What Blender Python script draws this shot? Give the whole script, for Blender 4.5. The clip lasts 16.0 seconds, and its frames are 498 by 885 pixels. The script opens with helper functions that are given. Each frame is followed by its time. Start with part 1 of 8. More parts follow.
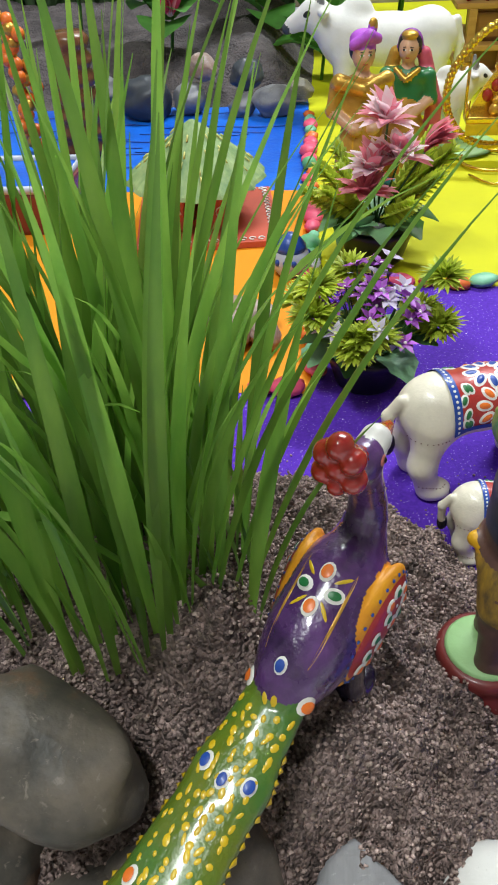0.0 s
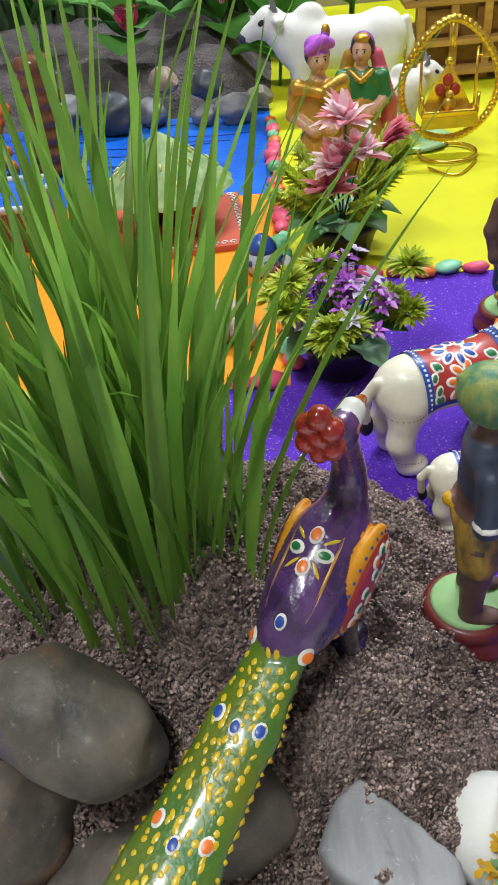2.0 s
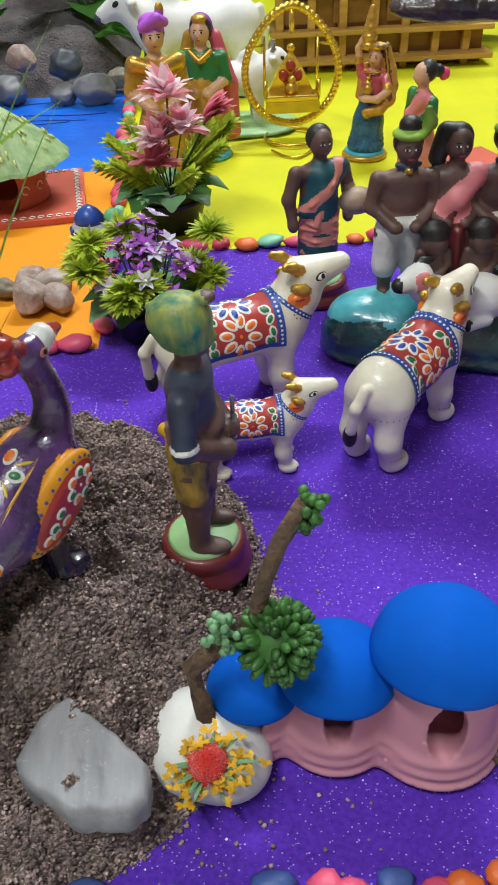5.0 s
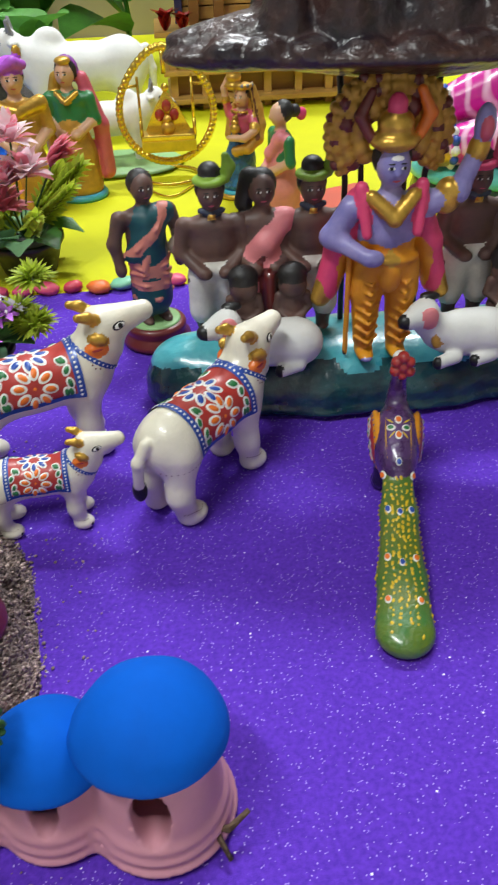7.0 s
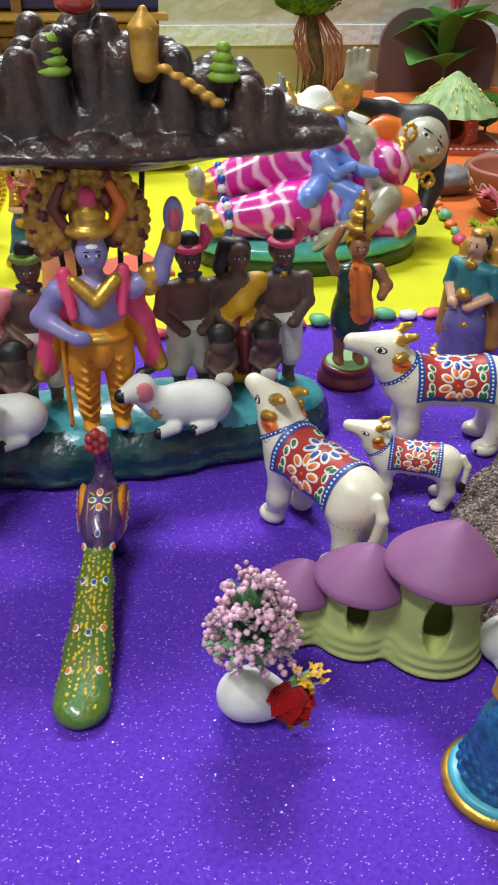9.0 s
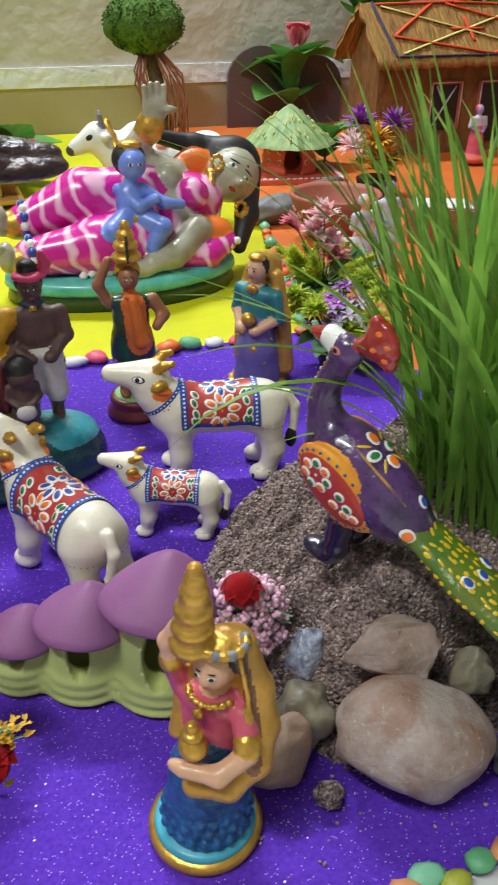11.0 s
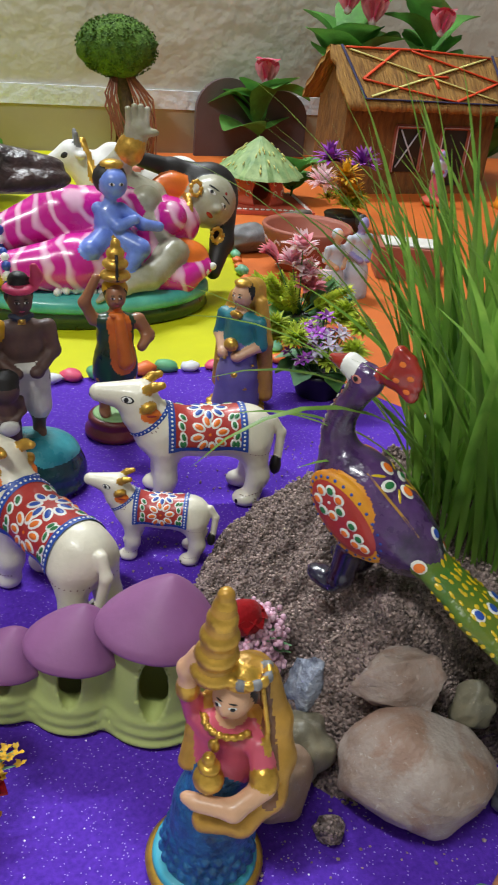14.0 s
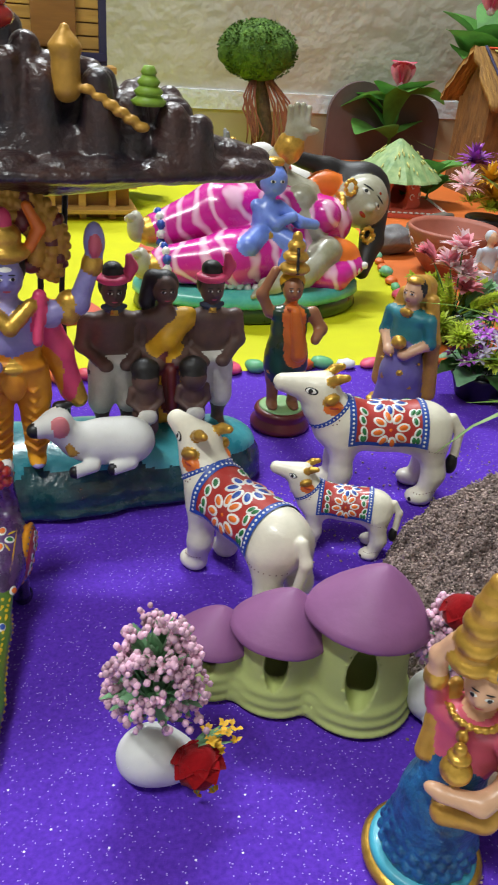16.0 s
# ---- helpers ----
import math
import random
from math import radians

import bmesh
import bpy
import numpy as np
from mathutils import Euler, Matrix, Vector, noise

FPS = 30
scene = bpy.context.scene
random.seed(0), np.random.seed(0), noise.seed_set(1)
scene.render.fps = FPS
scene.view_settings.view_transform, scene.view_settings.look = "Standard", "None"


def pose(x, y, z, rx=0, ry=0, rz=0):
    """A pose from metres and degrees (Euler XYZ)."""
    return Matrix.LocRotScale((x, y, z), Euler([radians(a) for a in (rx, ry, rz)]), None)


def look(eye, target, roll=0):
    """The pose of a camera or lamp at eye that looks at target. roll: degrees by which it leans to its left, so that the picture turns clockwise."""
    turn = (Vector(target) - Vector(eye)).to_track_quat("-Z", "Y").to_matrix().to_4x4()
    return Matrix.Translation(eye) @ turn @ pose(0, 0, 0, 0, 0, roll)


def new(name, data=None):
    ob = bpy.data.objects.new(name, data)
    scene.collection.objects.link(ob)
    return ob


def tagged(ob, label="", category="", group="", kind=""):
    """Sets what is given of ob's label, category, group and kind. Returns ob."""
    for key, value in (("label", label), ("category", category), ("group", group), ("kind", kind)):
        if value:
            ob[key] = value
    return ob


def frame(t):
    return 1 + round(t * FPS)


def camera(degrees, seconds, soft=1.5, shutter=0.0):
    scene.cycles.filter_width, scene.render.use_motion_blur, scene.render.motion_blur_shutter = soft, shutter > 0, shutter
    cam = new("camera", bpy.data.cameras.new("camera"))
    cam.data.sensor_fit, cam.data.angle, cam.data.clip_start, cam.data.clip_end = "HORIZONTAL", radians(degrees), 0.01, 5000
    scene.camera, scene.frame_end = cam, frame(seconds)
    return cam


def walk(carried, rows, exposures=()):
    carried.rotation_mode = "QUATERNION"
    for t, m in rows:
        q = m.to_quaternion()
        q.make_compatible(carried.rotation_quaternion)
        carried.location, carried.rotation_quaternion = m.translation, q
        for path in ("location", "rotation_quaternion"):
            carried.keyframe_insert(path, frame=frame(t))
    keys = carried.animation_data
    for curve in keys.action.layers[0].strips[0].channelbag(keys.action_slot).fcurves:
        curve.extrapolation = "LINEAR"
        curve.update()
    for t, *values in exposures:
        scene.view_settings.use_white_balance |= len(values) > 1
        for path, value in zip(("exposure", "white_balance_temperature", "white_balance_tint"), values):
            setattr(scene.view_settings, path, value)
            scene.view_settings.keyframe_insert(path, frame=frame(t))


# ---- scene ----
cam = camera(35.3, 16.0, soft=1.8, shutter=0.25)
PATH = [
    (0, (0.064, 0.063, 0.342), (-0.11, 1.612, -0.912), -3.1),
    (0.5, (0.061, 0.044, 0.355), (-0.113, 1.597, -0.894), -4.4),
    (1, (0.065, 0.032, 0.356), (-0.101, 1.589, -0.889), -6.0),
    (1.5, (0.066, 0.03, 0.356), (-0.089, 1.59, -0.886), -6.5),
    (2, (0.065, 0.035, 0.352), (-0.072, 1.594, -0.893), -6.4),
    (2.5, (0.071, 0.036, 0.35), (-0.053, 1.595, -0.897), -6.3),
    (3, (0.087, 0.03, 0.344), (-0.028, 1.59, -0.901), -6.4),
    (3.5, (0.108, 0.03, 0.336), (0.003, 1.592, -0.909), -6.4),
    (4, (0.133, 0.014, 0.332), (0.061, 1.576, -0.915), -5.9),
    (4.2, (0.136, 0.01, 0.335), (0.104, 1.563, -0.925), -4.9),
    (6.3, (0.218, 0.001, 0.323), (0.311, 1.567, -0.918), -1.6),
    (6.5, (0.23, 0.004, 0.323), (0.325, 1.569, -0.918), -1.9),
    (7, (0.269, 0.015, 0.333), (0.398, 1.605, -0.873), -2.1),
    (7.5, (0.303, 0.008, 0.34), (0.488, 1.625, -0.823), -2.7),
    (8, (0.326, 0.001, 0.342), (0.618, 1.607, -0.812), -0.5),
    (8.5, (0.359, -0.012, 0.357), (0.727, 1.603, -0.764), 0.7),
    (8.7, (0.369, -0.013, 0.359), (0.758, 1.601, -0.756), 1.1),
    (10.8, (0.493, -0.031, 0.349), (1.057, 1.577, -0.697), 0.3),
    (11, (0.503, -0.037, 0.351), (1.111, 1.564, -0.682), 0.6),
    (11.5, (0.519, -0.038, 0.352), (1.234, 1.532, -0.659), 2.1),
    (12, (0.531, -0.045, 0.351), (1.326, 1.5, -0.64), 3.6),
    (12.5, (0.525, -0.043, 0.349), (1.341, 1.495, -0.636), 4.1),
    (13, (0.509, -0.038, 0.354), (1.336, 1.498, -0.625), 4.4),
    (13.5, (0.487, -0.028, 0.349), (1.296, 1.521, -0.624), 4.9),
    (14, (0.471, -0.021, 0.346), (1.232, 1.556, -0.619), 5.4),
    (14.5, (0.454, -0.014, 0.344), (1.158, 1.592, -0.618), 5.6),
    (15, (0.443, -0.013, 0.344), (1.098, 1.617, -0.613), 5.0),
    (15.5, (0.426, -0.008, 0.34), (1.031, 1.639, -0.619), 4.3),
    (16, (0.408, -0.002, 0.331), (0.956, 1.66, -0.637), 4.6),
]
STOPS = [(0.0, -0.08), (4.0, -0.10), (6.5, -0.22), (7.0, -0.04), (8.5, 0.06), (11.0, -0.04), (12.0, 0.05), (12.5, -0.12), (13.0, -0.20), (14.0, -0.20), (15.0, -0.12), (16.0, -0.04)]
walk(cam, [(t, look(eye, target, roll)) for t, eye, target, roll in PATH], [(t, s, 6250, 7) for t, s in STOPS])

# ---- light: a tube inferred high on the back wall, and an added fill lamp ----
world = bpy.data.worlds.new("room_air")
scene.world = world
world.use_nodes = True
world.node_tree.nodes["Background"].inputs[0].default_value = (0.80, 0.86, 1.0, 1)
world.node_tree.nodes["Background"].inputs[1].default_value = 0.04


def tube_lamp(name, eye, target, watts, length, width, colour):
    lamp = bpy.data.lights.new(name, "AREA")
    lamp.shape, lamp.size, lamp.size_y = "RECTANGLE", length, width
    lamp.energy, lamp.color = watts, colour
    ob = new(name, lamp)
    ob.matrix_world = look(eye, target)
    return ob


tube_lamp("tube_lamp", (0.65, 1.96, 2.2), (0.4, 0.5, 0.0), 72, 1.2, 0.10, (0.95, 0.98, 1.0))
# fill added at the front left to brighten near surfaces; no known lamp there
tube_lamp("tube_lamp", (-0.55, -0.25, 2.55), (0.4, 0.4, 0.0), 50, 1.2, 0.12, (0.97, 0.98, 0.94))


# ---- materials ----
def mat(name, colour, rough=0.5, metal=0.0, var=0.25, scale=60.0, bump=0.15, fine=700.0, coat=0.0, second=None, sheen=0.0, depth=0.0006, spec=0.5):
    m = bpy.data.materials.new(name)
    m.use_nodes = True
    nt = m.node_tree
    n, l = nt.nodes, nt.links
    b = n["Principled BSDF"]
    tc = n.new("ShaderNodeTexCoord")
    info = n.new("ShaderNodeObjectInfo")
    add = n.new("ShaderNodeVectorMath")
    add.operation = "ADD"
    l.new(tc.outputs["Object"], add.inputs[0])
    l.new(info.outputs["Random"], add.inputs[1])
    big = n.new("ShaderNodeTexNoise")
    big.inputs["Scale"].default_value = scale
    big.inputs["Detail"].default_value = 5
    big.inputs["Roughness"].default_value = 0.6
    l.new(add.outputs[0], big.inputs["Vector"])
    ramp = n.new("ShaderNodeValToRGB")
    ramp.color_ramp.elements[0].position, ramp.color_ramp.elements[1].position = 0.32, 0.68
    dark = second if second else tuple(c * (1 - var) for c in colour)
    ramp.color_ramp.elements[0].color = (*dark, 1)
    ramp.color_ramp.elements[1].color = (*colour, 1)
    l.new(big.outputs["Fac"], ramp.inputs["Fac"])
    l.new(ramp.outputs["Color"], b.inputs["Base Color"])
    small = n.new("ShaderNodeTexNoise")
    small.inputs["Scale"].default_value = fine
    small.inputs["Detail"].default_value = 3
    l.new(add.outputs[0], small.inputs["Vector"])
    rr = n.new("ShaderNodeMapRange")
    rr.inputs["To Min"].default_value, rr.inputs["To Max"].default_value = max(0.03, rough - 0.12), min(1.0, rough + 0.12)
    l.new(big.outputs["Fac"], rr.inputs["Value"])
    l.new(rr.outputs[0], b.inputs["Roughness"])
    b.inputs["Metallic"].default_value = metal
    b.inputs["Specular IOR Level"].default_value = spec
    b.inputs["Coat Weight"].default_value = coat
    b.inputs["Coat Roughness"].default_value = 0.12
    b.inputs["Sheen Weight"].default_value = sheen
    if bump:
        bp = n.new("ShaderNodeBump")
        bp.inputs["Strength"].default_value = bump
        bp.inputs["Distance"].default_value = depth
        l.new(small.outputs["Fac"], bp.inputs["Height"])
        l.new(bp.outputs[0], b.inputs["Normal"])
    return m


def glitter(name, colour, dark, flakes=0.985, rough=0.8):
    """Foam sheet with a grainy face and sparse silver flakes."""
    m = mat(name, colour, rough, 0, second=dark, scale=420, bump=0.5, fine=1500, depth=0.0008, spec=0.15)
    n, l = m.node_tree.nodes, m.node_tree.links
    b = n["Principled BSDF"]
    tc = n.new("ShaderNodeTexCoord")
    old = b.inputs["Base Color"].links[0].from_socket
    socket = old
    for size, cut, radius in ((330.0, flakes, 0.20), (1000.0, flakes - 0.06, 0.38)):
        v = n.new("ShaderNodeTexVoronoi")
        v.inputs["Scale"].default_value = size
        l.new(tc.outputs["Object"], v.inputs["Vector"])
        sep = n.new("ShaderNodeSeparateColor")
        l.new(v.outputs["Color"], sep.inputs[0])
        a = n.new("ShaderNodeMath")
        a.operation = "GREATER_THAN"
        a.inputs[1].default_value = cut
        l.new(sep.outputs[0], a.inputs[0])
        near = n.new("ShaderNodeMath")
        near.operation = "LESS_THAN"
        near.inputs[1].default_value = radius
        l.new(v.outputs["Distance"], near.inputs[0])
        both = n.new("ShaderNodeMath")
        both.operation = "MULTIPLY"
        l.new(a.outputs[0], both.inputs[0])
        l.new(near.outputs[0], both.inputs[1])
        mix = n.new("ShaderNodeMix")
        mix.data_type = "RGBA"
        l.new(both.outputs[0], mix.inputs[0])
        l.new(socket, mix.inputs[6])
        mix.inputs[7].default_value = (0.92, 0.90, 1.0, 1) if size < 500 else (0.45, 0.36, 0.8, 1)
        socket = mix.outputs[2]
    l.new(socket, b.inputs["Base Color"])
    return m


def ridged(name, colour, dark, scale, stretch, rough=0.75, bump=0.6, depth=0.002):
    """Fibre or grain drawn out along one axis."""
    m = mat(name, colour, rough, second=dark, scale=scale, bump=bump, fine=scale * 2, depth=depth)
    n, l = m.node_tree.nodes, m.node_tree.links
    mp = n.new("ShaderNodeMapping")
    mp.inputs["Scale"].default_value = stretch
    for tex in [x for x in n if x.type == "TEX_NOISE"]:
        src = tex.inputs["Vector"].links[0].from_socket
        l.new(src, mp.inputs["Vector"])
        l.new(mp.outputs[0], tex.inputs["Vector"])
    return m


PURPLE = glitter("purple_glitter_foam", (0.125, 0.040, 0.53), (0.076, 0.022, 0.37), flakes=0.981)
YELLOW = mat("lime_yellow_foam", (0.60, 0.60, 0.006), 0.65, var=0.12, scale=14, bump=0.12, fine=900, spec=0.25)
ORANGE = mat("orange_foam", (0.83, 0.30, 0.01), 0.65, var=0.12, scale=14, bump=0.12, fine=900, spec=0.25)
ORANGE2 = mat("deep_orange_foam", (0.66, 0.15, 0.02), 0.55, var=0.15, scale=14, bump=0.12, fine=900)
BLUE = mat("blue_water_sheet", (0.010, 0.17, 0.80), 0.35, second=(0.008, 0.08, 0.52), scale=11, bump=0.3, fine=160, depth=0.002)
TILE = mat("white_floor_tile", (0.72, 0.72, 0.74), 0.25, var=0.06, scale=4, bump=0.03)
WALL = mat("beige_wall_paint", (0.58, 0.545, 0.47), 0.6, var=0.14, scale=3.2, bump=0.9, fine=16, depth=0.012)
WALL_LOW = mat("tan_wall_paint", (0.44, 0.375, 0.26), 0.6, var=0.12, scale=4, bump=0.2, fine=30, depth=0.004)
STRIP = mat("white_plaster_band", (0.78, 0.81, 0.88), 0.6, var=0.12, scale=9, bump=0.8, fine=40, depth=0.01)
# for the unseen walls and ceiling; mid grey to hold down bounced light
CEIL = mat("pale_room_paint", (0.46, 0.45, 0.42), 0.8, var=0.04, scale=2, bump=0.05)
SAND = mat("damp_brown_sand", (0.52, 0.395, 0.36), 0.85, second=(0.16, 0.112, 0.10), scale=42, bump=1.0, fine=620, depth=0.003)
GRAIN = mat("sand_grain", (0.64, 0.505, 0.46), 0.75, second=(0.22, 0.155, 0.14), scale=170, bump=0.6, fine=1500, depth=0.001)
MUD = mat("grey_brown_mud", (0.14, 0.118, 0.118), 0.9, second=(0.055, 0.046, 0.05), scale=30, bump=1.0, fine=260, depth=0.006)
CREAM = mat("cream_enamel", (0.83, 0.77, 0.63), 0.36, var=0.13, scale=55, bump=0.3, fine=420, coat=0.25, depth=0.0007)
RED = mat("red_enamel", (0.46, 0.035, 0.028), 0.38, var=0.25, scale=60, bump=0.25, coat=0.3)
ROYAL = mat("royal_blue_paint", (0.02, 0.075, 0.40), 0.4, var=0.2, coat=0.2)
WHITE = mat("white_paint", (0.82, 0.80, 0.76), 0.42, var=0.08, scale=80, bump=0.12)
PLASTER = mat("white_matt_plaster", (0.78, 0.77, 0.74), 0.62, var=0.13, scale=30, bump=0.3, fine=260)
BLACK = mat("black_paint", (0.012, 0.011, 0.012), 0.4, var=0.2)
PETAL_ORANGE = mat("orange_paint", (0.85, 0.19, 0.018), 0.4, var=0.15, coat=0.2)
PETAL_GREEN = mat("green_paint", (0.025, 0.19, 0.055), 0.4, var=0.2, coat=0.2)
GOLD = mat("gold_paint", (0.72, 0.42, 0.07), 0.34, 0.65, var=0.35, scale=120, bump=0.4, fine=500)
GOLDM = mat("gold_plated_metal", (0.90, 0.62, 0.10), 0.22, 0.95, var=0.2, scale=120, bump=0.2)
OCHRE = mat("ochre_gold_paint", (0.62, 0.33, 0.05), 0.42, 0.25, var=0.35, scale=70, bump=0.4, fine=400)
VIOLET = mat("violet_lacquer", (0.125, 0.044, 0.20), 0.28, second=(0.024, 0.010, 0.045), scale=46, bump=0.7, fine=200, coat=0.8, depth=0.0012)
DARKVIOLET = mat("dark_violet_lacquer", (0.012, 0.008, 0.03), 0.22, var=0.3, coat=0.8)
TAIL_GREEN = mat("green_lacquer", (0.042, 0.155, 0.024), 0.34, second=(0.135, 0.17, 0.010), scale=48, bump=0.6, fine=300, coat=0.7, depth=0.0012)
TAIL_YELLOW = mat("yellow_dot_paint", (0.74, 0.50, 0.012), 0.34, var=0.25, coat=0.4)
CREST = mat("crest_red_lacquer", (0.42, 0.024, 0.018), 0.22, var=0.35, scale=90, coat=0.8)
SKIN_DARK = mat("dark_brown_skin_paint", (0.15, 0.075, 0.057), 0.5, second=(0.08, 0.045, 0.042), scale=60, bump=0.2)
SKIN = mat("peach_skin_paint", (0.70, 0.40, 0.24), 0.42, var=0.16, coat=0.15)
SKIN_BROWN = mat("brown_skin_paint", (0.34, 0.135, 0.06), 0.42, var=0.2, coat=0.15)
SKIN_LILAC = mat("lilac_skin_paint", (0.37, 0.32, 0.62), 0.42, second=(0.20, 0.18, 0.45), scale=50, coat=0.2)
SKIN_BLUE = mat("sky_blue_skin_paint", (0.20, 0.31, 0.80), 0.35, second=(0.11, 0.18, 0.58), scale=60, coat=0.3)
SKIN_GREY = mat("grey_olive_skin_paint", (0.50, 0.48, 0.39), 0.35, second=(0.25, 0.235, 0.13), scale=26, coat=0.3)
HAIR = mat("black_hair_paint", (0.016, 0.013, 0.013), 0.5, var=0.3, bump=0.5, fine=500)
COTTON = mat("off_white_cloth_paint", (0.78, 0.75, 0.69), 0.6, var=0.22, scale=70, bump=0.5, fine=260, depth=0.001)
PINK = mat("pink_cloth_paint", (0.80, 0.25, 0.27), 0.5, var=0.2, scale=60, bump=0.3)
HOTPINK = mat("hot_pink_paint", (0.83, 0.07, 0.20), 0.45, var=0.2, scale=60, bump=0.3)
def banded(name, a, b, scale, direction, rough=0.25, coat=0.5, distortion=3.0):
    """Soft stripes of two colours; the paler b stands for highlights on folds."""
    m = mat(name, a, rough, coat=coat, bump=0.1)
    n, l = m.node_tree.nodes, m.node_tree.links
    tc, mp, w, ramp = n.new("ShaderNodeTexCoord"), n.new("ShaderNodeMapping"), n.new("ShaderNodeTexWave"), n.new("ShaderNodeValToRGB")
    mp.inputs["Rotation"].default_value = direction
    w.inputs["Scale"].default_value, w.inputs["Distortion"].default_value, w.inputs["Detail Scale"].default_value = scale, distortion, 1.2
    l.new(tc.outputs["Object"], mp.inputs[0])
    l.new(mp.outputs[0], w.inputs[0])
    ramp.color_ramp.elements[0].color, ramp.color_ramp.elements[1].color = (*a, 1), (*b, 1)
    ramp.color_ramp.elements[0].position, ramp.color_ramp.elements[1].position = 0.58, 1.0
    l.new(w.outputs["Fac"], ramp.inputs[0])
    l.new(ramp.outputs[0], m.node_tree.nodes["Principled BSDF"].inputs["Base Color"])
    return m


SAFFRON = mat("saffron_cloth_paint", (0.80, 0.36, 0.012), 0.5, second=(0.62, 0.20, 0.012), scale=50, bump=0.35, fine=220)
# magenta cloth; the pale pink bands are fold highlights put into the colour
MAGENTA = banded("magenta_pearl_cloth_paint", (0.60, 0.012, 0.30), (0.86, 0.50, 0.68), 15.0, (0, 0.6, 0.5), distortion=7.0)
SARI_YELLOW = mat("yellow_cloth_paint", (0.80, 0.42, 0.012), 0.5, var=0.3, scale=60)
MAROON = mat("maroon_paint", (0.17, 0.02, 0.018), 0.42, var=0.3, scale=40, coat=0.3)
BLOUSE_TEAL = mat("teal_blouse_paint", (0.03, 0.20, 0.24), 0.45, var=0.3, scale=60)
TEAL = mat("dark_teal_cloth_paint", (0.012, 0.085, 0.105), 0.5, var=0.3, scale=60)
SALMON = mat("salmon_trim_paint", (0.70, 0.24, 0.19), 0.5, var=0.2)
BASE_TEAL = mat("dark_teal_glossy_base", (0.008, 0.07, 0.078), 0.25, second=(0.004, 0.022, 0.035), scale=60, bump=0.6, fine=150, coat=0.6, depth=0.002)
BASE_AQUA = mat("aqua_base_top", (0.11, 0.47, 0.52), 0.3, second=(0.02, 0.20, 0.26), scale=26, bump=0.4, fine=150, coat=0.5, depth=0.002)
BASE_MINT = mat("mint_teal_base_top", (0.16, 0.60, 0.50), 0.35, second=(0.05, 0.36, 0.33), scale=30, bump=0.2, coat=0.4)
BASE_GREEN = mat("dark_green_base", (0.015, 0.055, 0.022), 0.3, var=0.3, coat=0.4)
MINT = mat("mint_green_paint", (0.33, 0.56, 0.24), 0.5, var=0.15)
ROCK_PAINT = mat("brown_rock_lacquer", (0.060, 0.024, 0.019), 0.36, second=(0.012, 0.010, 0.017), scale=36, bump=0.9, fine=120, coat=0.28, depth=0.003)
LIME_PAINT = mat("lime_leaf_paint", (0.27, 0.45, 0.04), 0.5, var=0.3)
LOIN = ridged("dark_cloth_with_yellow_marks", (0.55, 0.33, 0.03), (0.02, 0.02, 0.035), 120, (1, 1, 0.4), 0.5, 0.4, 0.001)
NAVY = mat("slate_blue_shirt_paint", (0.05, 0.065, 0.115), 0.5, second=(0.025, 0.03, 0.05), scale=60)
TURBAN = ridged("green_gold_turban_paint", (0.36, 0.36, 0.06), (0.012, 0.16, 0.12), 190, (1, 1, 0.25), 0.5, 0.4, 0.001)
BLUE_SKIRT = mat("blue_skirt_paint", (0.022, 0.15, 0.36), 0.4, second=(0.008, 0.045, 0.12), scale=120, bump=0.8, fine=260, coat=0.2, depth=0.002)
AQUA = mat("aqua_paint", (0.07, 0.42, 0.56), 0.4, var=0.15, coat=0.2)
ROSE = mat("rose_pink_paint", (0.62, 0.10, 0.16), 0.4, var=0.2, coat=0.2)
LAVENDER = mat("lavender_skirt_paint", (0.16, 0.13, 0.36), 0.45, var=0.25)
HUT_PINK = mat("pink_clay_paint", (0.66, 0.30, 0.37), 0.75, var=0.16, scale=26, bump=0.25, fine=200)
HUT_BLUE = mat("bright_blue_clay_paint", (0.003, 0.105, 0.58), 0.8, var=0.16, scale=30, bump=0.4, fine=160, spec=0.15)
HUT_GREEN = mat("pale_green_clay_paint", (0.46, 0.52, 0.17), 0.7, var=0.16, scale=26, bump=0.25, fine=200)
HUT_MAUVE = mat("mauve_clay_paint", (0.27, 0.10, 0.25), 0.6, var=0.14, scale=30, bump=0.3, fine=200)
STONE_BROWN = mat("smooth_brown_stone", (0.165, 0.135, 0.105), 0.55, second=(0.058, 0.054, 0.048), scale=42, bump=0.5, fine=420)
STONE_GREY = mat("grey_river_stone", (0.25, 0.25, 0.26), 0.55, second=(0.15, 0.15, 0.16), scale=40, bump=0.3, fine=300)
STONE_DARK = mat("dark_slate_stone", (0.055, 0.065, 0.08), 0.45, second=(0.03, 0.034, 0.042), scale=40, bump=0.3, fine=300)
STONE_PALE = mat("pale_quartz_stone", (0.47, 0.40, 0.37), 0.55, second=(0.26, 0.17, 0.13), scale=38, bump=0.7, fine=260, depth=0.0015)
STONE_TAN = mat("tan_pebble_stone", (0.37, 0.25, 0.175), 0.5, second=(0.25, 0.16, 0.115), scale=60, bump=0.4, fine=420)
STONE_OLIVE = mat("olive_pebble_stone", (0.25, 0.215, 0.14), 0.5, second=(0.12, 0.11, 0.08), scale=60, bump=0.4, fine=420)
CRYSTAL = mat("blue_grey_crystal_rock", (0.42, 0.45, 0.53), 0.25, second=(0.13, 0.15, 0.21), scale=80, bump=0.9, fine=240, depth=0.003)
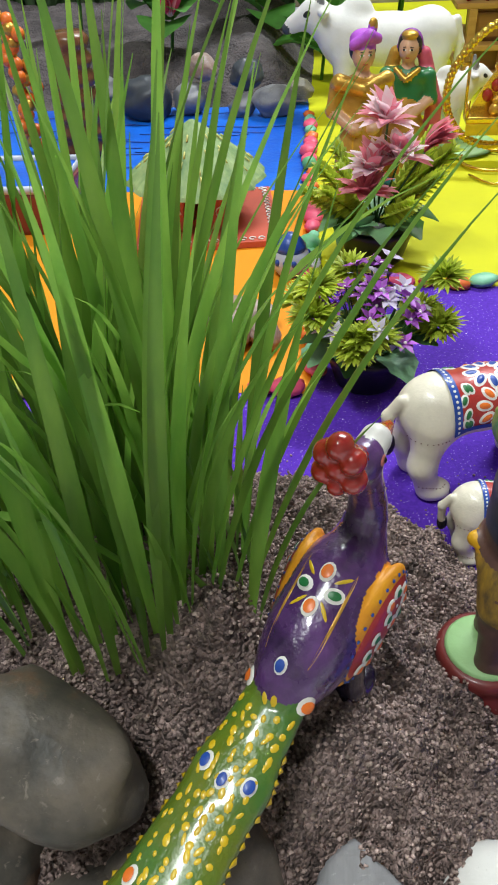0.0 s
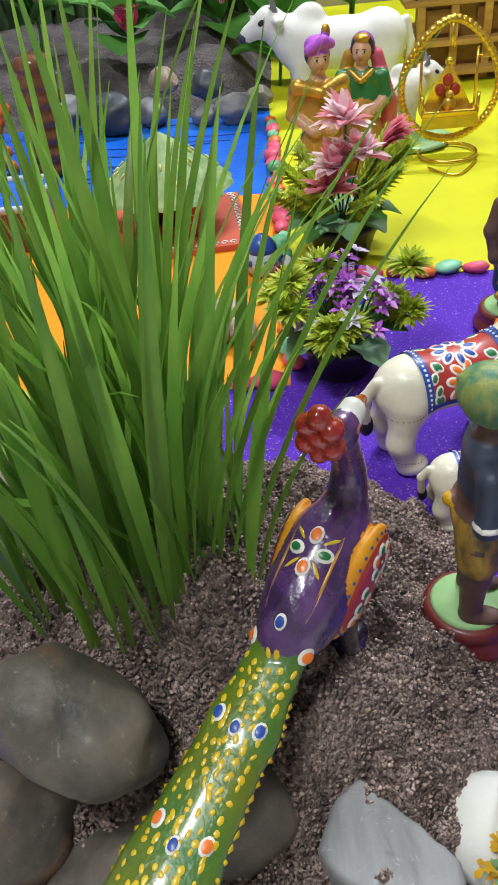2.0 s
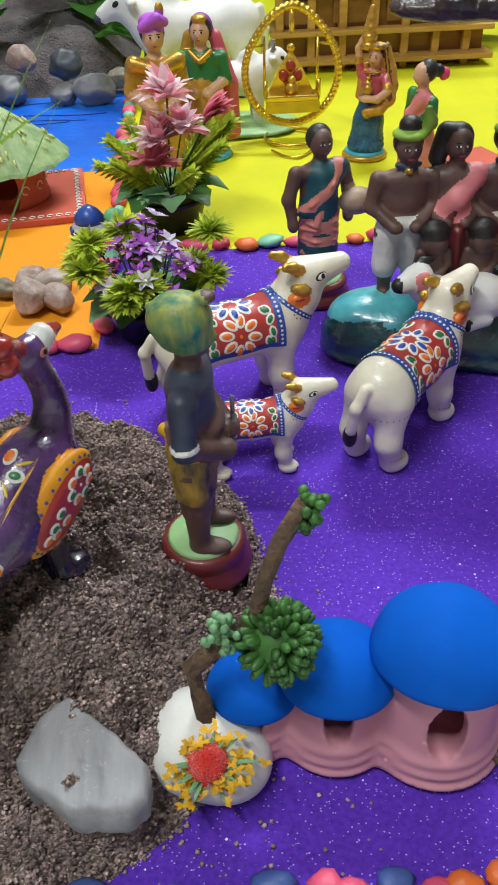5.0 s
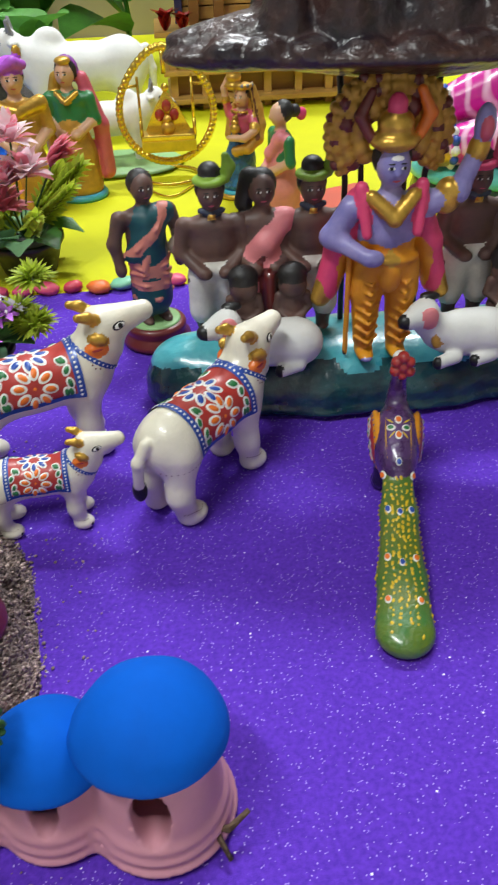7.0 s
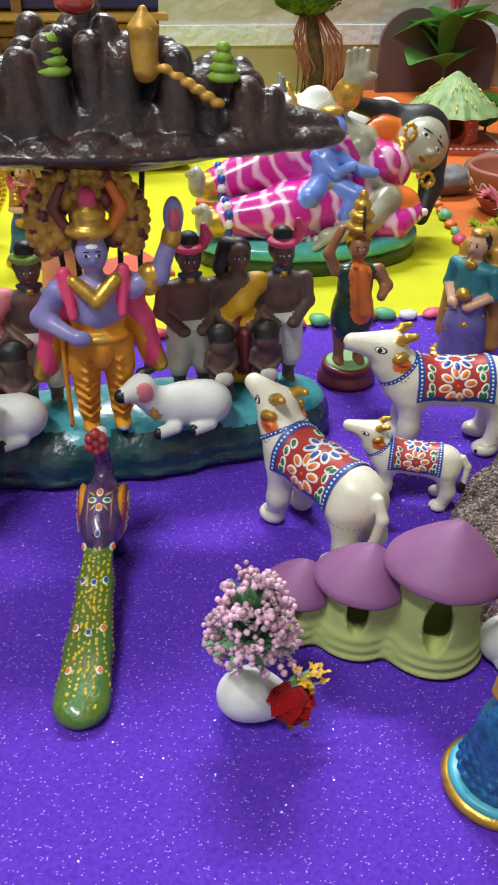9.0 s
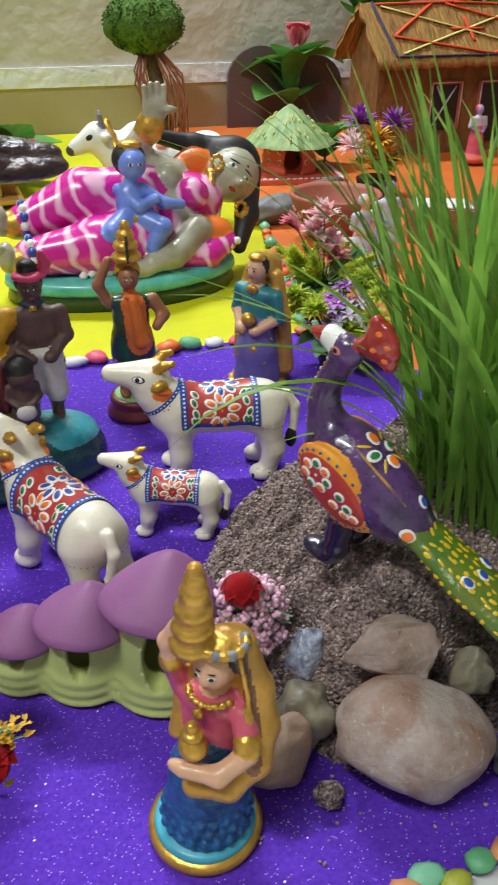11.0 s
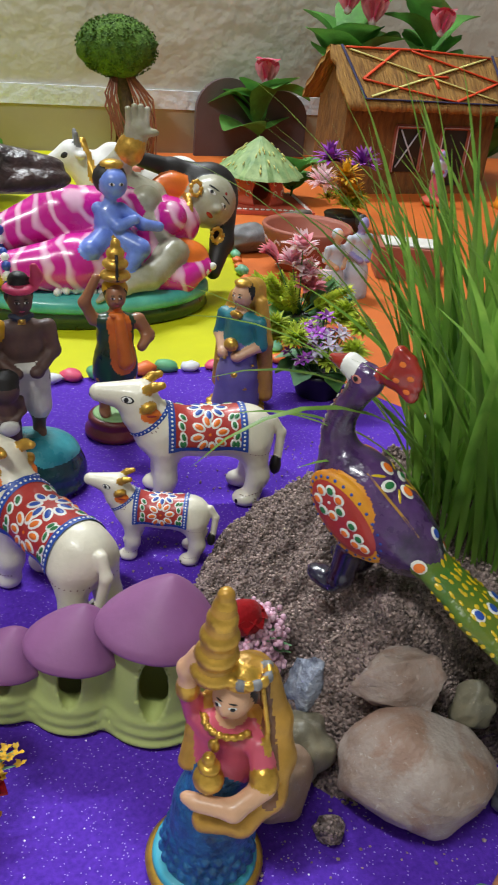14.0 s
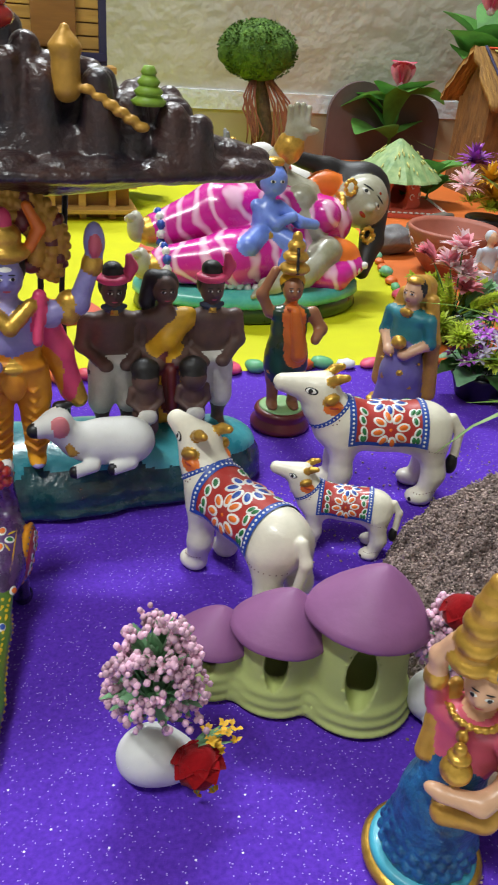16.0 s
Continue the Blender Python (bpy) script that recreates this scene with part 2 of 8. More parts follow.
SLATE = ridged("light_grey_slate", (0.34, 0.335, 0.35), (0.20, 0.20, 0.21), 70, (1, 0.12, 1), 0.6, 0.6, 0.0015)
BLADE = ridged("grass_blade", (0.31, 0.53, 0.085), (0.14, 0.33, 0.045), 60, (1, 1, 0.15), 0.38, 0.3, 0.0005)
LEAF_DARK = mat("dark_plastic_leaf", (0.08, 0.24, 0.05), 0.45, var=0.4, scale=50, bump=0.3)
LEAF_LIME = mat("lime_plastic_leaf", (0.66, 0.82, 0.08), 0.45, var=0.35, scale=60, bump=0.3)
LEAF_PALE = mat("pale_green_plastic_leaf", (0.26, 0.52, 0.26), 0.45, var=0.35, scale=40, bump=0.3)
CLOTH_LEAF = mat("cloth_leaf", (0.14, 0.40, 0.07), 0.6, var=0.45, scale=22, bump=0.5, fine=160)
BACK_GREEN = mat("dark_green_backdrop_leaf", (0.035, 0.085, 0.02), 0.7, var=0.6, scale=30)
FL_PURPLE = mat("purple_plastic_petal", (0.42, 0.09, 0.62), 0.5, var=0.3, scale=150)
FL_LILAC = mat("lilac_plastic_petal", (0.74, 0.66, 0.86), 0.5, var=0.2, scale=150)
FL_PINK = mat("pink_plastic_petal", (0.97, 0.36, 0.45), 0.5, var=0.25, scale=90)
FL_BLUSH = mat("blush_white_plastic_petal", (0.94, 0.88, 0.90), 0.5, second=(0.93, 0.62, 0.70), scale=60)
FL_BABY = mat("baby_pink_sponge_flower", (0.90, 0.56, 0.74), 0.8, var=0.2, scale=200, bump=0.8, fine=900)
FL_YELLOW = mat("yellow_plastic_petal", (0.80, 0.45, 0.02), 0.5, var=0.2)
VELVET = mat("red_velvet_petal", (0.33, 0.006, 0.010), 0.9, var=0.4, scale=60, bump=0.6, sheen=0.1, spec=0.1)
POMPOM = mat("red_pompom_fluff", (0.85, 0.025, 0.015), 0.9, var=0.15, scale=300, bump=1.0, fine=900, sheen=0.4, depth=0.002)
POT_BLACK = mat("black_plastic_pot", (0.012, 0.012, 0.016), 0.35, var=0.2)
BARK = mat("brown_bark", (0.16, 0.095, 0.055), 0.8, second=(0.055, 0.035, 0.024), scale=60, bump=1.0, fine=240, depth=0.003)
MOSS = mat("green_moss_ball", (0.10, 0.20, 0.02), 0.9, second=(0.04, 0.09, 0.01), scale=60, bump=1.0, fine=260, depth=0.004)
CORD = mat("reddish_raffia_cord", (0.36, 0.12, 0.08), 0.8, var=0.3)
TERRA = mat("terracotta_clay", (0.36, 0.10, 0.06), 0.6, var=0.25, scale=30, bump=0.3)
MAT_RED = mat("red_card_mat", (0.58, 0.10, 0.055), 0.6, var=0.14, scale=30, bump=0.2)
THATCH = ridged("coir_thatch", (0.44, 0.235, 0.055), (0.19, 0.09, 0.025), 110, (1.0, 0.18, 0.18), 0.9, 1.0, 0.006)
HUT_WALL = ridged("brown_coir_wall", (0.25, 0.115, 0.03), (0.12, 0.055, 0.016), 90, (1, 1, 0.3), 0.9, 0.9, 0.004)
ARCH = mat("mauve_brown_board", (0.135, 0.085, 0.09), 0.8, var=0.2, scale=16, bump=0.3)
WOOD = ridged("golden_stick_wood", (0.58, 0.34, 0.085), (0.36, 0.185, 0.035), 60, (0.12, 1, 1), 0.45, 0.3, 0.001)
WOOD_DARK = ridged("brown_varnished_wood", (0.30, 0.135, 0.03), (0.17, 0.07, 0.015), 50, (0.15, 1, 1), 0.4, 0.3, 0.001)
LATHE = ridged("turned_brown_wood", (0.21, 0.085, 0.035), (0.10, 0.04, 0.018), 60, (1, 1, 0.3), 0.25, 0.3, 0.001)
THREAD_R = mat("red_orange_thread", (0.78, 0.07, 0.012), 0.7, var=0.2)
THREAD_Y = mat("pale_yellow_thread", (0.72, 0.68, 0.22), 0.7, var=0.2)
THREAD_B = mat("navy_thread", (0.03, 0.027, 0.085), 0.7, var=0.2)
LEAFROOF = ridged("pale_green_leaf_roof", (0.36, 0.47, 0.20), (0.15, 0.27, 0.10), 60, (1, 1, 0.3), 0.6, 0.4, 0.002)
SHIRT_WHITE = mat("bluish_white_paint", (0.55, 0.58, 0.68), 0.5, var=0.2)
PEBBLE_COLOURS = [mat("painted_pebble_" + n, c, 0.45, var=0.14, scale=90, bump=0.3, fine=600) for n, c in (
    ("pink", (0.80, 0.10, 0.20)), ("rose", (0.66, 0.06, 0.10)), ("green", (0.13, 0.42, 0.20)), ("mint", (0.22, 0.55, 0.35)), ("orange", (0.80, 0.17, 0.03)),
    ("white", (0.72, 0.72, 0.76)), ("lime", (0.42, 0.45, 0.05)), ("purple", (0.10, 0.04, 0.26)), ("blue", (0.06, 0.11, 0.36)), ("peach", (0.75, 0.33, 0.14)))]


def thin(material, amount):
    """Lets light through a leaf or petal."""
    n, l = material.node_tree.nodes, material.node_tree.links
    b, out = n["Principled BSDF"], n["Material Output"]
    tr, mix = n.new("ShaderNodeBsdfTranslucent"), n.new("ShaderNodeMixShader")
    l.new(b.inputs["Base Color"].links[0].from_socket, tr.inputs["Color"])
    mix.inputs[0].default_value = amount
    l.new(b.outputs[0], mix.inputs[1])
    l.new(tr.outputs[0], mix.inputs[2])
    l.new(mix.outputs[0], out.inputs["Surface"])


def crumbly(material, scale, depth):
    """Coarse crumbs in the relief and the tone."""
    n, l = material.node_tree.nodes, material.node_tree.links
    b = n["Principled BSDF"]
    tc, v, bp = n.new("ShaderNodeTexCoord"), n.new("ShaderNodeTexVoronoi"), n.new("ShaderNodeBump")
    v.inputs["Scale"].default_value = scale
    l.new(tc.outputs["Object"], v.inputs["Vector"])
    bp.invert = True
    bp.inputs["Strength"].default_value, bp.inputs["Distance"].default_value = 1.0, depth
    l.new(v.outputs["Distance"], bp.inputs["Height"])
    l.new(b.inputs["Normal"].links[0].from_socket, bp.inputs["Normal"])
    l.new(bp.outputs[0], b.inputs["Normal"])
    sep, mix = n.new("ShaderNodeSeparateColor"), n.new("ShaderNodeMix")
    l.new(v.outputs["Color"], sep.inputs[0])
    mix.data_type, mix.blend_type = "RGBA", "MULTIPLY"
    mix.inputs[0].default_value = 0.75
    ramp = n.new("ShaderNodeValToRGB")
    ramp.color_ramp.elements[0].color, ramp.color_ramp.elements[1].color = (0.35, 0.33, 0.33, 1), (1.35, 1.3, 1.3, 1)
    l.new(sep.outputs[0], ramp.inputs[0])
    l.new(b.inputs["Base Color"].links[0].from_socket, mix.inputs[6])
    l.new(ramp.outputs[0], mix.inputs[7])
    l.new(mix.outputs[2], b.inputs["Base Color"])


def per_piece(material):
    """Each loose piece of the mesh a little lighter or darker."""
    n, l = material.node_tree.nodes, material.node_tree.links
    b = n["Principled BSDF"]
    geo, ramp, mix = n.new("ShaderNodeNewGeometry"), n.new("ShaderNodeValToRGB"), n.new("ShaderNodeMix")
    ramp.color_ramp.elements[0].color, ramp.color_ramp.elements[1].color = (0.55, 0.55, 0.5, 1), (1.25, 1.2, 1.2, 1)
    mix.data_type, mix.blend_type = "RGBA", "MULTIPLY"
    mix.inputs[0].default_value = 1.0
    l.new(geo.outputs["Random Per Island"], ramp.inputs[0])
    l.new(b.inputs["Base Color"].links[0].from_socket, mix.inputs[6])
    l.new(ramp.outputs[0], mix.inputs[7])
    l.new(mix.outputs[2], b.inputs["Base Color"])


def mottled(material, patch, size, cut, vein):
    """Stains with ragged edges, pale veins and speckles, as in river stone."""
    n, l = material.node_tree.nodes, material.node_tree.links
    b = n["Principled BSDF"]
    tc, info, add = n.new("ShaderNodeTexCoord"), n.new("ShaderNodeObjectInfo"), n.new("ShaderNodeVectorMath")
    l.new(tc.outputs["Object"], add.inputs[0])
    l.new(info.outputs["Random"], add.inputs[1])
    for scale, lo, hi, colour, mode in ((size, cut, cut + 0.10, patch, "MIX"), (size * 9, 0.60, 0.68, vein, "MIX"), (size * 22, 0.28, 0.36, (0.5, 0.47, 0.45), "SPECK")):
        t, r, mix = n.new("ShaderNodeTexNoise"), n.new("ShaderNodeValToRGB"), n.new("ShaderNodeMix")
        t.inputs["Scale"].default_value, t.inputs["Detail"].default_value, t.inputs["Roughness"].default_value = scale, 8, 0.68
        t.inputs["Distortion"].default_value = 0.8
        l.new(add.outputs[0], t.inputs["Vector"])
        r.color_ramp.elements[0].position, r.color_ramp.elements[1].position = lo, hi
        if mode == "SPECK":
            r.color_ramp.elements[0].color, r.color_ramp.elements[1].color = (0.8, 0.8, 0.8, 1), (0, 0, 0, 1)
        else:
            r.color_ramp.elements[0].color, r.color_ramp.elements[1].color = (0, 0, 0, 1), (0.75, 0.75, 0.75, 1)
        mix.data_type = "RGBA"
        if mode == "SPECK":
            mix.blend_type = "MULTIPLY"
        l.new(t.outputs["Fac"], r.inputs[0])
        l.new(r.outputs[0], mix.inputs[0])
        l.new(b.inputs["Base Color"].links[0].from_socket, mix.inputs[6])
        mix.inputs[7].default_value = (*colour, 1)
        l.new(mix.outputs[2], b.inputs["Base Color"])


mottled(STONE_BROWN, (0.20, 0.115, 0.07), 26, 0.56, (0.24, 0.20, 0.17))
mottled(STONE_PALE, (0.30, 0.17, 0.12), 26, 0.50, (0.60, 0.55, 0.52))
mottled(STONE_TAN, (0.30, 0.24, 0.20), 34, 0.52, (0.48, 0.40, 0.33))
mottled(STONE_OLIVE, (0.30, 0.27, 0.22), 34, 0.55, (0.36, 0.33, 0.27))
mottled(STONE_GREY, (0.16, 0.15, 0.15), 30, 0.54, (0.33, 0.33, 0.34))
mottled(SLATE, (0.19, 0.185, 0.19), 30, 0.56, (0.42, 0.42, 0.44))
mottled(PLASTER, (0.70, 0.67, 0.62), 60, 0.60, (0.84, 0.83, 0.81))
crumbly(SAND, 430, 0.004)
for q in (GRAIN, BLADE, LEAF_LIME, LEAF_DARK, FL_BABY, FL_PURPLE):
    per_piece(q)
for q, amount in ((BLADE, 0.48), (LEAF_LIME, 0.4), (LEAF_DARK, 0.2), (LEAF_PALE, 0.2), (CLOTH_LEAF, 0.25), (FL_PINK, 0.45), (FL_BLUSH, 0.45), (FL_LILAC, 0.4)):
    thin(q, amount)


# ---- mesh tools ----
class Mesh:
    """Gathers vertices and faces with a material each, and makes one object of them."""

    def __init__(self):
        self.v, self.f, self.m, self.s, self.mats, self.count = [], [], [], [], [], 0

    def slot(self, material):
        if material not in self.mats:
            self.mats.append(material)
        return self.mats.index(material)

    def add(self, verts, faces, material, smooth=True, at=None):
        verts = np.asarray(verts, float)
        if at is not None:
            a = np.array(at)
            verts = verts @ a[:3, :3].T + a[:3, 3]
        k = self.slot(material)
        self.v.append(verts)
        for f in faces:
            self.f.append([int(i) + self.count for i in f])
        self.m += [k] * len(faces)
        self.s += [smooth] * len(faces)
        self.count += len(verts)
        return self

    def data(self, name):
        me = bpy.data.meshes.new(name)
        me.from_pydata(np.concatenate(self.v).tolist(), [], self.f)
        for q in self.mats:
            me.materials.append(q)
        me.polygons.foreach_set("material_index", np.array(self.m, np.int32))
        me.polygons.foreach_set("use_smooth", np.array(self.s, bool))
        me.update()
        return me

    def obj(self, name, at=None, parent=None, label="", category="", group="", kind=""):
        ob = new(name, self.data(name))
        if parent is not None:
            ob.parent = parent
        if at is not None:
            ob.matrix_basis = at
        return tagged(ob, label, category, group, kind)

    def ball(self, c, r, material, rot=None, seg=14, rings=9, wob=0.0, seed=0):
        r = (r, r, r) if np.isscalar(r) else r
        v = [(0, 0, -1)]
        for i in range(1, rings):
            a = -math.pi / 2 + math.pi * i / rings
            for j in range(seg):
                b = 2 * math.pi * j / seg
                v.append((math.cos(a) * math.cos(b), math.cos(a) * math.sin(b), math.sin(a)))
        v.append((0, 0, 1))
        f = [(0, 1 + (j + 1) % seg, 1 + j) for j in range(seg)]
        for i in range(rings - 2):
            for j in range(seg):
                a, b = 1 + i * seg + j, 1 + i * seg + (j + 1) % seg
                f.append((a, b, b + seg, a + seg))
        top = len(v) - 1
        f += [(1 + (rings - 2) * seg + j, 1 + (rings - 2) * seg + (j + 1) % seg, top) for j in range(seg)]
        v = np.array(v)
        if wob:
            v = np.array([p * (1 + wob * noise.noise(Vector(p) * 1.7 + Vector((seed * 3.1, seed * 1.7, seed)))) for p in v])
        v = v * np.array(r)
        if rot is not None:
            v = v @ np.array(rot)[:3, :3].T
        return self.add(v + np.array(c), f, material)

    def tube(self, pts, radii, material, seg=8, caps=True, flat=None, up=(0, 0, 1), smooth=True):
        pts = [Vector(p) for p in pts]
        radii = [radii] * len(pts) if np.isscalar(radii) else radii
        v, f = [], []
        for i, p in enumerate(pts):
            d = (pts[min(i + 1, len(pts) - 1)] - pts[max(i - 1, 0)]).normalized()
            side = d.cross(Vector(up))
            if side.length < 1e-4:
                side = d.cross(Vector((0.31, 0.95, 0.1)))
            side.normalize()
            top = side.cross(d)
            sx, sy = flat if flat else (1, 1)
            for j in range(seg):
                a = 2 * math.pi * j / seg
                v.append(p + (side * math.cos(a) * sx + top * math.sin(a) * sy) * radii[i])
        for i in range(len(pts) - 1):
            for j in range(seg):
                a, b = i * seg + j, i * seg + (j + 1) % seg
                f.append((a, a + seg, b + seg, b))
        if caps:
            f.append(tuple(range(seg)))
            f.append(tuple(reversed(range((len(pts) - 1) * seg, len(pts) * seg))))
        return self.add(v, f, material, smooth)

    def lathe(self, profile, material, seg=28, c=(0, 0, 0), smooth=True, scale=(1, 1)):
        """Profile of (radius, height) from below upwards, closed at the axis."""
        v, f = [], []
        for r, z in profile:
            for j in range(seg):
                a = 2 * math.pi * j / seg
                v.append((c[0] + r * math.cos(a) * scale[0], c[1] + r * math.sin(a) * scale[1], c[2] + z))
        for i in range(len(profile) - 1):
            for j in range(seg):
                a, b = i * seg + j, i * seg + (j + 1) % seg
                f.append((a, b, b + seg, a + seg))
        f.append(tuple(reversed(range(seg))))
        f.append(tuple(range((len(profile) - 1) * seg, len(profile) * seg)))
        return self.add(v, f, material, smooth)

    def box(self, lo, hi, material, at=None, bevel=0.0):
        bm = bmesh.new()
        bmesh.ops.create_cube(bm, size=1)
        for q in bm.verts:
            q.co = Vector([lo[i] + (hi[i] - lo[i]) * (q.co[i] + 0.5) for i in range(3)])
        if bevel:
            bmesh.ops.bevel(bm, geom=bm.edges[:], offset=bevel, segments=2, affect="EDGES", profile=0.6)
        bm.verts.index_update()
        v, f = [q.co[:] for q in bm.verts], [[q.index for q in g.verts] for g in bm.faces]
        bm.free()
        return self.add(v, f, material, False, at)

    def leaf(self, base, tip, width, material, up=(0, 0, 1), bend=0.1, n=5, fold=0.12, lobes=0.0, thick=0.0):
        """A leaf or petal: a folded, bent strip from base to tip."""
        a, b = Vector(base), Vector(tip)
        d = b - a
        L = d.length
        side = d.cross(Vector(up))
        if side.length < 1e-6:
            side = d.cross(Vector((0.3, 0.9, 0.2)))
        side.normalize()
        top = side.cross(d.normalized())
        v, f = [], []
        for i in range(n + 1):
            t = i / n
            w = width * 0.5 * (math.sin(math.pi * min(1, t * 0.93 + 0.05)) ** 0.8) * (1 + lobes * math.sin(t * 19))
            p = a + d * t + top * (bend * L * math.sin(math.pi * t))
            v += [p - side * w + top * (fold * w), p - top * (fold * w * 0.5), p + side * w + top * (fold * w)]
        for i in range(n):
            k = i * 3
            f += [(k, k + 1, k + 4, k + 3), (k + 1, k + 2, k + 5, k + 4)]
        return self.add(v, f, material)


def dots(P, Q):
    return np.einsum("ij,ij->i", P, Q)


class Clay:
    """A soft solid blended from balls and limbs, each with its own paint."""

    def __init__(self):
        self.p, self.wet, self.cuts = [], [], []

    def ball(self, c, r, material, k=0.003, rot=None, bias=0.0):
        r = np.array((r, r, r) if np.isscalar(r) else r, float)
        R = np.array(rot)[:3, :3] if rot is not None else np.eye(3)
        self.p.append(("b", np.array(c, float), r, R, material, k, bias))
        return self

    def limb(self, pts, radii, material, k=0.003, bias=0.0, squash=None):
        radii = [radii] * len(pts) if np.isscalar(radii) else radii
        for i in range(len(pts) - 1):
            self.p.append(("l", np.array(pts[i], float), np.array(pts[i + 1], float), (radii[i], radii[i + 1], squash), material, k, bias))
        return self

    def raw(self, q, P):
        if q[0] == "b":
            x = (P - q[1]) @ q[3]
            k0 = np.linalg.norm(x / q[2], axis=1)
            k1 = np.linalg.norm(x / (q[2] ** 2), axis=1) + 1e-9
            return k0 * (k0 - 1) / k1
        a, b, (ra, rb, squash) = q[1], q[2], q[3]
        ab = b - a
        ap = P - a
        t = np.clip(ap @ ab / (ab @ ab + 1e-12), 0, 1)
        off = ap - t[:, None] * ab
        r = ra + (rb - ra) * t
        if squash is None:
            return np.linalg.norm(off, axis=1) - r
        along = ab / np.linalg.norm(ab)
        side = np.cross(along, np.array(squash[1], float))
        side /= np.linalg.norm(side)
        top = np.cross(side, along)
        e = np.stack([off @ side, (off @ top) / squash[0], off @ along], 1)
        return (np.linalg.norm(e, axis=1) - r) * squash[0]

    def dist(self, P):
        d = None
        for q in self.p:
            e = self.raw(q, P)
            if d is None:
                d = e
            else:
                k = max(q[5], 1e-6)
                h = np.maximum(k - np.abs(d - e), 0) / k
                d = np.minimum(d, e) - h * h * k * 0.25
        for q in self.cuts:
            d = np.maximum(d, -self.raw(q, P))
        return d

    def cut(self, c, r):
        """Hollows out a ball."""
        self.cuts.append(("b", np.array(c, float), np.array(r, float), np.eye(3), None, 0, 0))
        return self

    def paint(self, P):
        best, who = np.full(len(P), 1e9), np.zeros(len(P), int)
        for i, q in enumerate(self.p):
            e = self.raw(q, P) - q[6]
            w = e < best
            best[w], who[w] = e[w], i
        return who

    def grad(self, P):
        e = 2e-4
        g = np.stack([self.dist(P + np.eye(3)[i] * e) - self.dist(P - np.eye(3)[i] * e) for i in range(3)], 1) / (2 * e)
        return g

    def settle(self, P, lift=0.0, steps=4):
        """Moves points onto the skin, or lift above it."""
        for _ in range(steps):
            e = self.dist(P)
            d = e - lift
            g = np.stack([self.dist(P + np.eye(3)[i] * 2e-4) - e for i in range(3)], 1) / 2e-4
            P = P - g * (np.clip(d, -0.004, 0.004) / np.maximum(dots(g, g), 0.2))[:, None]
        return P

    def skin(self, mesh, h):
        lo = np.full(3, 1e9)
        hi = -lo
        for q in self.p:
            if q[0] == "b":
                e = np.abs(q[3]) @ q[2]
                lo, hi = np.minimum(lo, q[1] - e), np.maximum(hi, q[1] + e)
            else:
                e = max(q[3][0], q[3][1])
                lo, hi = np.minimum(lo, np.minimum(q[1], q[2]) - e), np.maximum(hi, np.maximum(q[1], q[2]) + e)
        lo, hi = lo - 2.5 * h, hi + 2.5 * h
        n = np.ceil((hi - lo) / h).astype(int) + 1
        ax = [lo[i] + h * np.arange(n[i]) for i in range(3)]
        q = 4
        nc = (n + q - 1) // q
        G = np.stack(np.meshgrid(*[lo[i] + h * (q * np.arange(nc[i]) + (q - 1) / 2) for i in range(3)], indexing="ij"), -1).reshape(-1, 3)
        DC = np.concatenate([self.dist(G[i:i + 60000]) for i in range(0, len(G), 60000)]).reshape(tuple(nc))
        D = np.repeat(np.repeat(np.repeat(DC, q, 0), q, 1), q, 2)[:n[0], :n[1], :n[2]].copy()
        near = np.argwhere(np.abs(DC) < 1.9 * q * h)
        o = np.stack(np.meshgrid(*[np.arange(q)] * 3, indexing="ij"), -1).reshape(-1, 3)
        I = (near[:, None, :] * q + o[None]).reshape(-1, 3)
        I = I[np.all(I < n, axis=1)]
        for i in range(0, len(I), 60000):
            J = I[i:i + 60000]
            D[J[:, 0], J[:, 1], J[:, 2]] = self.dist(lo + J * h)
        S = D < 0
        corners = [S[a:n[0] - 1 + a, b:n[1] - 1 + b, c:n[2] - 1 + c] for a in (0, 1) for b in (0, 1) for c in (0, 1)]
        some, every = np.any(corners, axis=0), np.all(corners, axis=0)
        act = some & ~every
        idx = np.full(act.shape, -1)
        cells = np.argwhere(act)
        idx[act] = np.arange(len(cells))
        V = self.settle(lo + (cells + 0.5) * h, 0.0, 2)
        faces = []
        for axis in range(3):
            T = np.moveaxis(S, (axis, (axis + 1) % 3, (axis + 2) % 3), (0, 1, 2))
            I = np.moveaxis(idx, (axis, (axis + 1) % 3, (axis + 2) % 3), (0, 1, 2))
            e = np.argwhere(T[:-1, 1:-1, 1:-1] != T[1:, 1:-1, 1:-1])
            i, j, k = e[:, 0], e[:, 1] + 1, e[:, 2] + 1
            quad = np.stack([I[i, j - 1, k - 1], I[i, j, k - 1], I[i, j, k], I[i, j - 1, k]], 1)
            back = ~T[i, j, k]
            quad[back] = quad[back][:, ::-1]
            faces.append(quad)
        F = np.concatenate(faces)
        who = self.paint(V[F].mean(1))
        base = mesh.count
        mesh.v.append(V)
        mesh.count += len(V)
        slots = np.array([mesh.slot(q[4]) for q in self.p])
        mesh.f += (F + base).tolist()
        mesh.m += slots[who].tolist()
        mesh.s += [True] * len(F)
        return mesh

    def patch(self, mesh, c, u, a, b, material, lift=0.0004, seg=12, rings=2):
        """A dab of paint, a by b, that follows the skin round the point c; u: its long way. Laid on by dry()."""
        self.wet.append((np.array(c, float), np.array(u, float), a, b, material, lift, seg, rings))

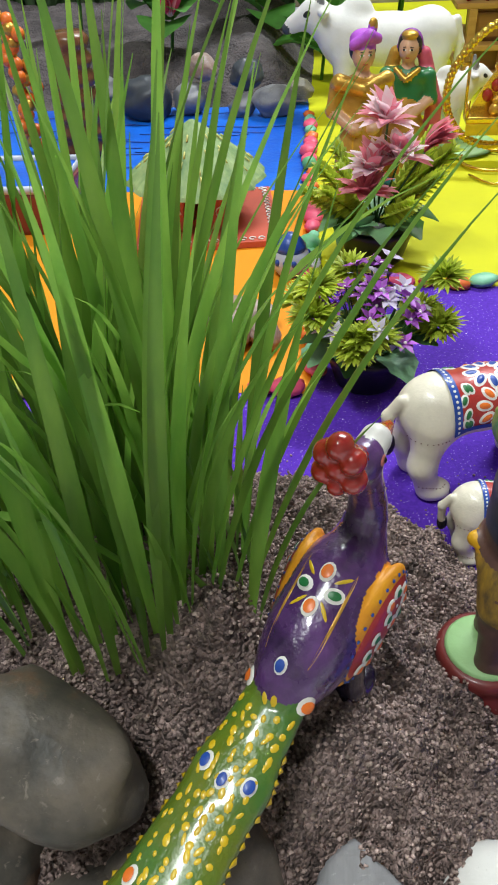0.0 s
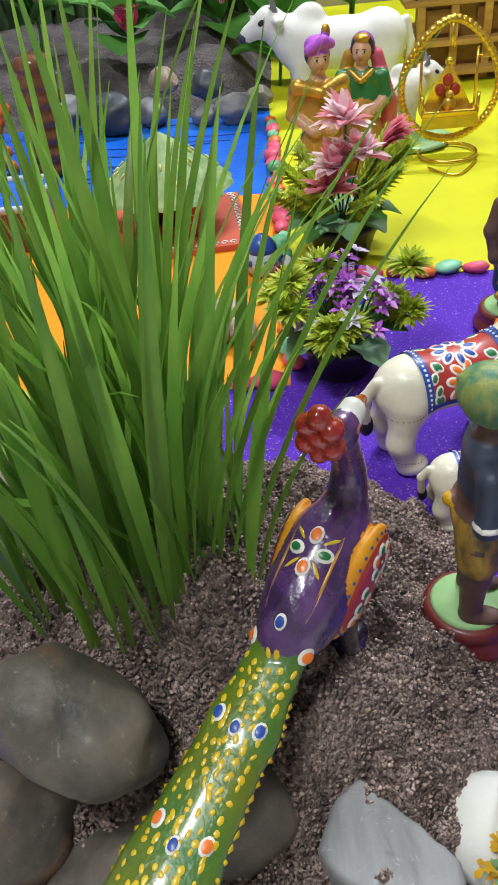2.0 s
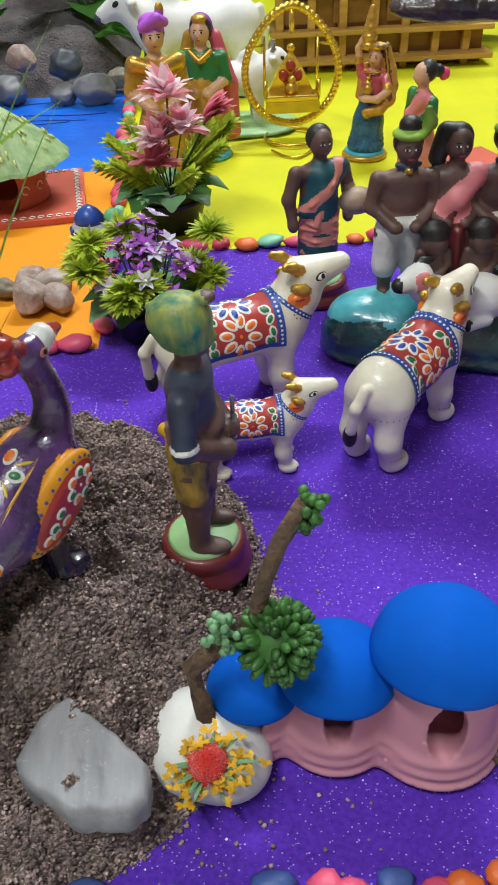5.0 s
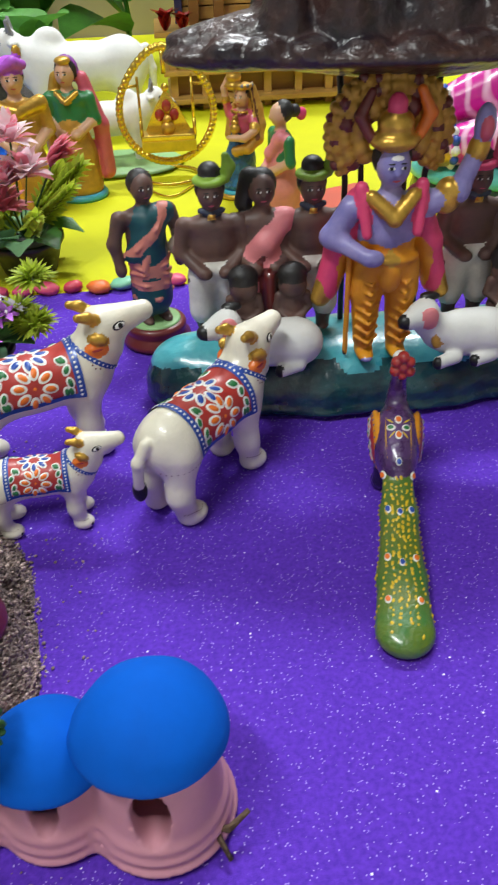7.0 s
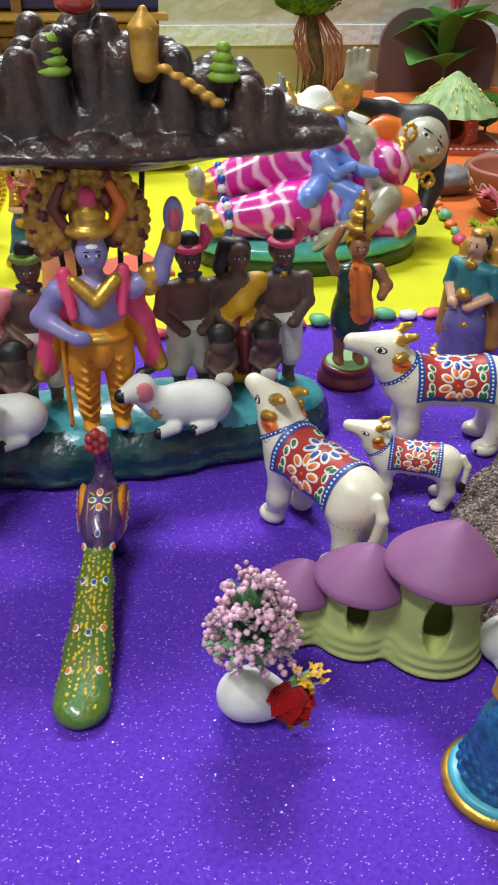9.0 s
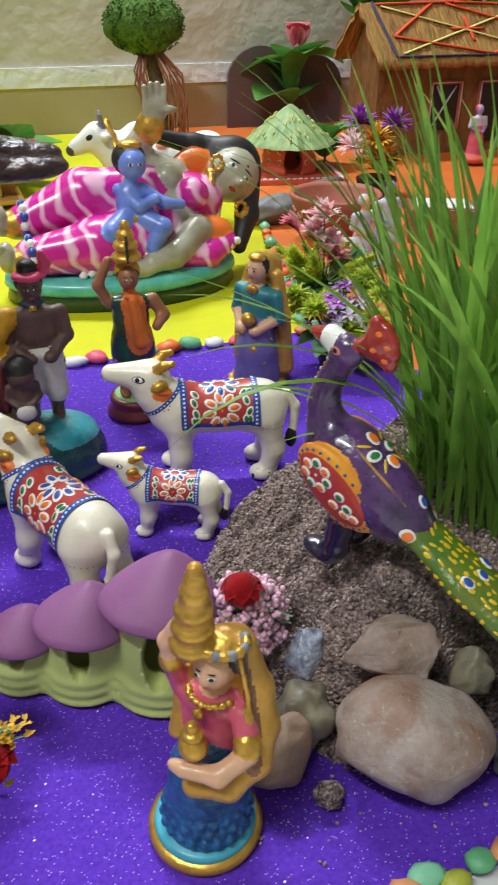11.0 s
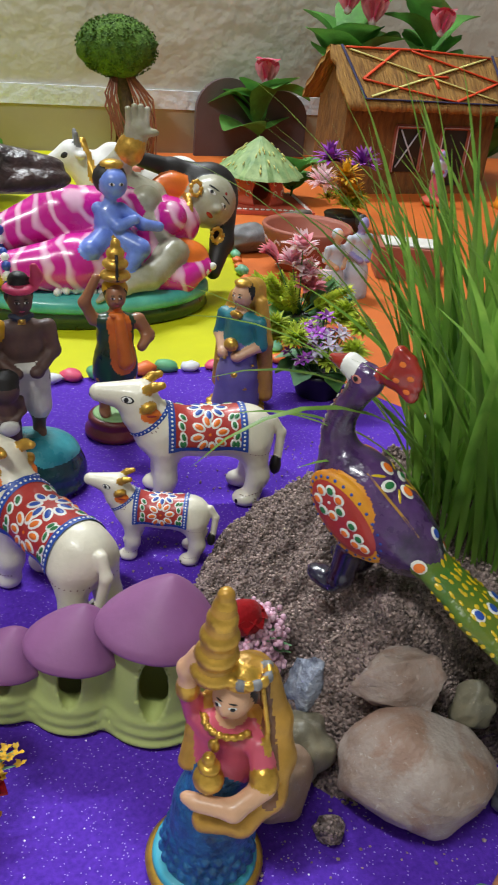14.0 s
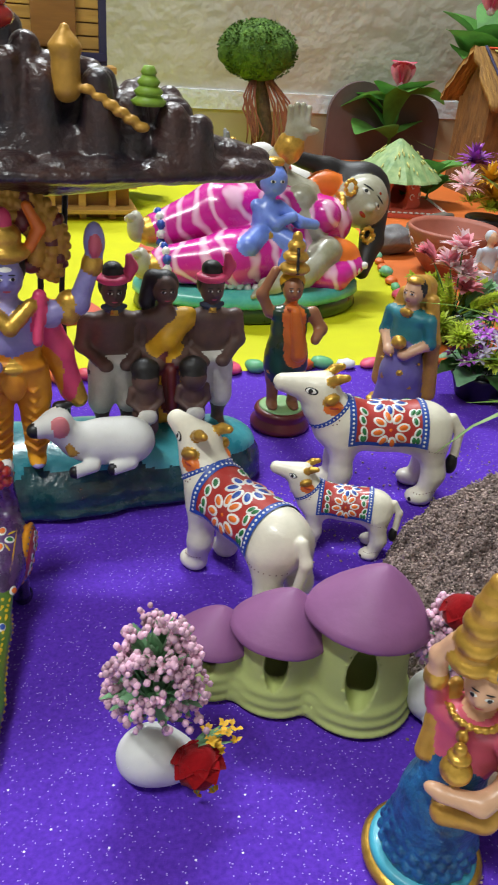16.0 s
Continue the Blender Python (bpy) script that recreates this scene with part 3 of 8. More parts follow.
    def dry(self, mesh):
        if not self.wet:
            return mesh
        C = self.settle(np.array([q[0] for q in self.wet]), 0, 5)
        N = self.grad(C)
        N /= np.linalg.norm(N, axis=1)[:, None] + 1e-9
        P, L, spans = [], [], []
        for (c, u, a, b, material, lift, seg, rings), p, nrm in zip(self.wet, C, N):
            lift = max(lift, 0.0007)
            u = u - nrm * (u @ nrm)
            u /= np.linalg.norm(u) + 1e-9
            w = np.cross(nrm, u)
            spans.append(len(P))
            P.append(p)
            L.append(lift)
            for i in range(1, rings + 1):
                t = i / rings
                for j in range(seg):
                    q = 2 * math.pi * j / seg
                    P.append(p + u * (a * t * math.cos(q)) + w * (b * t * math.sin(q)))
                    L.append(lift if i < rings else lift - 0.0006)
        P = self.settle(np.array(P), np.array(L), 3)
        for (c, u, a, b, material, lift, seg, rings), s in zip(self.wet, spans):
            f = [(0, 1 + j, 1 + (j + 1) % seg) for j in range(seg)]
            for i in range(rings - 1):
                for j in range(seg):
                    g, e = 1 + i * seg + j, 1 + i * seg + (j + 1) % seg
                    f.append((g, g + seg, e + seg, e))
            mesh.add(P[s:s + 1 + seg * rings], f, material)
        self.wet = []
        return mesh

    def ray(self, o, d, reach=0.2):
        """Where a ray from inside leaves the skin; o and d are rows."""
        o, d = np.atleast_2d(np.array(o, float)), np.atleast_2d(np.array(d, float))
        d = d / np.linalg.norm(d, axis=1)[:, None]
        lo, hi = np.zeros(len(o)), np.full(len(o), reach)
        for _ in range(15):
            m = (lo + hi) / 2
            out = self.dist(o + d * m[:, None]) > 0
            hi[out], lo[~out] = m[out], m[~out]
        return o + d * hi[:, None]

    def wrap(self, mesh, xs, angles, z0, lift, material):
        """A cloth round the body: a grid over lengths xs and angles from the top, on an axis along x at height z0."""
        X, A = np.meshgrid(xs, angles, indexing="ij")
        X, A = X.ravel(), A.ravel()
        o = np.stack([X, X * 0, X * 0 + z0], 1)
        d = np.stack([X * 0, np.sin(A), np.cos(A)], 1)
        P = self.ray(o, d, 0.06) + d * lift
        na = len(angles)
        f = [(i * na + j, (i + 1) * na + j, (i + 1) * na + j + 1, i * na + j + 1) for i in range(len(xs) - 1) for j in range(na - 1)]
        mesh.add(P, f, material)


def empty(name, at, label, category, group="", kind=""):
    ob = new(name)
    ob.empty_display_size = 0.01
    ob.matrix_basis = at
    return tagged(ob, label, category, group, kind)


def part(name, mesh, parent, label="", at=None):
    return mesh.obj(name, at, parent, label)


def smooth01(a, b, x):
    t = np.clip((x - a) / (b - a), 0, 1)
    return t * t * (3 - 2 * t)


RNG = random.Random(7)


def turn_z(deg):
    return pose(0, 0, 0, 0, 0, deg)


# ---- the room and the sheets ----
def slab(name, lo, hi, material, label, category, bevel=0.0):
    return Mesh().box(lo, hi, material, bevel=bevel).obj(name, label=label, category=category, kind="structure")


def outline(name, ring, z0, z1, material, label, category):
    """A flat sheet with a straight-sided outline."""
    n = len(ring)
    v = [(x, y, z0) for x, y in ring] + [(x, y, z1) for x, y in ring]
    f = [tuple(reversed(range(n))), tuple(range(n, 2 * n))] + [(i, (i + 1) % n, (i + 1) % n + n, i + n) for i in range(n)]
    return Mesh().add(v, f, material, False).obj(name, label=label, category=category, kind="structure")


slab("floor", (-2.2, -1.8, -0.06), (3.6, 2.05, -0.004), TILE, "glossy white tiled room floor under the display", "floor")
slab("wall_north", (-2.2, 2.05, 0.150), (3.6, 2.17, 2.8), WALL, "uneven beige painted wall behind the display", "wall")
slab("trim", (-2.2, 2.043, 0.106), (3.6, 2.17, 0.150), STRIP, "rough white plaster band along the wall", "trim")
slab("baseboard", (-2.2, 2.05, -0.06), (3.6, 2.17, 0.106), WALL_LOW, "tan painted lower strip of wall", "baseboard")
# unseen walls and ceiling, added to close the room for bounce and reflections
slab("wall_south", (-2.2, -1.92, -0.06), (3.6, -1.8, 2.8), CEIL, "plain pale room wall", "wall")
slab("wall_west", (-2.32, -1.92, -0.06), (-2.2, 2.17, 2.8), CEIL, "plain pale room wall", "wall")
slab("wall_east", (3.6, -1.92, -0.06), (3.72, 2.17, 2.8), CEIL, "plain pale room wall", "wall")
slab("ceiling", (-2.32, -1.92, 2.8), (3.72, 2.17, 2.9), CEIL, "plain pale ceiling", "ceiling")

outline("ground_purple", [(-0.30, 0.13), (0.93, 0.115), (0.935, 0.56), (0.86, 0.715), (0.06, 0.715), (0.058, 0.545), (-0.30, 0.545)], -0.004, 0.0, PURPLE,
        "purple glitter foam sheet with sparkling flakes", "foam sheet")
outline("ground_yellow", [(0.06, 0.715), (0.86, 0.715), (1.0, 1.25), (1.06, 2.045), (0.02, 2.045), (0.045, 1.22)], -0.004, 0.0, YELLOW,
        "lime yellow foam sheet laid as a meadow", "foam sheet")
outline("ground_orange", [(-0.62, 0.545), (0.058, 0.545), (0.06, 0.715), (0.053, 0.95), (-0.62, 0.95)], -0.004, 0.0, ORANGE, "bright orange foam sheet", "foam sheet")
outline("ground_orange_east", [(0.935, 0.56), (2.3, 0.56), (2.3, 2.045), (1.06, 2.045), (1.0, 1.25), (0.86, 0.715)], -0.004, 0.0, ORANGE2, "deep orange foam sheet", "foam sheet")
outline("water", [(-0.8, 0.95), (0.053, 0.95), (0.045, 1.22), (0.042, 1.30), (-0.8, 1.30)], -0.004, 0.0, BLUE, "bright blue sheet laid as a river with dark ripple lines", "water")
ripples = Mesh()
for i in range(26):
    y = 0.97 + i * 0.012 + RNG.uniform(-0.004, 0.004)
    x = RNG.uniform(-0.45, -0.12)
    pts = [(x + 0.022 * k, y + 0.004 * math.sin(k * 0.9 + i), 0.0008) for k in range(RNG.randint(4, 9)) if x + 0.022 * k < 0.04]
    if len(pts) > 2:
        ripples.tube(pts, 0.0011, ROYAL, 4, flat=(1, 0.5))
ripples.obj("ripple", label="dark blue ripple lines on the river", category="ripple", kind="stuff")


def pebble_data(seed):
    m = Mesh()
    r = random.Random(seed)
    m.ball((0, 0, 0.0055), (0.0125 * r.uniform(0.8, 1.15), 0.0088 * r.uniform(0.85, 1.1), 0.0065), WHITE, seg=10, rings=7, wob=0.22, seed=seed)
    return m.data("painted_pebble")


PEBBLES = {}


def pebble(x, y, ang, size=1.0, colour=None, z=0.0):
    colour = RNG.randrange(len(PEBBLE_COLOURS)) if colour is None else colour
    key = (colour, RNG.randrange(3))
    if key not in PEBBLES:
        me = pebble_data(key[1] + 3 * colour)
        me.materials[0] = PEBBLE_COLOURS[colour]
        PEBBLES[key] = me
    ob = new("painted_pebble", PEBBLES[key])
    ob.matrix_basis = pose(x, y, z, RNG.uniform(-8, 8), RNG.uniform(-8, 8), ang) @ Matrix.Diagonal((size, size * RNG.uniform(0.9, 1.15), size * RNG.uniform(0.8, 1.1), 1))
    return tagged(ob, "small smooth pebble painted in a bright colour", "pebble", "painted border pebbles")


def pebble_row(a, b, colours, gap=0.0225, jitter=0.003, size=1.0):
    a, b = Vector(a), Vector(b)
    d = b - a
    n = int(d.length / gap)
    for i in range(n):
        p = a + d * ((i + 0.5) / n)
        pebble(p.x + RNG.uniform(-jitter, jitter), p.y + RNG.uniform(-jitter, jitter), math.degrees(math.atan2(d.y, d.x)) + RNG.uniform(-18, 18), size * RNG.uniform(0.85, 1.15), RNG.choice(colours))


pebble_row((0.075, 0.716), (0.86, 0.712), (0, 0, 1, 2, 0, 4, 3, 5), 0.025)
pebble_row((0.060, 0.56), (0.046, 1.23), (0, 0, 3, 4, 0, 5, 2), 0.022)
pebble_row((-0.28, 0.545), (0.055, 0.545), (0, 4, 6, 0, 7), 0.024)
pebble_row((0.86, 0.73), (1.0, 1.25), (3, 3, 2, 0, 4), 0.03)
pebble_row((-0.28, 0.130), (0.46, 0.127), (8, 9, 4, 5, 0, 6, 8, 3, 5), 0.0150, 0.004, 0.68)
pebble_row((0.46, 0.127), (0.93, 0.106), (8, 9, 4, 6, 2, 8, 1, 3), 0.0150, 0.004, 0.66)
pebble_row((0.94, 0.13), (0.945, 0.55), (3, 2, 0, 8, 5), 0.022, 0.004, 0.9)


# ---- sand mounds ----
def mound_a(x, y):
    r2 = ((x - 0.020) / 0.160) ** 2 + ((y - 0.280) / 0.165) ** 2
    h = 0.075 * np.maximum(1 - r2, 0) ** 0.9
    h = h - 0.017 * np.exp(-((x - 0.141) ** 2 + (y - 0.287) ** 2) / 0.030 ** 2) * (h > 0.018)
    h = h + 0.040 * np.exp(-((x - 0.022) ** 2 + (y - 0.240) ** 2) / 0.019 ** 2)
    h = h + 0.012 * np.exp(-((x - 0.066) ** 2 + (y - 0.225) ** 2) / 0.020 ** 2)
    h = h - 0.024 * np.exp(-(((x - 0.085) / 0.04) ** 2 + ((y - 0.175) / 0.03) ** 2)) * (h > 0.03)
    b = np.sqrt(((x + 0.035) / 0.072) ** 2 + ((y - 0.295) / 0.072) ** 2)
    return h + 0.030 * smooth01(1.25, 0.7, b)


def mound_b(x, y):
    r2 = ((x - 0.770) / 0.165) ** 2 + ((y - 0.285) / 0.165) ** 2
    h = 0.103 * np.maximum(1 - r2, 0) ** 0.85
    h = h + 0.018 * np.exp(-((x - 0.688) ** 2 + (y - 0.222) ** 2) / 0.030 ** 2)
    return h * smooth01(0.172, 0.222, y)


def sand_heap(name, fn, x0, x1, y0, y1, label, n=300):
    xs, ys = np.linspace(x0, x1, n), np.linspace(y0, y1, n)
    X, Y = np.meshgrid(xs, ys, indexing="ij")
    wx = np.array([noise.noise(Vector((x * 14, y * 14, 3))) for x, y in zip(X.ravel(), Y.ravel())]).reshape(X.shape)
    lump = np.array([noise.fractal(Vector((x * 46, y * 46, 9)), 0.7, 2.1, 5) for x, y in zip(X.ravel(), Y.ravel())]).reshape(X.shape)
    grit = np.array([noise.noise(Vector((x * 330, y * 330, 5))) for x, y in zip(X.ravel(), Y.ravel())]).reshape(X.shape)
    H = fn(X + wx * 0.012, Y + wx * 0.012)
    edge = smooth01(0.0, 0.012, H)
    Z = H + edge * (0.0115 * lump + 0.0032 * grit) - 0.003 * (1 - edge) + 0.0006 * grit * (1 - edge)
    V = np.stack([X.ravel(), Y.ravel(), Z.ravel()], 1)
    f = []
    for i in range(n - 1):
        for j in range(n - 1):
            if max(H[i, j], H[i + 1, j], H[i, j + 1], H[i + 1, j + 1]) > 0.0006:
                f.append((i * n + j, (i + 1) * n + j, (i + 1) * n + j + 1, i * n + j + 1))
    Mesh().add(V, f, SAND).obj(name, label=label, category="sand", kind="stuff")
    # loose grains and crumbs
    r = random.Random(len(name))
    g = Mesh()
    ico = [(0, 0, 1), (0.9, 0, 0.3), (0.2, 0.9, 0.2), (-0.8, 0.4, 0.3), (-0.5, -0.8, 0.2), (0.5, -0.7, -0.2), (0.1, 0.2, -1)]
    fac = [(0, 1, 2), (0, 2, 3), (0, 3, 4), (0, 4, 5), (0, 5, 1), (6, 2, 1), (6, 3, 2), (6, 4, 3), (6, 5, 4), (6, 1, 5)]
    ico = np.array(ico)
    made = 0
    vs, fs = [], []
    while made < 26000:
        x, y = r.uniform(x0, x1), r.uniform(y0, y1)
        i, j = int((x - x0) / (x1 - x0) * (n - 1)), int((y - y0) / (y1 - y0) * (n - 1))
        if H[i, j] < 0.0004 and r.random() > 0.03:
            continue
        s = min(0.00078 * math.exp(r.gauss(0, 0.45)), 0.0014)
        a = r.uniform(0, 6.28)
        rot = np.array([[math.cos(a), -math.sin(a), 0], [math.sin(a), math.cos(a), 0], [0, 0, 1]])
        vs.append((ico * s * np.array([1, r.uniform(0.7, 1.1), r.uniform(0.6, 1)])) @ rot.T + np.array([x, y, max(Z[i, j], 0) + s * 0.4]))
        fs += [[q + made * 7 for q in t] for t in fac]
        made += 1
    g.add(np.concatenate(vs), fs, GRAIN, True)
    g.obj("sand_grains", label="loose crumbs of damp brown sand", category="sand", kind="stuff")


sand_heap("sand_mound", mound_a, -0.16, 0.21, 0.12, 0.48, "heap of damp brown sand on the purple sheet")
sand_heap("sand_heap", mound_b, 0.585, 0.945, 0.14, 0.53, "heap of damp crumbly brown sand with stones in front")


# ---- grass ----
def grass_clump(name, cx, cy, rx, ry, z0, count, height, seed, lean, label, strays=(), fan=1.0):
    r = random.Random(seed)
    m = Mesh()

    def blade(x, y, z, az, out, L, w, twist, droop=0.0):
        n = 11
        pts, v, f = [], [], []
        d = Vector((math.cos(az), math.sin(az), 0))
        sd = Vector((-math.sin(az + twist), math.cos(az + twist), 0))
        for i in range(n + 1):
            t = i / n
            a = out * (0.35 + 0.75 * t) + droop * t * t
            if i == 0:
                p = Vector((x, y, z - 0.004))
            else:
                p = pts[-1] + (d * math.sin(a) + Vector((0, 0, 1)) * math.cos(a)) * (L / n)
            pts.append(p)
            ww = w * 0.5 * min(1, 0.38 + 1.9 * t) * (1 - max(0, (t - 0.42) / 0.58) ** 1.5) + 0.00012
            side = (sd * math.cos(0.7 * t * twist) + d * math.sin(0.7 * t * twist)).normalized()
            fold = d * (-ww * 0.35)
            v += [p - side * ww, p + fold, p + side * ww]
        for i in range(n):
            k = i * 3
            f += [(k, k + 1, k + 4, k + 3), (k + 1, k + 2, k + 5, k + 4)]
        m.add(v, f, BLADE)

    for i in range(count):
        a, q = r.uniform(0, 6.283), math.sqrt(r.random())
        x, y = cx + rx * q * math.cos(a), cy + ry * q * math.sin(a)
        az = math.atan2((y - cy) / ry * 1.0 + r.gauss(0, 0.55) + lean[1], (x - cx) / rx * 1.0 + r.gauss(0, 0.55) + lean[0])
        blade(x, y, z0(x, y), az, fan * (abs(r.gauss(0.14, 0.12)) + 0.16 * q), height * r.uniform(0.62, 1.08), r.uniform(0.0037, 0.0069), r.gauss(0, 0.7), abs(r.gauss(0, 0.34)))
    for i in range(count // 3):
        a, q = r.uniform(0, 6.283), math.sqrt(r.random())
        x, y = cx + rx * q * math.cos(a), cy + ry * q * math.sin(a)
        blade(x, y, z0(x, y), r.uniform(0, 6.28), abs(r.gauss(0.2, 0.15)), height * r.uniform(0.25, 0.6), r.uniform(0.003, 0.005), r.gauss(0, 0.6), abs(r.gauss(0, 0.2)))
    for x, y, az, out, L, droop in strays:
        blade(x, y, float(z0(np.array(x), np.array(y))), math.radians(az), out, L, 0.0062, 0.3, droop)
    return m.obj(name, label=label, category="grass", kind="stuff")


grass_clump("wheat_grass", -0.014, 0.280, 0.056, 0.048, lambda x, y: mound_a(x, y), 165, 0.225, 3, (-0.15, 0.0),
            "dense clump of tall green wheat grass growing from sand", ((0.036, 0.272, -4, 0.50, 0.205, 0.05), (0.030, 0.268, 2, 0.46, 0.215, 0.12), (0.040, 0.262, -8, 0.36, 0.13, 0.2), (0.01, 0.25, 200, 0.9, 0.12, 0.5), (0.034, 0.252, 165, 1.0, 0.075, 0.6)))
grass_clump("wheat_grass", 0.800, 0.266, 0.084, 0.058, lambda x, y: mound_b(x, y), 310, 0.232, 5, (0.06, -0.03),
            "dense clump of tall green wheat grass growing from sand",
            ((0.742, 0.272, 178, 1.12, 0.235, 0.0), (0.742, 0.262, 183, 0.95, 0.215, 1.15), (0.72, 0.275, 186, 1.0, 0.16, 0.3), (0.70, 0.285, -4, 1.05, 0.105, 0.9), (0.735, 0.27, 172, 1.15, 0.16, 0.35), (0.74, 0.29, 165, 0.95, 0.20, 0.5), (0.735, 0.275, 190, 1.25, 0.13, 0.2), (0.75, 0.225, 255, 0.9, 0.13, 0.9), (0.765, 0.31, 135, 0.75, 0.24, 0.5), (0.75, 0.31, 160, 0.7, 0.26, 0.5), (0.76, 0.30, 148, 0.55, 0.27, 0.4), (0.745, 0.275, 178, 1.0, 0.20, 0.6)), fan=1.55)


# ---- stones ----
def stone(x, y, z, rad, rot, material, label, seed, wob=0.18, flat=False, cat="stone"):
    m = Mesh()
    big = max(rad) > 0.011
    m.ball((0, 0, 0), 1.0, material, seg=44 if big else 22, rings=28 if big else 14, wob=wob, seed=seed)
    r = random.Random(seed)
    v = np.array(m.v[0])
    for k in range(15 if flat else 7):
        d = np.array((r.gauss(0, 1), r.gauss(0, 1), r.gauss(0, 1)))
        d /= np.linalg.norm(d)
        over = np.maximum(v @ d - (r.uniform(0.48, 0.74) if flat else r.uniform(0.72, 0.95)), 0)
        v -= over[:, None] * d * (0.95 if flat else 0.75)
    amp = 0.07 if flat else 0.022
    v = np.array([p * (1 + amp * noise.fractal(Vector(p) * 3.2 + Vector((seed, 2.0 * seed, 0)), 0.8, 2.1, 4)) for p in v]) * np.array(rad)
    m.v = [v]
    return m.obj("stone", pose(x, y, z, *rot), label=label, category=cat, group="river stones")


stone(-0.032, 0.206, 0.082, (0.040, 0.029, 0.026), (10, 8, -22), STONE_BROWN, "large smooth brown river stone beside the grass", 1)
stone(-0.062, 0.185, 0.036, (0.034, 0.027, 0.030), (0, 20, 40), STONE_BROWN, "dark brown rounded river stone in the pile", 2)
stone(0.022, 0.184, 0.038, (0.033, 0.026, 0.031), (0, -12, 20), STONE_BROWN, "smooth grey-brown stone under the bird's tail", 3)
stone(-0.012, 0.165, 0.026, (0.035, 0.026, 0.026), (0, 0, 10), STONE_BROWN, "dark rounded stone low in the pile", 4)
stone(-0.128, 0.345, 0.026, (0.028, 0.03, 0.024), (0, 0, 30), STONE_GREY, "grey stone at the edge of the sand", 5)
stone(-0.135, 0.425, 0.02, (0.026, 0.02, 0.018), (0, 0, 0), STONE_PALE, "pale stone at the edge of the sand", 6)
stone(-0.115, 0.26, 0.03, (0.032, 0.03, 0.03), (0, 0, 0), STONE_GREY, "grey stone at the edge of the sand", 7)
stone(0.67, 0.172, 0.03, (0.0385, 0.028, 0.033), (0, 10, -18), STONE_PALE, "large pale pinkish quartz stone with brown stains", 8, 0.10)
stone(0.61, 0.195, 0.018, (0.020, 0.016, 0.0185), (0, 0, 20), STONE_TAN, "smooth tan pebble beside the figurine", 9)
stone(0.629, 0.211, 0.019, (0.018, 0.015, 0.018), (0, 20, 50), STONE_OLIVE, "small olive-brown polished pebble", 10, 0.3)
stone(0.671, 0.199, 0.066, (0.034, 0.021, 0.021), (10, -8, -12), STONE_PALE, "angular broken stone with a pale crust", 11, 0.5, True)
stone(0.642, 0.236, 0.03, (0.020, 0.019, 0.029), (20, 0, 30), CRYSTAL, "blue-grey crystalline rock chip", 12, 0.6, True)
stone(0.708, 0.183, 0.048, (0.012, 0.010, 0.014), (0, 20, 0), STONE_OLIVE, "small smooth olive-grey pebble", 13, 0.3)
stone(0.72, 0.15, 0.024, (0.014, 0.014, 0.024), (10, 0, 0), STONE_GREY, "rough grey stone stained purple", 14, 0.4)
stone(0.690, 0.192, 0.020, (0.02, 0.016, 0.02), (0, 0, 0), STONE_BROWN, "brown stone wedged in the pile", 15)
stone(0.777, 0.172, 0.058, (0.022, 0.018, 0.022), (0, 0, 30), STONE_BROWN, "smooth brown stone beside the grass", 16)
stone(0.824, 0.196, 0.055, (0.03, 0.024, 0.028), (0, 0, 0), STONE_DARK, "dark slate-coloured stone beside the grass", 17)
stone(0.765, 0.165, 0.026, (0.028, 0.02, 0.026), (0, 0, 10), STONE_DARK, "dark stone under the bird's tail", 18)
stone(0.800, 0.150, 0.02, (0.026, 0.02, 0.02), (0, 0, 40), STONE_BROWN, "brown stone at the front of the sand", 19)
stone(0.627, 0.172, 0.006, (0.008, 0.007, 0.008), (0, 0, 0), SAND, "small crumb of purple-stained sand", 20, 0.4)
stone(0.612, 0.246, 0.012, (0.013, 0.010, 0.014), (0, 0, 0), PLASTER, "rough white planter stone by the flowers", 21)
for i, (x, y, s, mt) in enumerate(((0.012, 0.70, 0.017, STONE_PALE), (-0.01, 0.715, 0.015, STONE_PALE), (-0.005, 0.675, 0.019, STONE_PALE), (0.02, 0.672, 0.016, STONE_PALE), (-0.03, 0.70, 0.012, STONE_OLIVE))):
    stone(x, y - 0.06, s * 0.7, (s, s * 0.8, s * 0.8), (0, 0, i * 40), mt, "glossy beige pebble on the orange sheet", 30 + i)
for i, (x, y, z, s, mt) in enumerate(((-0.005, 1.235, 0.02, 0.028, STONE_GREY), (-0.05, 1.24, 0.014, 0.02, STONE_GREY), (-0.045, 1.262, 0.05, 0.026, STONE_DARK), (-0.13, 1.26, 0.02, 0.028, STONE_GREY), (-0.11, 1.275, 0.058, 0.024, STONE_PALE), (-0.19, 1.24, 0.025, 0.04, STONE_DARK), (0.03, 1.29, 0.02, 0.02, STONE_OLIVE), (-0.27, 1.25, 0.03, 0.034, STONE_GREY))):
    stone(x, y, z, (s * 1.1, s * 0.85, s * 0.78), (0, 0, i * 31), mt, "smooth grey pebble on the river bank", 50 + i)

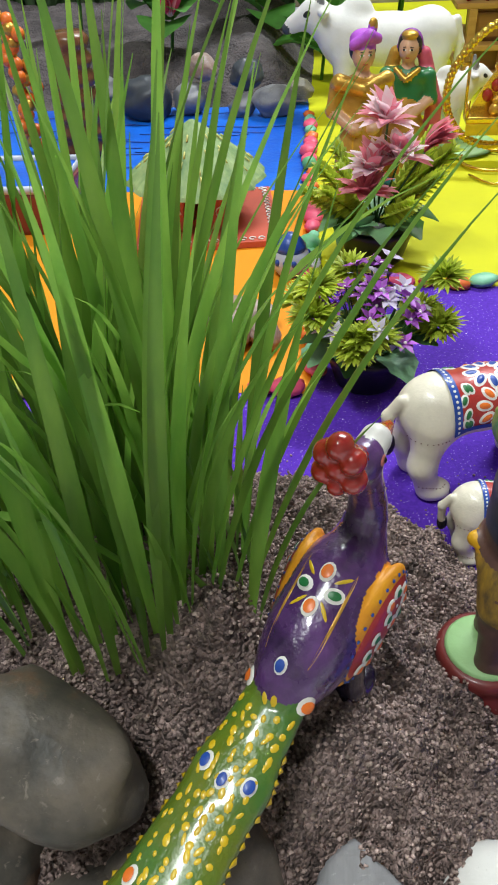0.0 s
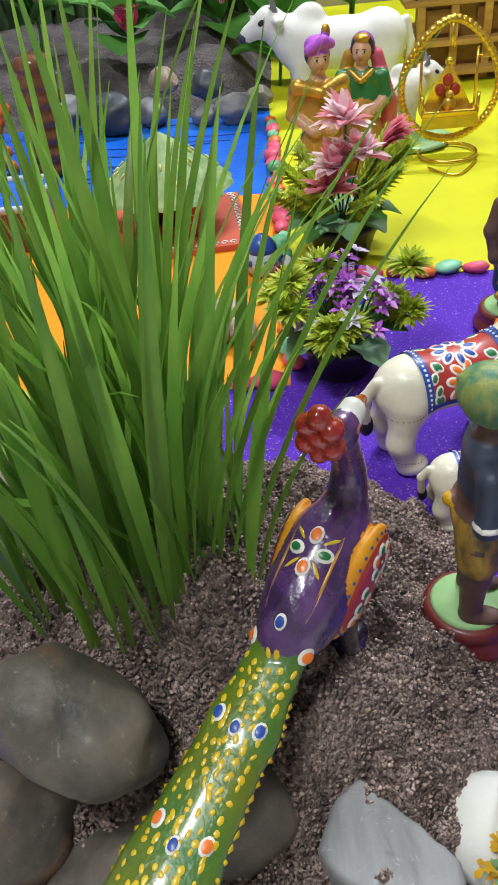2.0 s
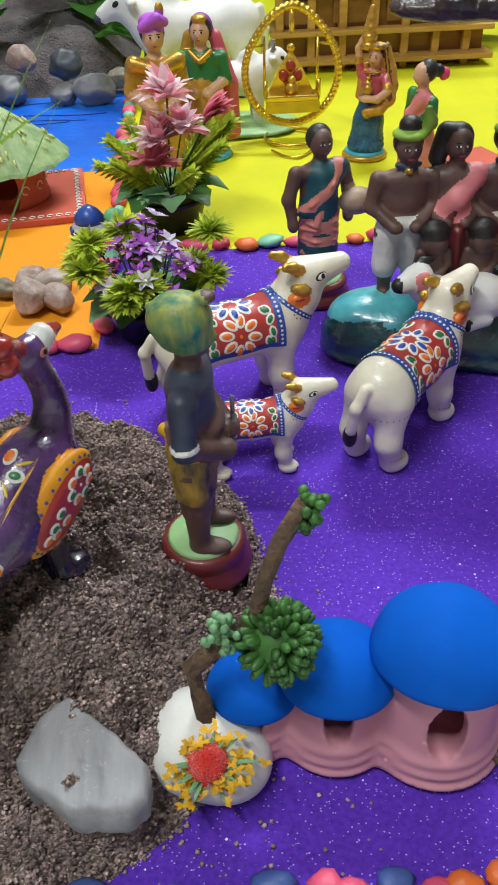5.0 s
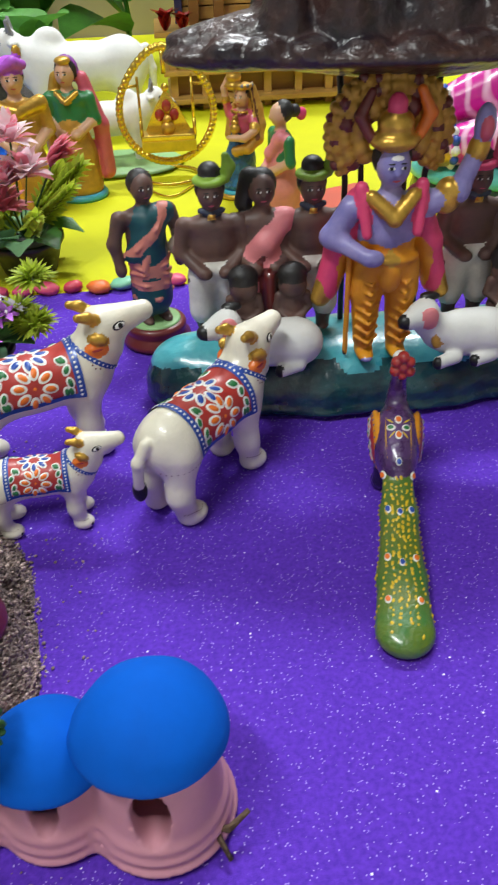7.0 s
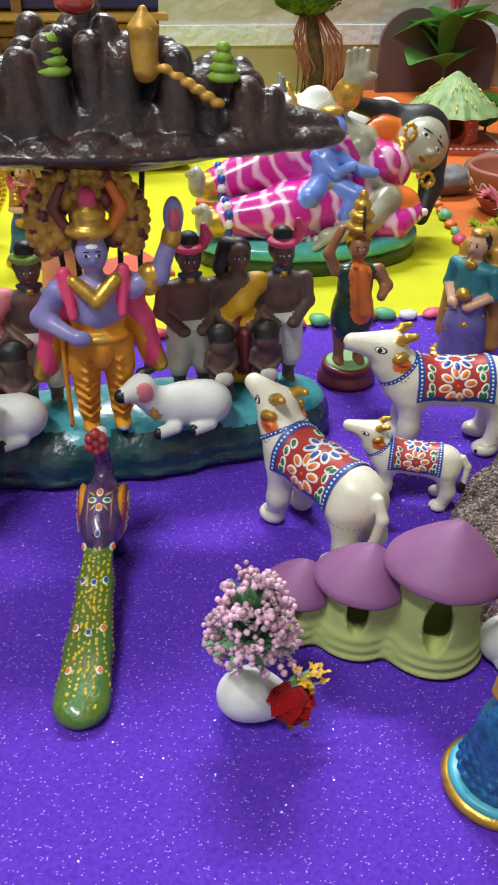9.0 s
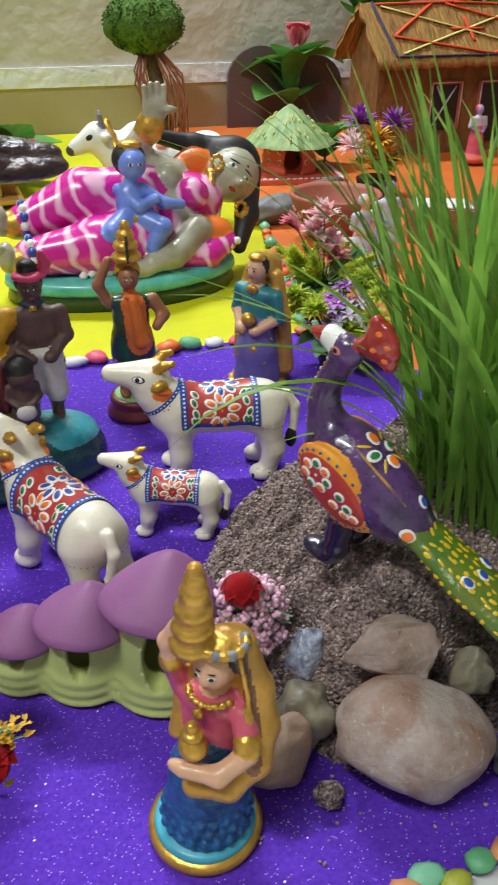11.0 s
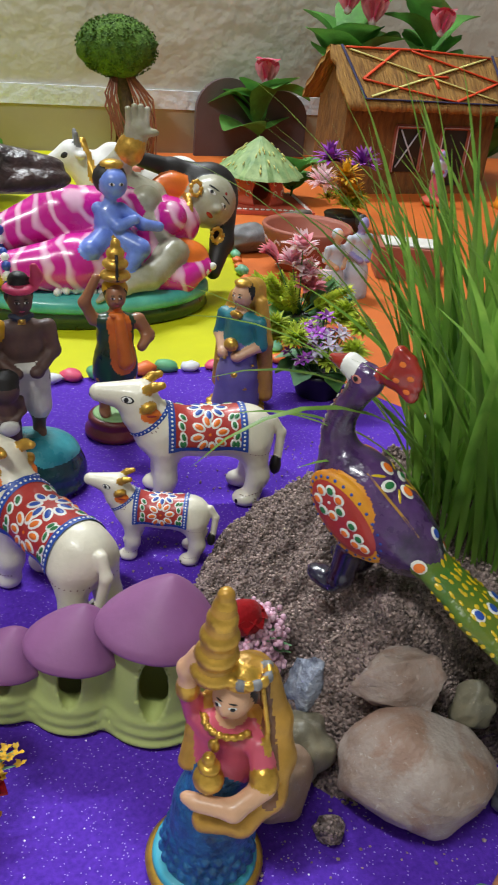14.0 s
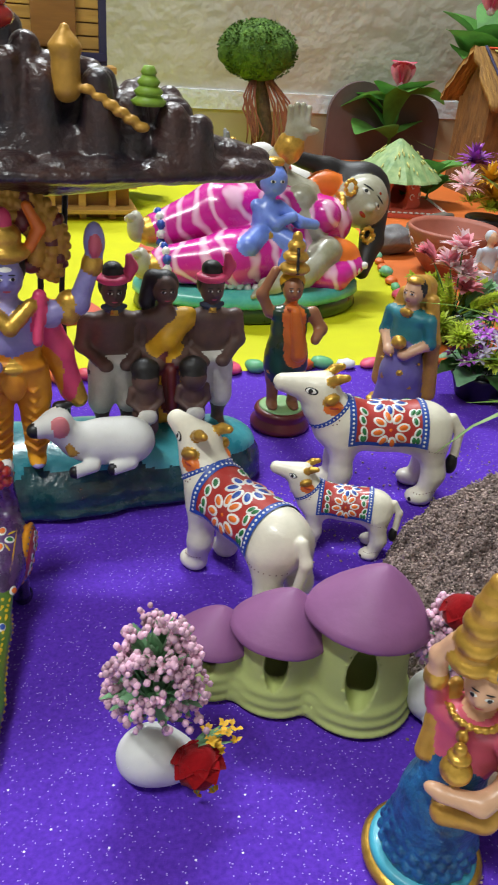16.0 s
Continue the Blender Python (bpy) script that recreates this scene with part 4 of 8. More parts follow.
# wedge of slate on the sand
wedge = Mesh()
ring = [(0.080, 0.204), (0.069, 0.194), (0.062, 0.175), (0.068, 0.165), (0.088, 0.151), (0.111, 0.150), (0.116, 0.156), (0.116, 0.169), (0.100, 0.186)]
cx, cy = sum(p[0] for p in ring) / len(ring), sum(p[1] for p in ring) / len(ring)
edge = []
for i in range(len(ring)):
    for k in range(6):
        t = k / 6
        px = ring[i][0] * (1 - t) + ring[(i + 1) % len(ring)][0] * t - cx
        py = ring[i][1] * (1 - t) + ring[(i + 1) % len(ring)][1] * t - cy
        w = 1 + 0.05 * noise.noise(Vector((px * 160, py * 160, 1.0)))
        edge.append((px * w, py * w))
E = len(edge)
v, f = [(0, 0, 0.0015)], []
RINGS = (0.04, 0.1, 0.17, 0.25, 0.33, 0.42, 0.5, 0.58, 0.66, 0.74, 0.81, 0.87, 0.93, 1.0, 1.03, 1.02)
for s in RINGS:
    dz = {0.93: -0.0004, 1.0: -0.0022, 1.03: -0.006, 1.02: -0.016}.get(s, 0.0)
    for px, py in edge:
        u, w = (px * 0.94 + py * 0.34) * s, (py * 0.94 - px * 0.34) * s
        rough = noise.fractal(Vector((u * 210, w * 38, 4.0)), 0.8, 2.1, 3)
        v.append((px * s, py * s, 0.0014 * rough + dz))
for k in range(len(RINGS)):
    for i in range(E):
        j = (i + 1) % E
        if k == 0:
            f.append((0, 1 + i, 1 + j))
        else:
            f.append((1 + (k - 1) * E + i, 1 + k * E + i, 1 + k * E + j, 1 + (k - 1) * E + j))
wedge.add(v, f, SLATE)
wedge.obj("slate_piece", pose(cx, cy, 0.0365), label="flat wedge of light grey slate lying on sand", category="stone")


# ---- painted cow figurines ----
def cow_mesh():
    c = Clay()
    c.ball((-0.002, 0, 0.068), (0.056, 0.0245, 0.0225), CREAM)
    c.ball((-0.036, 0, 0.067), (0.027, 0.0245, 0.025), CREAM, 0.008)
    c.ball((0.034, 0, 0.068), (0.025, 0.0225, 0.024), CREAM, 0.008)
    c.limb([(0.042, 0, 0.072), (0.055, 0, 0.088), (0.060, 0, 0.098)], [0.021, 0.0165, 0.0155], CREAM, 0.010)
    c.limb([(0.059, 0, 0.102), (0.092, 0, 0.107)], [0.0155, 0.0080], CREAM, 0.006)
    for s in (1, -1):
        c.limb([(0.036, s * 0.012, 0.056), (0.035, s * 0.0145, 0.028), (0.038, s * 0.015, 0.008)], [0.0125, 0.0088, 0.0085], CREAM, 0.008)
        c.limb([(-0.042, s * 0.012, 0.060), (-0.049, s * 0.0155, 0.030), (-0.043, s * 0.016, 0.008)], [0.0150, 0.0090, 0.0088], CREAM, 0.008)
        c.ball((0.041, s * 0.016, 0.007), (0.0118, 0.0103, 0.0075), CREAM, 0.003)
        c.ball((-0.038, s * 0.017, 0.007), (0.0118, 0.0103, 0.0075), CREAM, 0.003)
        c.limb([(0.053, s * 0.009, 0.112), (0.047, s * 0.011, 0.116), (0.040, s * 0.012, 0.118)], [0.0042, 0.0042, 0.0032], GOLD, 0.002)
        c.ball((0.051, s * 0.0175, 0.100), (0.0070, 0.0032, 0.0042), GOLD, 0.002, pose(0, 0, 0, 0, 20, s * 20))
        c.ball((0.049, s * 0.0165, 0.092), (0.0065, 0.0030, 0.0042), PETAL_ORANGE, 0.002)
    c.limb([(-0.062, 0, 0.078), (-0.070, 0.002, 0.066), (-0.068, 0.006, 0.044)], [0.0045, 0.0042, 0.004], CREAM, 0.003)
    c.ball((-0.066, 0.008, 0.036), (0.0055, 0.0055, 0.010), BLACK, 0.002)
    m = Mesh()
    c.skin(m, 0.0013)
    # saddle cloth with blue hem
    lim = math.radians(98)
    ang = np.linspace(-lim, lim, 33)
    c.wrap(m, np.linspace(-0.030, 0.029, 22), ang, 0.066, 0.0007, RED)
    for x0 in (-0.0345, 0.0285):
        c.wrap(m, np.linspace(x0, x0 + 0.0062, 4), ang, 0.066, 0.0012, ROYAL)
        for a in np.linspace(-lim * 0.97, lim * 0.97, 25):
            p = c.ray((x0 + 0.0031, 0, 0.066), (0, math.sin(a), math.cos(a)), 0.06)[0]
            c.patch(m, p, (1, 0, 0), 0.0011, 0.0011, WHITE, 0.0019, 7, 1)
    for s in (1, -1):
        c.wrap(m, np.linspace(-0.0345, 0.0345, 22), np.linspace(s * lim * 0.94, s * lim * 1.03, 4)[::s], 0.066, 0.0013, ROYAL)

    def at(x, deg):
        a = math.radians(deg)
        return c.ray((x, 0, 0.066), (0, math.sin(a), math.cos(a)), 0.06)[0]

    def petal(x, deg, u, a, b, colour):
        p = at(x, deg)
        c.patch(m, p, u, a, b, WHITE, 0.0013, 12, 2)
        c.patch(m, p, u, a * 0.66, b * 0.58, colour, 0.0019, 10, 2)

    for s in (1, -1):
        for k in range(8):
            q = 2 * math.pi * k / 8 + 0.2
            dx, da = 0.0112 * math.cos(q), 27 * math.sin(q)
            petal(-0.001 + dx, s * (66 + da), (math.cos(q), 0, -math.sin(q)), 0.0062, 0.0038, PETAL_ORANGE)
        c.patch(m, at(-0.001, s * 66), (1, 0, 0), 0.0014, 0.0014, PETAL_ORANGE, 0.0013, 8, 1)
        for x in (-0.024, -0.021, 0.021, 0.0235):
            for deg in (30, 48, 70, 86):
                if abs(x) > 0.0215 or deg in (30, 86):
                    petal(x + RNG.uniform(-0.002, 0.002), s * deg, (RNG.uniform(-0.6, 0.6), 0, 1), 0.0048, 0.0032, PETAL_GREEN)
        # eye, bridle, hoof and anklet marks
        c.patch(m, (0.069, s * 0.014, 0.106), (1, 0, 0.2), 0.0058, 0.0030, BLACK, 0.0009)
        c.patch(m, (0.0695, s * 0.014, 0.106), (1, 0, 0.2), 0.0046, 0.0022, WHITE, 0.0015)
        c.patch(m, (0.0698, s * 0.014, 0.106), (1, 0, 0.2), 0.0021, 0.0021, BLACK, 0.0021, 8, 1)
        c.patch(m, (0.049, s * 0.020, 0.093), (1, 0, 0), 0.0045, 0.0010, RED, 0.0008, 8, 1)
        for k in range(7):
            c.patch(m, (0.047 + 0.0035 * math.cos(k), s * 0.018, 0.081 + 0.0035 * math.sin(k)), (1, 0, 0), 0.0007, 0.0007, MAROON, 0.0003, 6, 1)
        for fx, fy in ((0.041, 0.016), (-0.038, 0.017)):
            c.patch(m, (fx + 0.009, s * (fy + 0.006), 0.007), (0, 0, 1), 0.0024, 0.0019, BLACK, 0.0003, 8, 1)
            for k in range(9):
                q = s * (0.5 + k * 0.28)
                c.patch(m, (fx - 0.004 + 0.012 * math.cos(q), s * fy + 0.012 * math.sin(q), 0.0155), (0, 0, 1), 0.0006, 0.0006, MAROON, 0.0003, 5, 1)
        for k in range(10):
            c.patch(m, (-0.037 - 0.0025 * k, s * (0.027 - 0.0009 * k * k * 0.25), 0.058 - 0.0004 * k), (1, 0, 0), 0.0006, 0.0005, MAROON, 0.0003, 5, 1)
    for k in range(8):
        q = 2 * math.pi * k / 8
        petal(-0.001 + 0.0118 * math.cos(q), 25 * math.sin(q), (math.cos(q), math.sin(q), 0), 0.0066, 0.0040, ROYAL)
    # collar
    for k in range(28):
        q = 2 * math.pi * k / 28
        o = np.array((0.0485, 0, 0.083))
        d = np.array((0.62 * math.cos(q), math.sin(q), -0.5 * math.cos(q)))
        p = c.ray(o, d, 0.05)[0]
        c.patch(m, p, np.cross(d, (0.5, 0, 0.8)), 0.0036, 0.0022, ROYAL, 0.0006, 8, 1)
        c.patch(m, p, (1, 0, 0), 0.0009, 0.0009, WHITE, 0.0012, 6, 1)
    c.patch(m, (0.0985, 0, 0.1055), (0, 1, 0), 0.004, 0.002, BLACK, 0.0003, 8, 1)
    return c.dry(m)


cow_data = cow_mesh().data("cow_figurine")


def cow(x, y, ang, size, label, group):
    ob = new("cow_figurine", cow_data)
    ob.matrix_basis = pose(x, y, 0.0, 0, 0, ang) @ Matrix.Scale(size, 4)
    return tagged(ob, label, "cow figurine", group)


COW_LABEL = "cream enamelled cow figurine with a red flowered saddle cloth"
cow(0.164, 0.460, 19, 0.87, COW_LABEL, "painted cows")
cow(0.273, 0.413, 48, 0.82, COW_LABEL, "painted cows")
cow(0.671, 0.474, 168, 0.87, COW_LABEL, "painted cows")
cow(0.536, 0.382, 113, 0.83, COW_LABEL, "painted cows")
CALF_LABEL = "small cream calf figurine with a red flowered saddle cloth"
cow(0.172, 0.390, 4, 0.54, CALF_LABEL, "painted calves")
cow(0.617, 0.410, 155, 0.54, CALF_LABEL, "painted calves")


# ---- lacquered bird figurines ----
def bird_mesh(fan):
    """fan: a flat dotted crest; otherwise a knobbed one."""
    c = Clay()
    pitch = pose(0, 0, 0, 0, -20, 0)
    c.ball((-0.002, 0, 0.050), (0.040, 0.0190, 0.0205), VIOLET, 0.004, pitch)
    c.ball((0.014, 0, 0.0565), (0.020, 0.0172, 0.0195), VIOLET, 0.008)
    c.limb([(0.022, 0, 0.062), (0.0285, 0, 0.070), (0.0325, 0, 0.079), (0.0328, 0, 0.087), (0.0312, 0, 0.095), (0.0285, 0, 0.103), (0.026, 0, 0.109)], [0.0120, 0.0092, 0.0074, 0.0064, 0.0059, 0.0058, 0.0062], VIOLET, 0.004)
    c.ball((0.027, 0, 0.112), (0.0090, 0.0070, 0.0076), VIOLET, 0.004)
    c.limb([(0.033, 0, 0.1135), (0.036, 0, 0.1145)], [0.0062, 0.0058], WHITE, 0.001)
    c.limb([(0.037, 0, 0.1145), (0.0465, 0, 0.1135)], [0.0056, 0.0022], CREST, 0.001)
    if fan:
        c.limb([(0.021, 0, 0.1165), (0.013, 0, 0.1215)], [0.0036, 0.0062], CREST, 0.001)
        for k in range(5):
            q = math.radians(98 + k * 24)
            c.limb([(0.015, 0, 0.119), (0.017 + 0.0135 * math.cos(q), 0, 0.118 + 0.0135 * math.sin(q))], [0.0034, 0.0036], CREST, 0.003)
    else:
        c.limb([(0.022, 0, 0.1165), (0.013, 0, 0.1215)], [0.0040, 0.0070], CREST, 0.001)
        for y, z, q in ((0.0, 0.1315, 0.0054), (-0.0058, 0.1265, 0.0050), (0.0058, 0.1265, 0.0050), (-0.0064, 0.1175, 0.0052), (0.0064, 0.1175, 0.0052), (0.0, 0.1215, 0.0056), (0.0, 0.1135, 0.0046)):
            c.ball((0.009, y * 0.9, 0.1215 + (z - 0.1215) * 0.92), (0.0055, q * 0.9, q * 0.9), CREST, 0.0006)
    for s in (1, -1):
        c.ball((0.006, s * 0.0160, 0.0500), (0.0270, 0.0058, 0.0150), SAFFRON, 0.0003, pose(0, 0, 0, 0, -32, s * 6))
        c.limb([(0.002, s * 0.009, 0.036), (0.001, s * 0.011, 0.010), (0.004, s * 0.011, 0.004)], [0.0085, 0.0065, 0.006], DARKVIOLET, 0.003)
        c.ball((0.008, s * 0.0115, 0.004), (0.0115, 0.0072, 0.0048), DARKVIOLET, 0.002)
    tail = [(-0.030, 0, 0.042), (-0.065, 0, 0.030), (-0.120, 0, 0.015), (-0.166, 0, 0.0085)]
    c.limb(tail, [0.0120, 0.0142, 0.0180, 0.0215], TAIL_GREEN, 0.003, squash=(0.48, (0, 0, 1)))
    m = Mesh()
    c.skin(m, 0.0012)
    # wing: red field, dotted rim, petals
    for s in (1, -1):
        def wing(u, w):
            """Point on the wing: u along it, w across it, in its own size."""
            a = math.radians(32)
            x, z = u * 0.0265, w * 0.0150
            return (0.006 + x * math.cos(a) - z * math.sin(a) * 1.0, s * 0.022, 0.0500 + x * math.sin(a) + z * math.cos(a))
        ax = (math.cos(math.radians(32)), 0, math.sin(math.radians(32)))
        c.patch(m, wing(0.03, -0.06), ax, 0.0232, 0.0122, RED, 0.0003, 28, 6)
        for k in range(26):
            q = 2 * math.pi * k / 26
            c.patch(m, wing(0.94 * math.cos(q), 0.91 * math.sin(q)), ax, 0.00085, 0.00085, ROYAL, 0.0009, 6, 1)
        spots = [(0.42 + 0.26 * math.cos(q), 0.36 * math.sin(q), k % 2) for k, q in enumerate(np.linspace(0, 2 * math.pi, 8)[:-1])]
        spots += [(-0.15, 0.2, 1), (-0.2, -0.2, 0), (-0.42, 0.1, 1), (-0.48, -0.15, 0), (-0.65, 0.0, 0)]
        for u, w, g in spots:
            p = wing(u, w)
            c.patch(m, p, (ax[0], 0, ax[2]), 0.0031, 0.0024, WHITE, 0.0015, 10, 2)
            c.patch(m, p, (ax[0], 0, ax[2]), 0.0020, 0.0015, PETAL_GREEN if g else PETAL_ORANGE, 0.0022, 8, 1)
        c.patch(m, wing(0.42, 0.0), ax, 0.0009, 0.0009, WHITE, 0.0015, 6, 1)
        # neck stripes, face
        for k in range(12):
            t = k / 11
            c.patch(m, (0.040 - 0.006 * (2 * t - 1) ** 2, s * 0.0015, 0.068 + 0.036 * t), (0, 1, 0.3), 0.0022, 0.0011, WHITE if k % 2 else SALMON, 0.0004, 8, 1)
        c.patch(m, (0.029, s * 0.008, 0.113), (1, 0, 0), 0.003, 0.002, SALMON, 0.0003, 8, 1)
        c.patch(m, (0.029, s * 0.008, 0.1132), (1, 0, 0), 0.0014, 0.0012, BLACK, 0.0014, 7, 1)
        # back flower and rump spots
        c.patch(m, (-0.006, s * 0.0082, 0.075), (0.3, s, 0), 0.0042, 0.0031, WHITE, 0.0004, 12, 2)
        c.patch(m, (-0.006, s * 0.0082, 0.075), (0.3, s, 0), 0.0026, 0.0018, PETAL_GREEN, 0.0015, 10, 1)
        c.patch(m, (-0.006 + s * 0.0080, 0.0, 0.075), (1, 0, 0), 0.0042, 0.0031, WHITE, 0.0004, 12, 2)
        c.patch(m, (-0.006 + s * 0.0080, 0.0, 0.075), (1, 0, 0), 0.0029, 0.0022, PETAL_ORANGE, 0.0015, 10, 1)
        for k in (1, -1):
            c.patch(m, (-0.006 + k * 0.0075, s * 0.0080, 0.075), (k, s, 0), 0.0040, 0.0008, TAIL_YELLOW, 0.0004, 8, 1)
        c.patch(m, (-0.012, s * 0.0125, 0.068), (1, 0, 0.45), 0.020, 0.0007, OCHRE, 0.0005, 18, 1)
        if fan:
            for x, z in ((0.011, 0.129), (0.005, 0.124), (0.011, 0.121), (0.005, 0.117)):
                c.patch(m, (x, s * 0.006, z), (1, 0, 0), 0.0017, 0.0014, PETAL_ORANGE, 0.0006, 8, 1)
        c.patch(m, (-0.034, s * 0.013, 0.044), (1, 0, 0), 0.0042, 0.0034, WHITE, 0.0005, 12, 2)
        c.patch(m, (-0.034, s * 0.013, 0.044), (1, 0, 0), 0.0028, 0.0022, PETAL_ORANGE, 0.0016, 10, 1)
        # tail: rows of yellow dabs and ringed spots
        for row in range(4):
            for k in range(28):
                t = (k + 0.5 * (row % 2)) / 28
                w = (0.0135 + 0.0045 * t) * (0.16 + 0.26 * row)
                p = (-0.042 - 0.130 * t + RNG.gauss(0, 0.0012), s * w + RNG.gauss(0, 0.0007), 0.048 - 0.034 * t - 0.004 * row)
                c.patch(m, p, (1, 0.5 * RNG.uniform(-1, 1), 0), 0.0021 * RNG.uniform(0.5, 1.2), 0.0012 * RNG.uniform(0.6, 1.25), TAIL_YELLOW, 0.0004, 7, 1)
        for t, w, col in ((0.2, 0.62, ROYAL), (0.52, 0.72, PETAL_ORANGE), (0.8, 0.72, PETAL_ORANGE)):
            p = (-0.042 - 0.130 * t, s * 0.0165 * w, 0.047 - 0.034 * t)
            c.patch(m, p, (1, 0, 0), 0.0038, 0.0028, WHITE, 0.0007, 12, 2)
            c.patch(m, p, (1, 0, 0), 0.0026, 0.0019, col, 0.0016, 10, 1)
    for x, z in ((-0.031, 0.056), (-0.072, 0.044), (-0.115, 0.03)):
        c.patch(m, (x, 0, z), (1, 0, 0), 0.0036, 0.0026, WHITE, 0.0007, 12, 2)
        c.patch(m, (x, 0, z), (1, 0, 0), 0.0025, 0.0018, ROYAL, 0.0016, 10, 1)
    return c.dry(m)


knob_bird, fan_bird = bird_mesh(False).data("peacock_figurine"), bird_mesh(True).data("peacock_figurine")
for data, x, y, z, ang, size, up in ((knob_bird, 0.068, 0.250, 0.061, 60, 0.95, 1), (knob_bird, 0.391, 0.391, 0.0, 79, 0.73, 0), (fan_bird, 0.668, 0.251, 0.086, 119.5, 1.0, 9)):
    ob = new("peacock_figurine", data)
    ob.matrix_basis = pose(x, y, z, 0, 0, ang) @ pose(0, 0, 0, 0, -up, 0) @ Matrix.Scale(size, 4)
    tagged(ob, "lacquered violet bird figurine with a long green dotted tail", "bird figurine", "lacquered birds")


# ---- small human figurines, plain shapes in their paints ----
def person(c, o, ang, H, skin, hair, style, cloth, trim=None, arms="fold", top=None, thin_k=0.03):
    """Blends one plain standing doll into the clay: o its foot, H its height, facing -y turned by ang."""
    R = np.array(Matrix.Rotation(math.radians(ang), 3, "Z"))

    def P(x, y, z):
        return R @ (np.array((x, y, z)) * H) + np.array(o)

    def ball(x, y, z, r, m, k=thin_k, bias=0.0):
        c.ball(P(x, y, z), np.array(r) * H, m, k * H, R, bias)

    def limb(pts, radii, m, k=thin_k, bias=0.0):
        c.limb([P(*p) for p in pts], [q * H for q in radii], m, k * H, bias)

    top = top or skin
    if style in ("dhoti", "short"):
        for s in (1, -1):
            limb([(s * 0.085, 0, 0.40), (s * 0.080, 0, 0.22), (s * 0.075, 0, 0.03)], [0.062, 0.05, 0.038], skin)
            ball(s * 0.078, -0.045, 0.018, (0.04, 0.075, 0.026), skin)
            limb([(s * 0.055, 0, 0.46), (s * 0.085, -0.005, 0.20 if style == "dhoti" else 0.33)], [0.085, 0.070], cloth, 0.05)
        ball(0, 0, 0.47, (0.135, 0.095, 0.075), cloth)
    elif style == "sari":
        for s in (1, -1):
            limb([(s * 0.06, 0, 0.22), (s * 0.062, 0, 0.03)], [0.045, 0.036], skin)
            ball(s * 0.065, -0.045, 0.018, (0.038, 0.07, 0.025), skin)
        limb([(0, 0, 0.50), (0, 0, 0.17)], [0.125, 0.135], cloth, 0.03)
        limb([(0.12, -0.02, 0.72), (0.0, -0.075, 0.60), (-0.10, -0.03, 0.48)], [0.06, 0.062, 0.06], cloth, 0.03, 0.004 * H)
        limb([(0.10, -0.05, 0.74), (0.0, -0.10, 0.58), (-0.07, -0.115, 0.40)], [0.016, 0.018, 0.018], trim or cloth, 0.01, 0.006 * H)
        limb([(-0.13, -0.03, 0.20), (0.0, -0.135, 0.19), (0.13, -0.03, 0.20)], [0.016, 0.016, 0.016], trim or cloth, 0.01)
    else:
        limb([(0, 0, 0.50), (0, 0, 0.30), (0, 0, 0.06)], [0.11, 0.145, 0.175], cloth, 0.05)
        if trim:
            for k in range(16):
                q = 2 * math.pi * k / 16
                ball(0.18 * math.cos(q), 0.18 * math.sin(q), 0.04, (0.045, 0.045, 0.02), trim, 0.01)
    ball(0, 0, 0.60, (0.132, 0.082, 0.15), top)
    ball(0, 0, 0.715, (0.155, 0.072, 0.055), top, 0.05)
    limb([(0, 0, 0.72), (0, -0.005, 0.83)], [0.045, 0.042], skin)
    ball(0, -0.015, 0.885, (0.070, 0.076, 0.088), skin, 0.01)
    ball(0, -0.085, 0.872, (0.012, 0.018, 0.016), skin, 0.02)
    if hair is not None:
        ball(0, 0.022, 0.908, (0.083, 0.075, 0.085), hair, 0.005)
    up = top if top is not skin else skin
    for s in (1, -1):
        if arms == "fold":
            limb([(s * 0.158, 0.0, 0.715), (s * 0.185, 0.0, 0.56)], [0.046, 0.039], up)
            limb([(s * 0.185, 0.0, 0.56), (s * 0.075, -0.110, 0.475)], [0.037, 0.030], skin)
            ball(s * 0.055, -0.125, 0.47, (0.036, 0.028, 0.030), skin)
        elif arms == "side":
            limb([(s * 0.165, 0.0, 0.715), (s * 0.215, 0.0, 0.56), (s * 0.20, -0.03, 0.42)], [0.048, 0.040, 0.032], up if top is skin else skin)
            ball(s * 0.20, -0.04, 0.39, (0.034, 0.034, 0.038), skin)
        elif arms == "carry":
            if s > 0:
                limb([(0.16, 0, 0.715), (0.23, -0.01, 0.60), (0.17, -0.12, 0.56)], [0.048, 0.042, 0.034], up if top is skin else skin)
            else:
                limb([(-0.15, 0, 0.72), (-0.21, 0, 0.84), (-0.13, 0, 1.01)], [0.042, 0.036, 0.03], skin)
    return P, ball, limb


def eyes(c, m, P, H, ang):
    """Two dark dabs and a brow line in place of features."""
    u = P(1, 0, 0) - P(0, 0, 0)
    for s in (1, -1):
        c.patch(m, P(s * 0.028, -0.09, 0.895), u, 0.016 * H, 0.0065 * H, WHITE, 0.0007, 8, 1)
        c.patch(m, P(s * 0.028, -0.09, 0.896), u, 0.009 * H, 0.0075 * H, BLACK, 0.0014, 6, 1)
        c.patch(m, P(s * 0.028, -0.09, 0.914), u, 0.017 * H, 0.003 * H, BLACK, 0.0008, 6, 1)
    c.patch(m, P(0, -0.08, 0.842), u, 0.018 * H, 0.007 * H, ROSE, 0.0003, 8, 1)


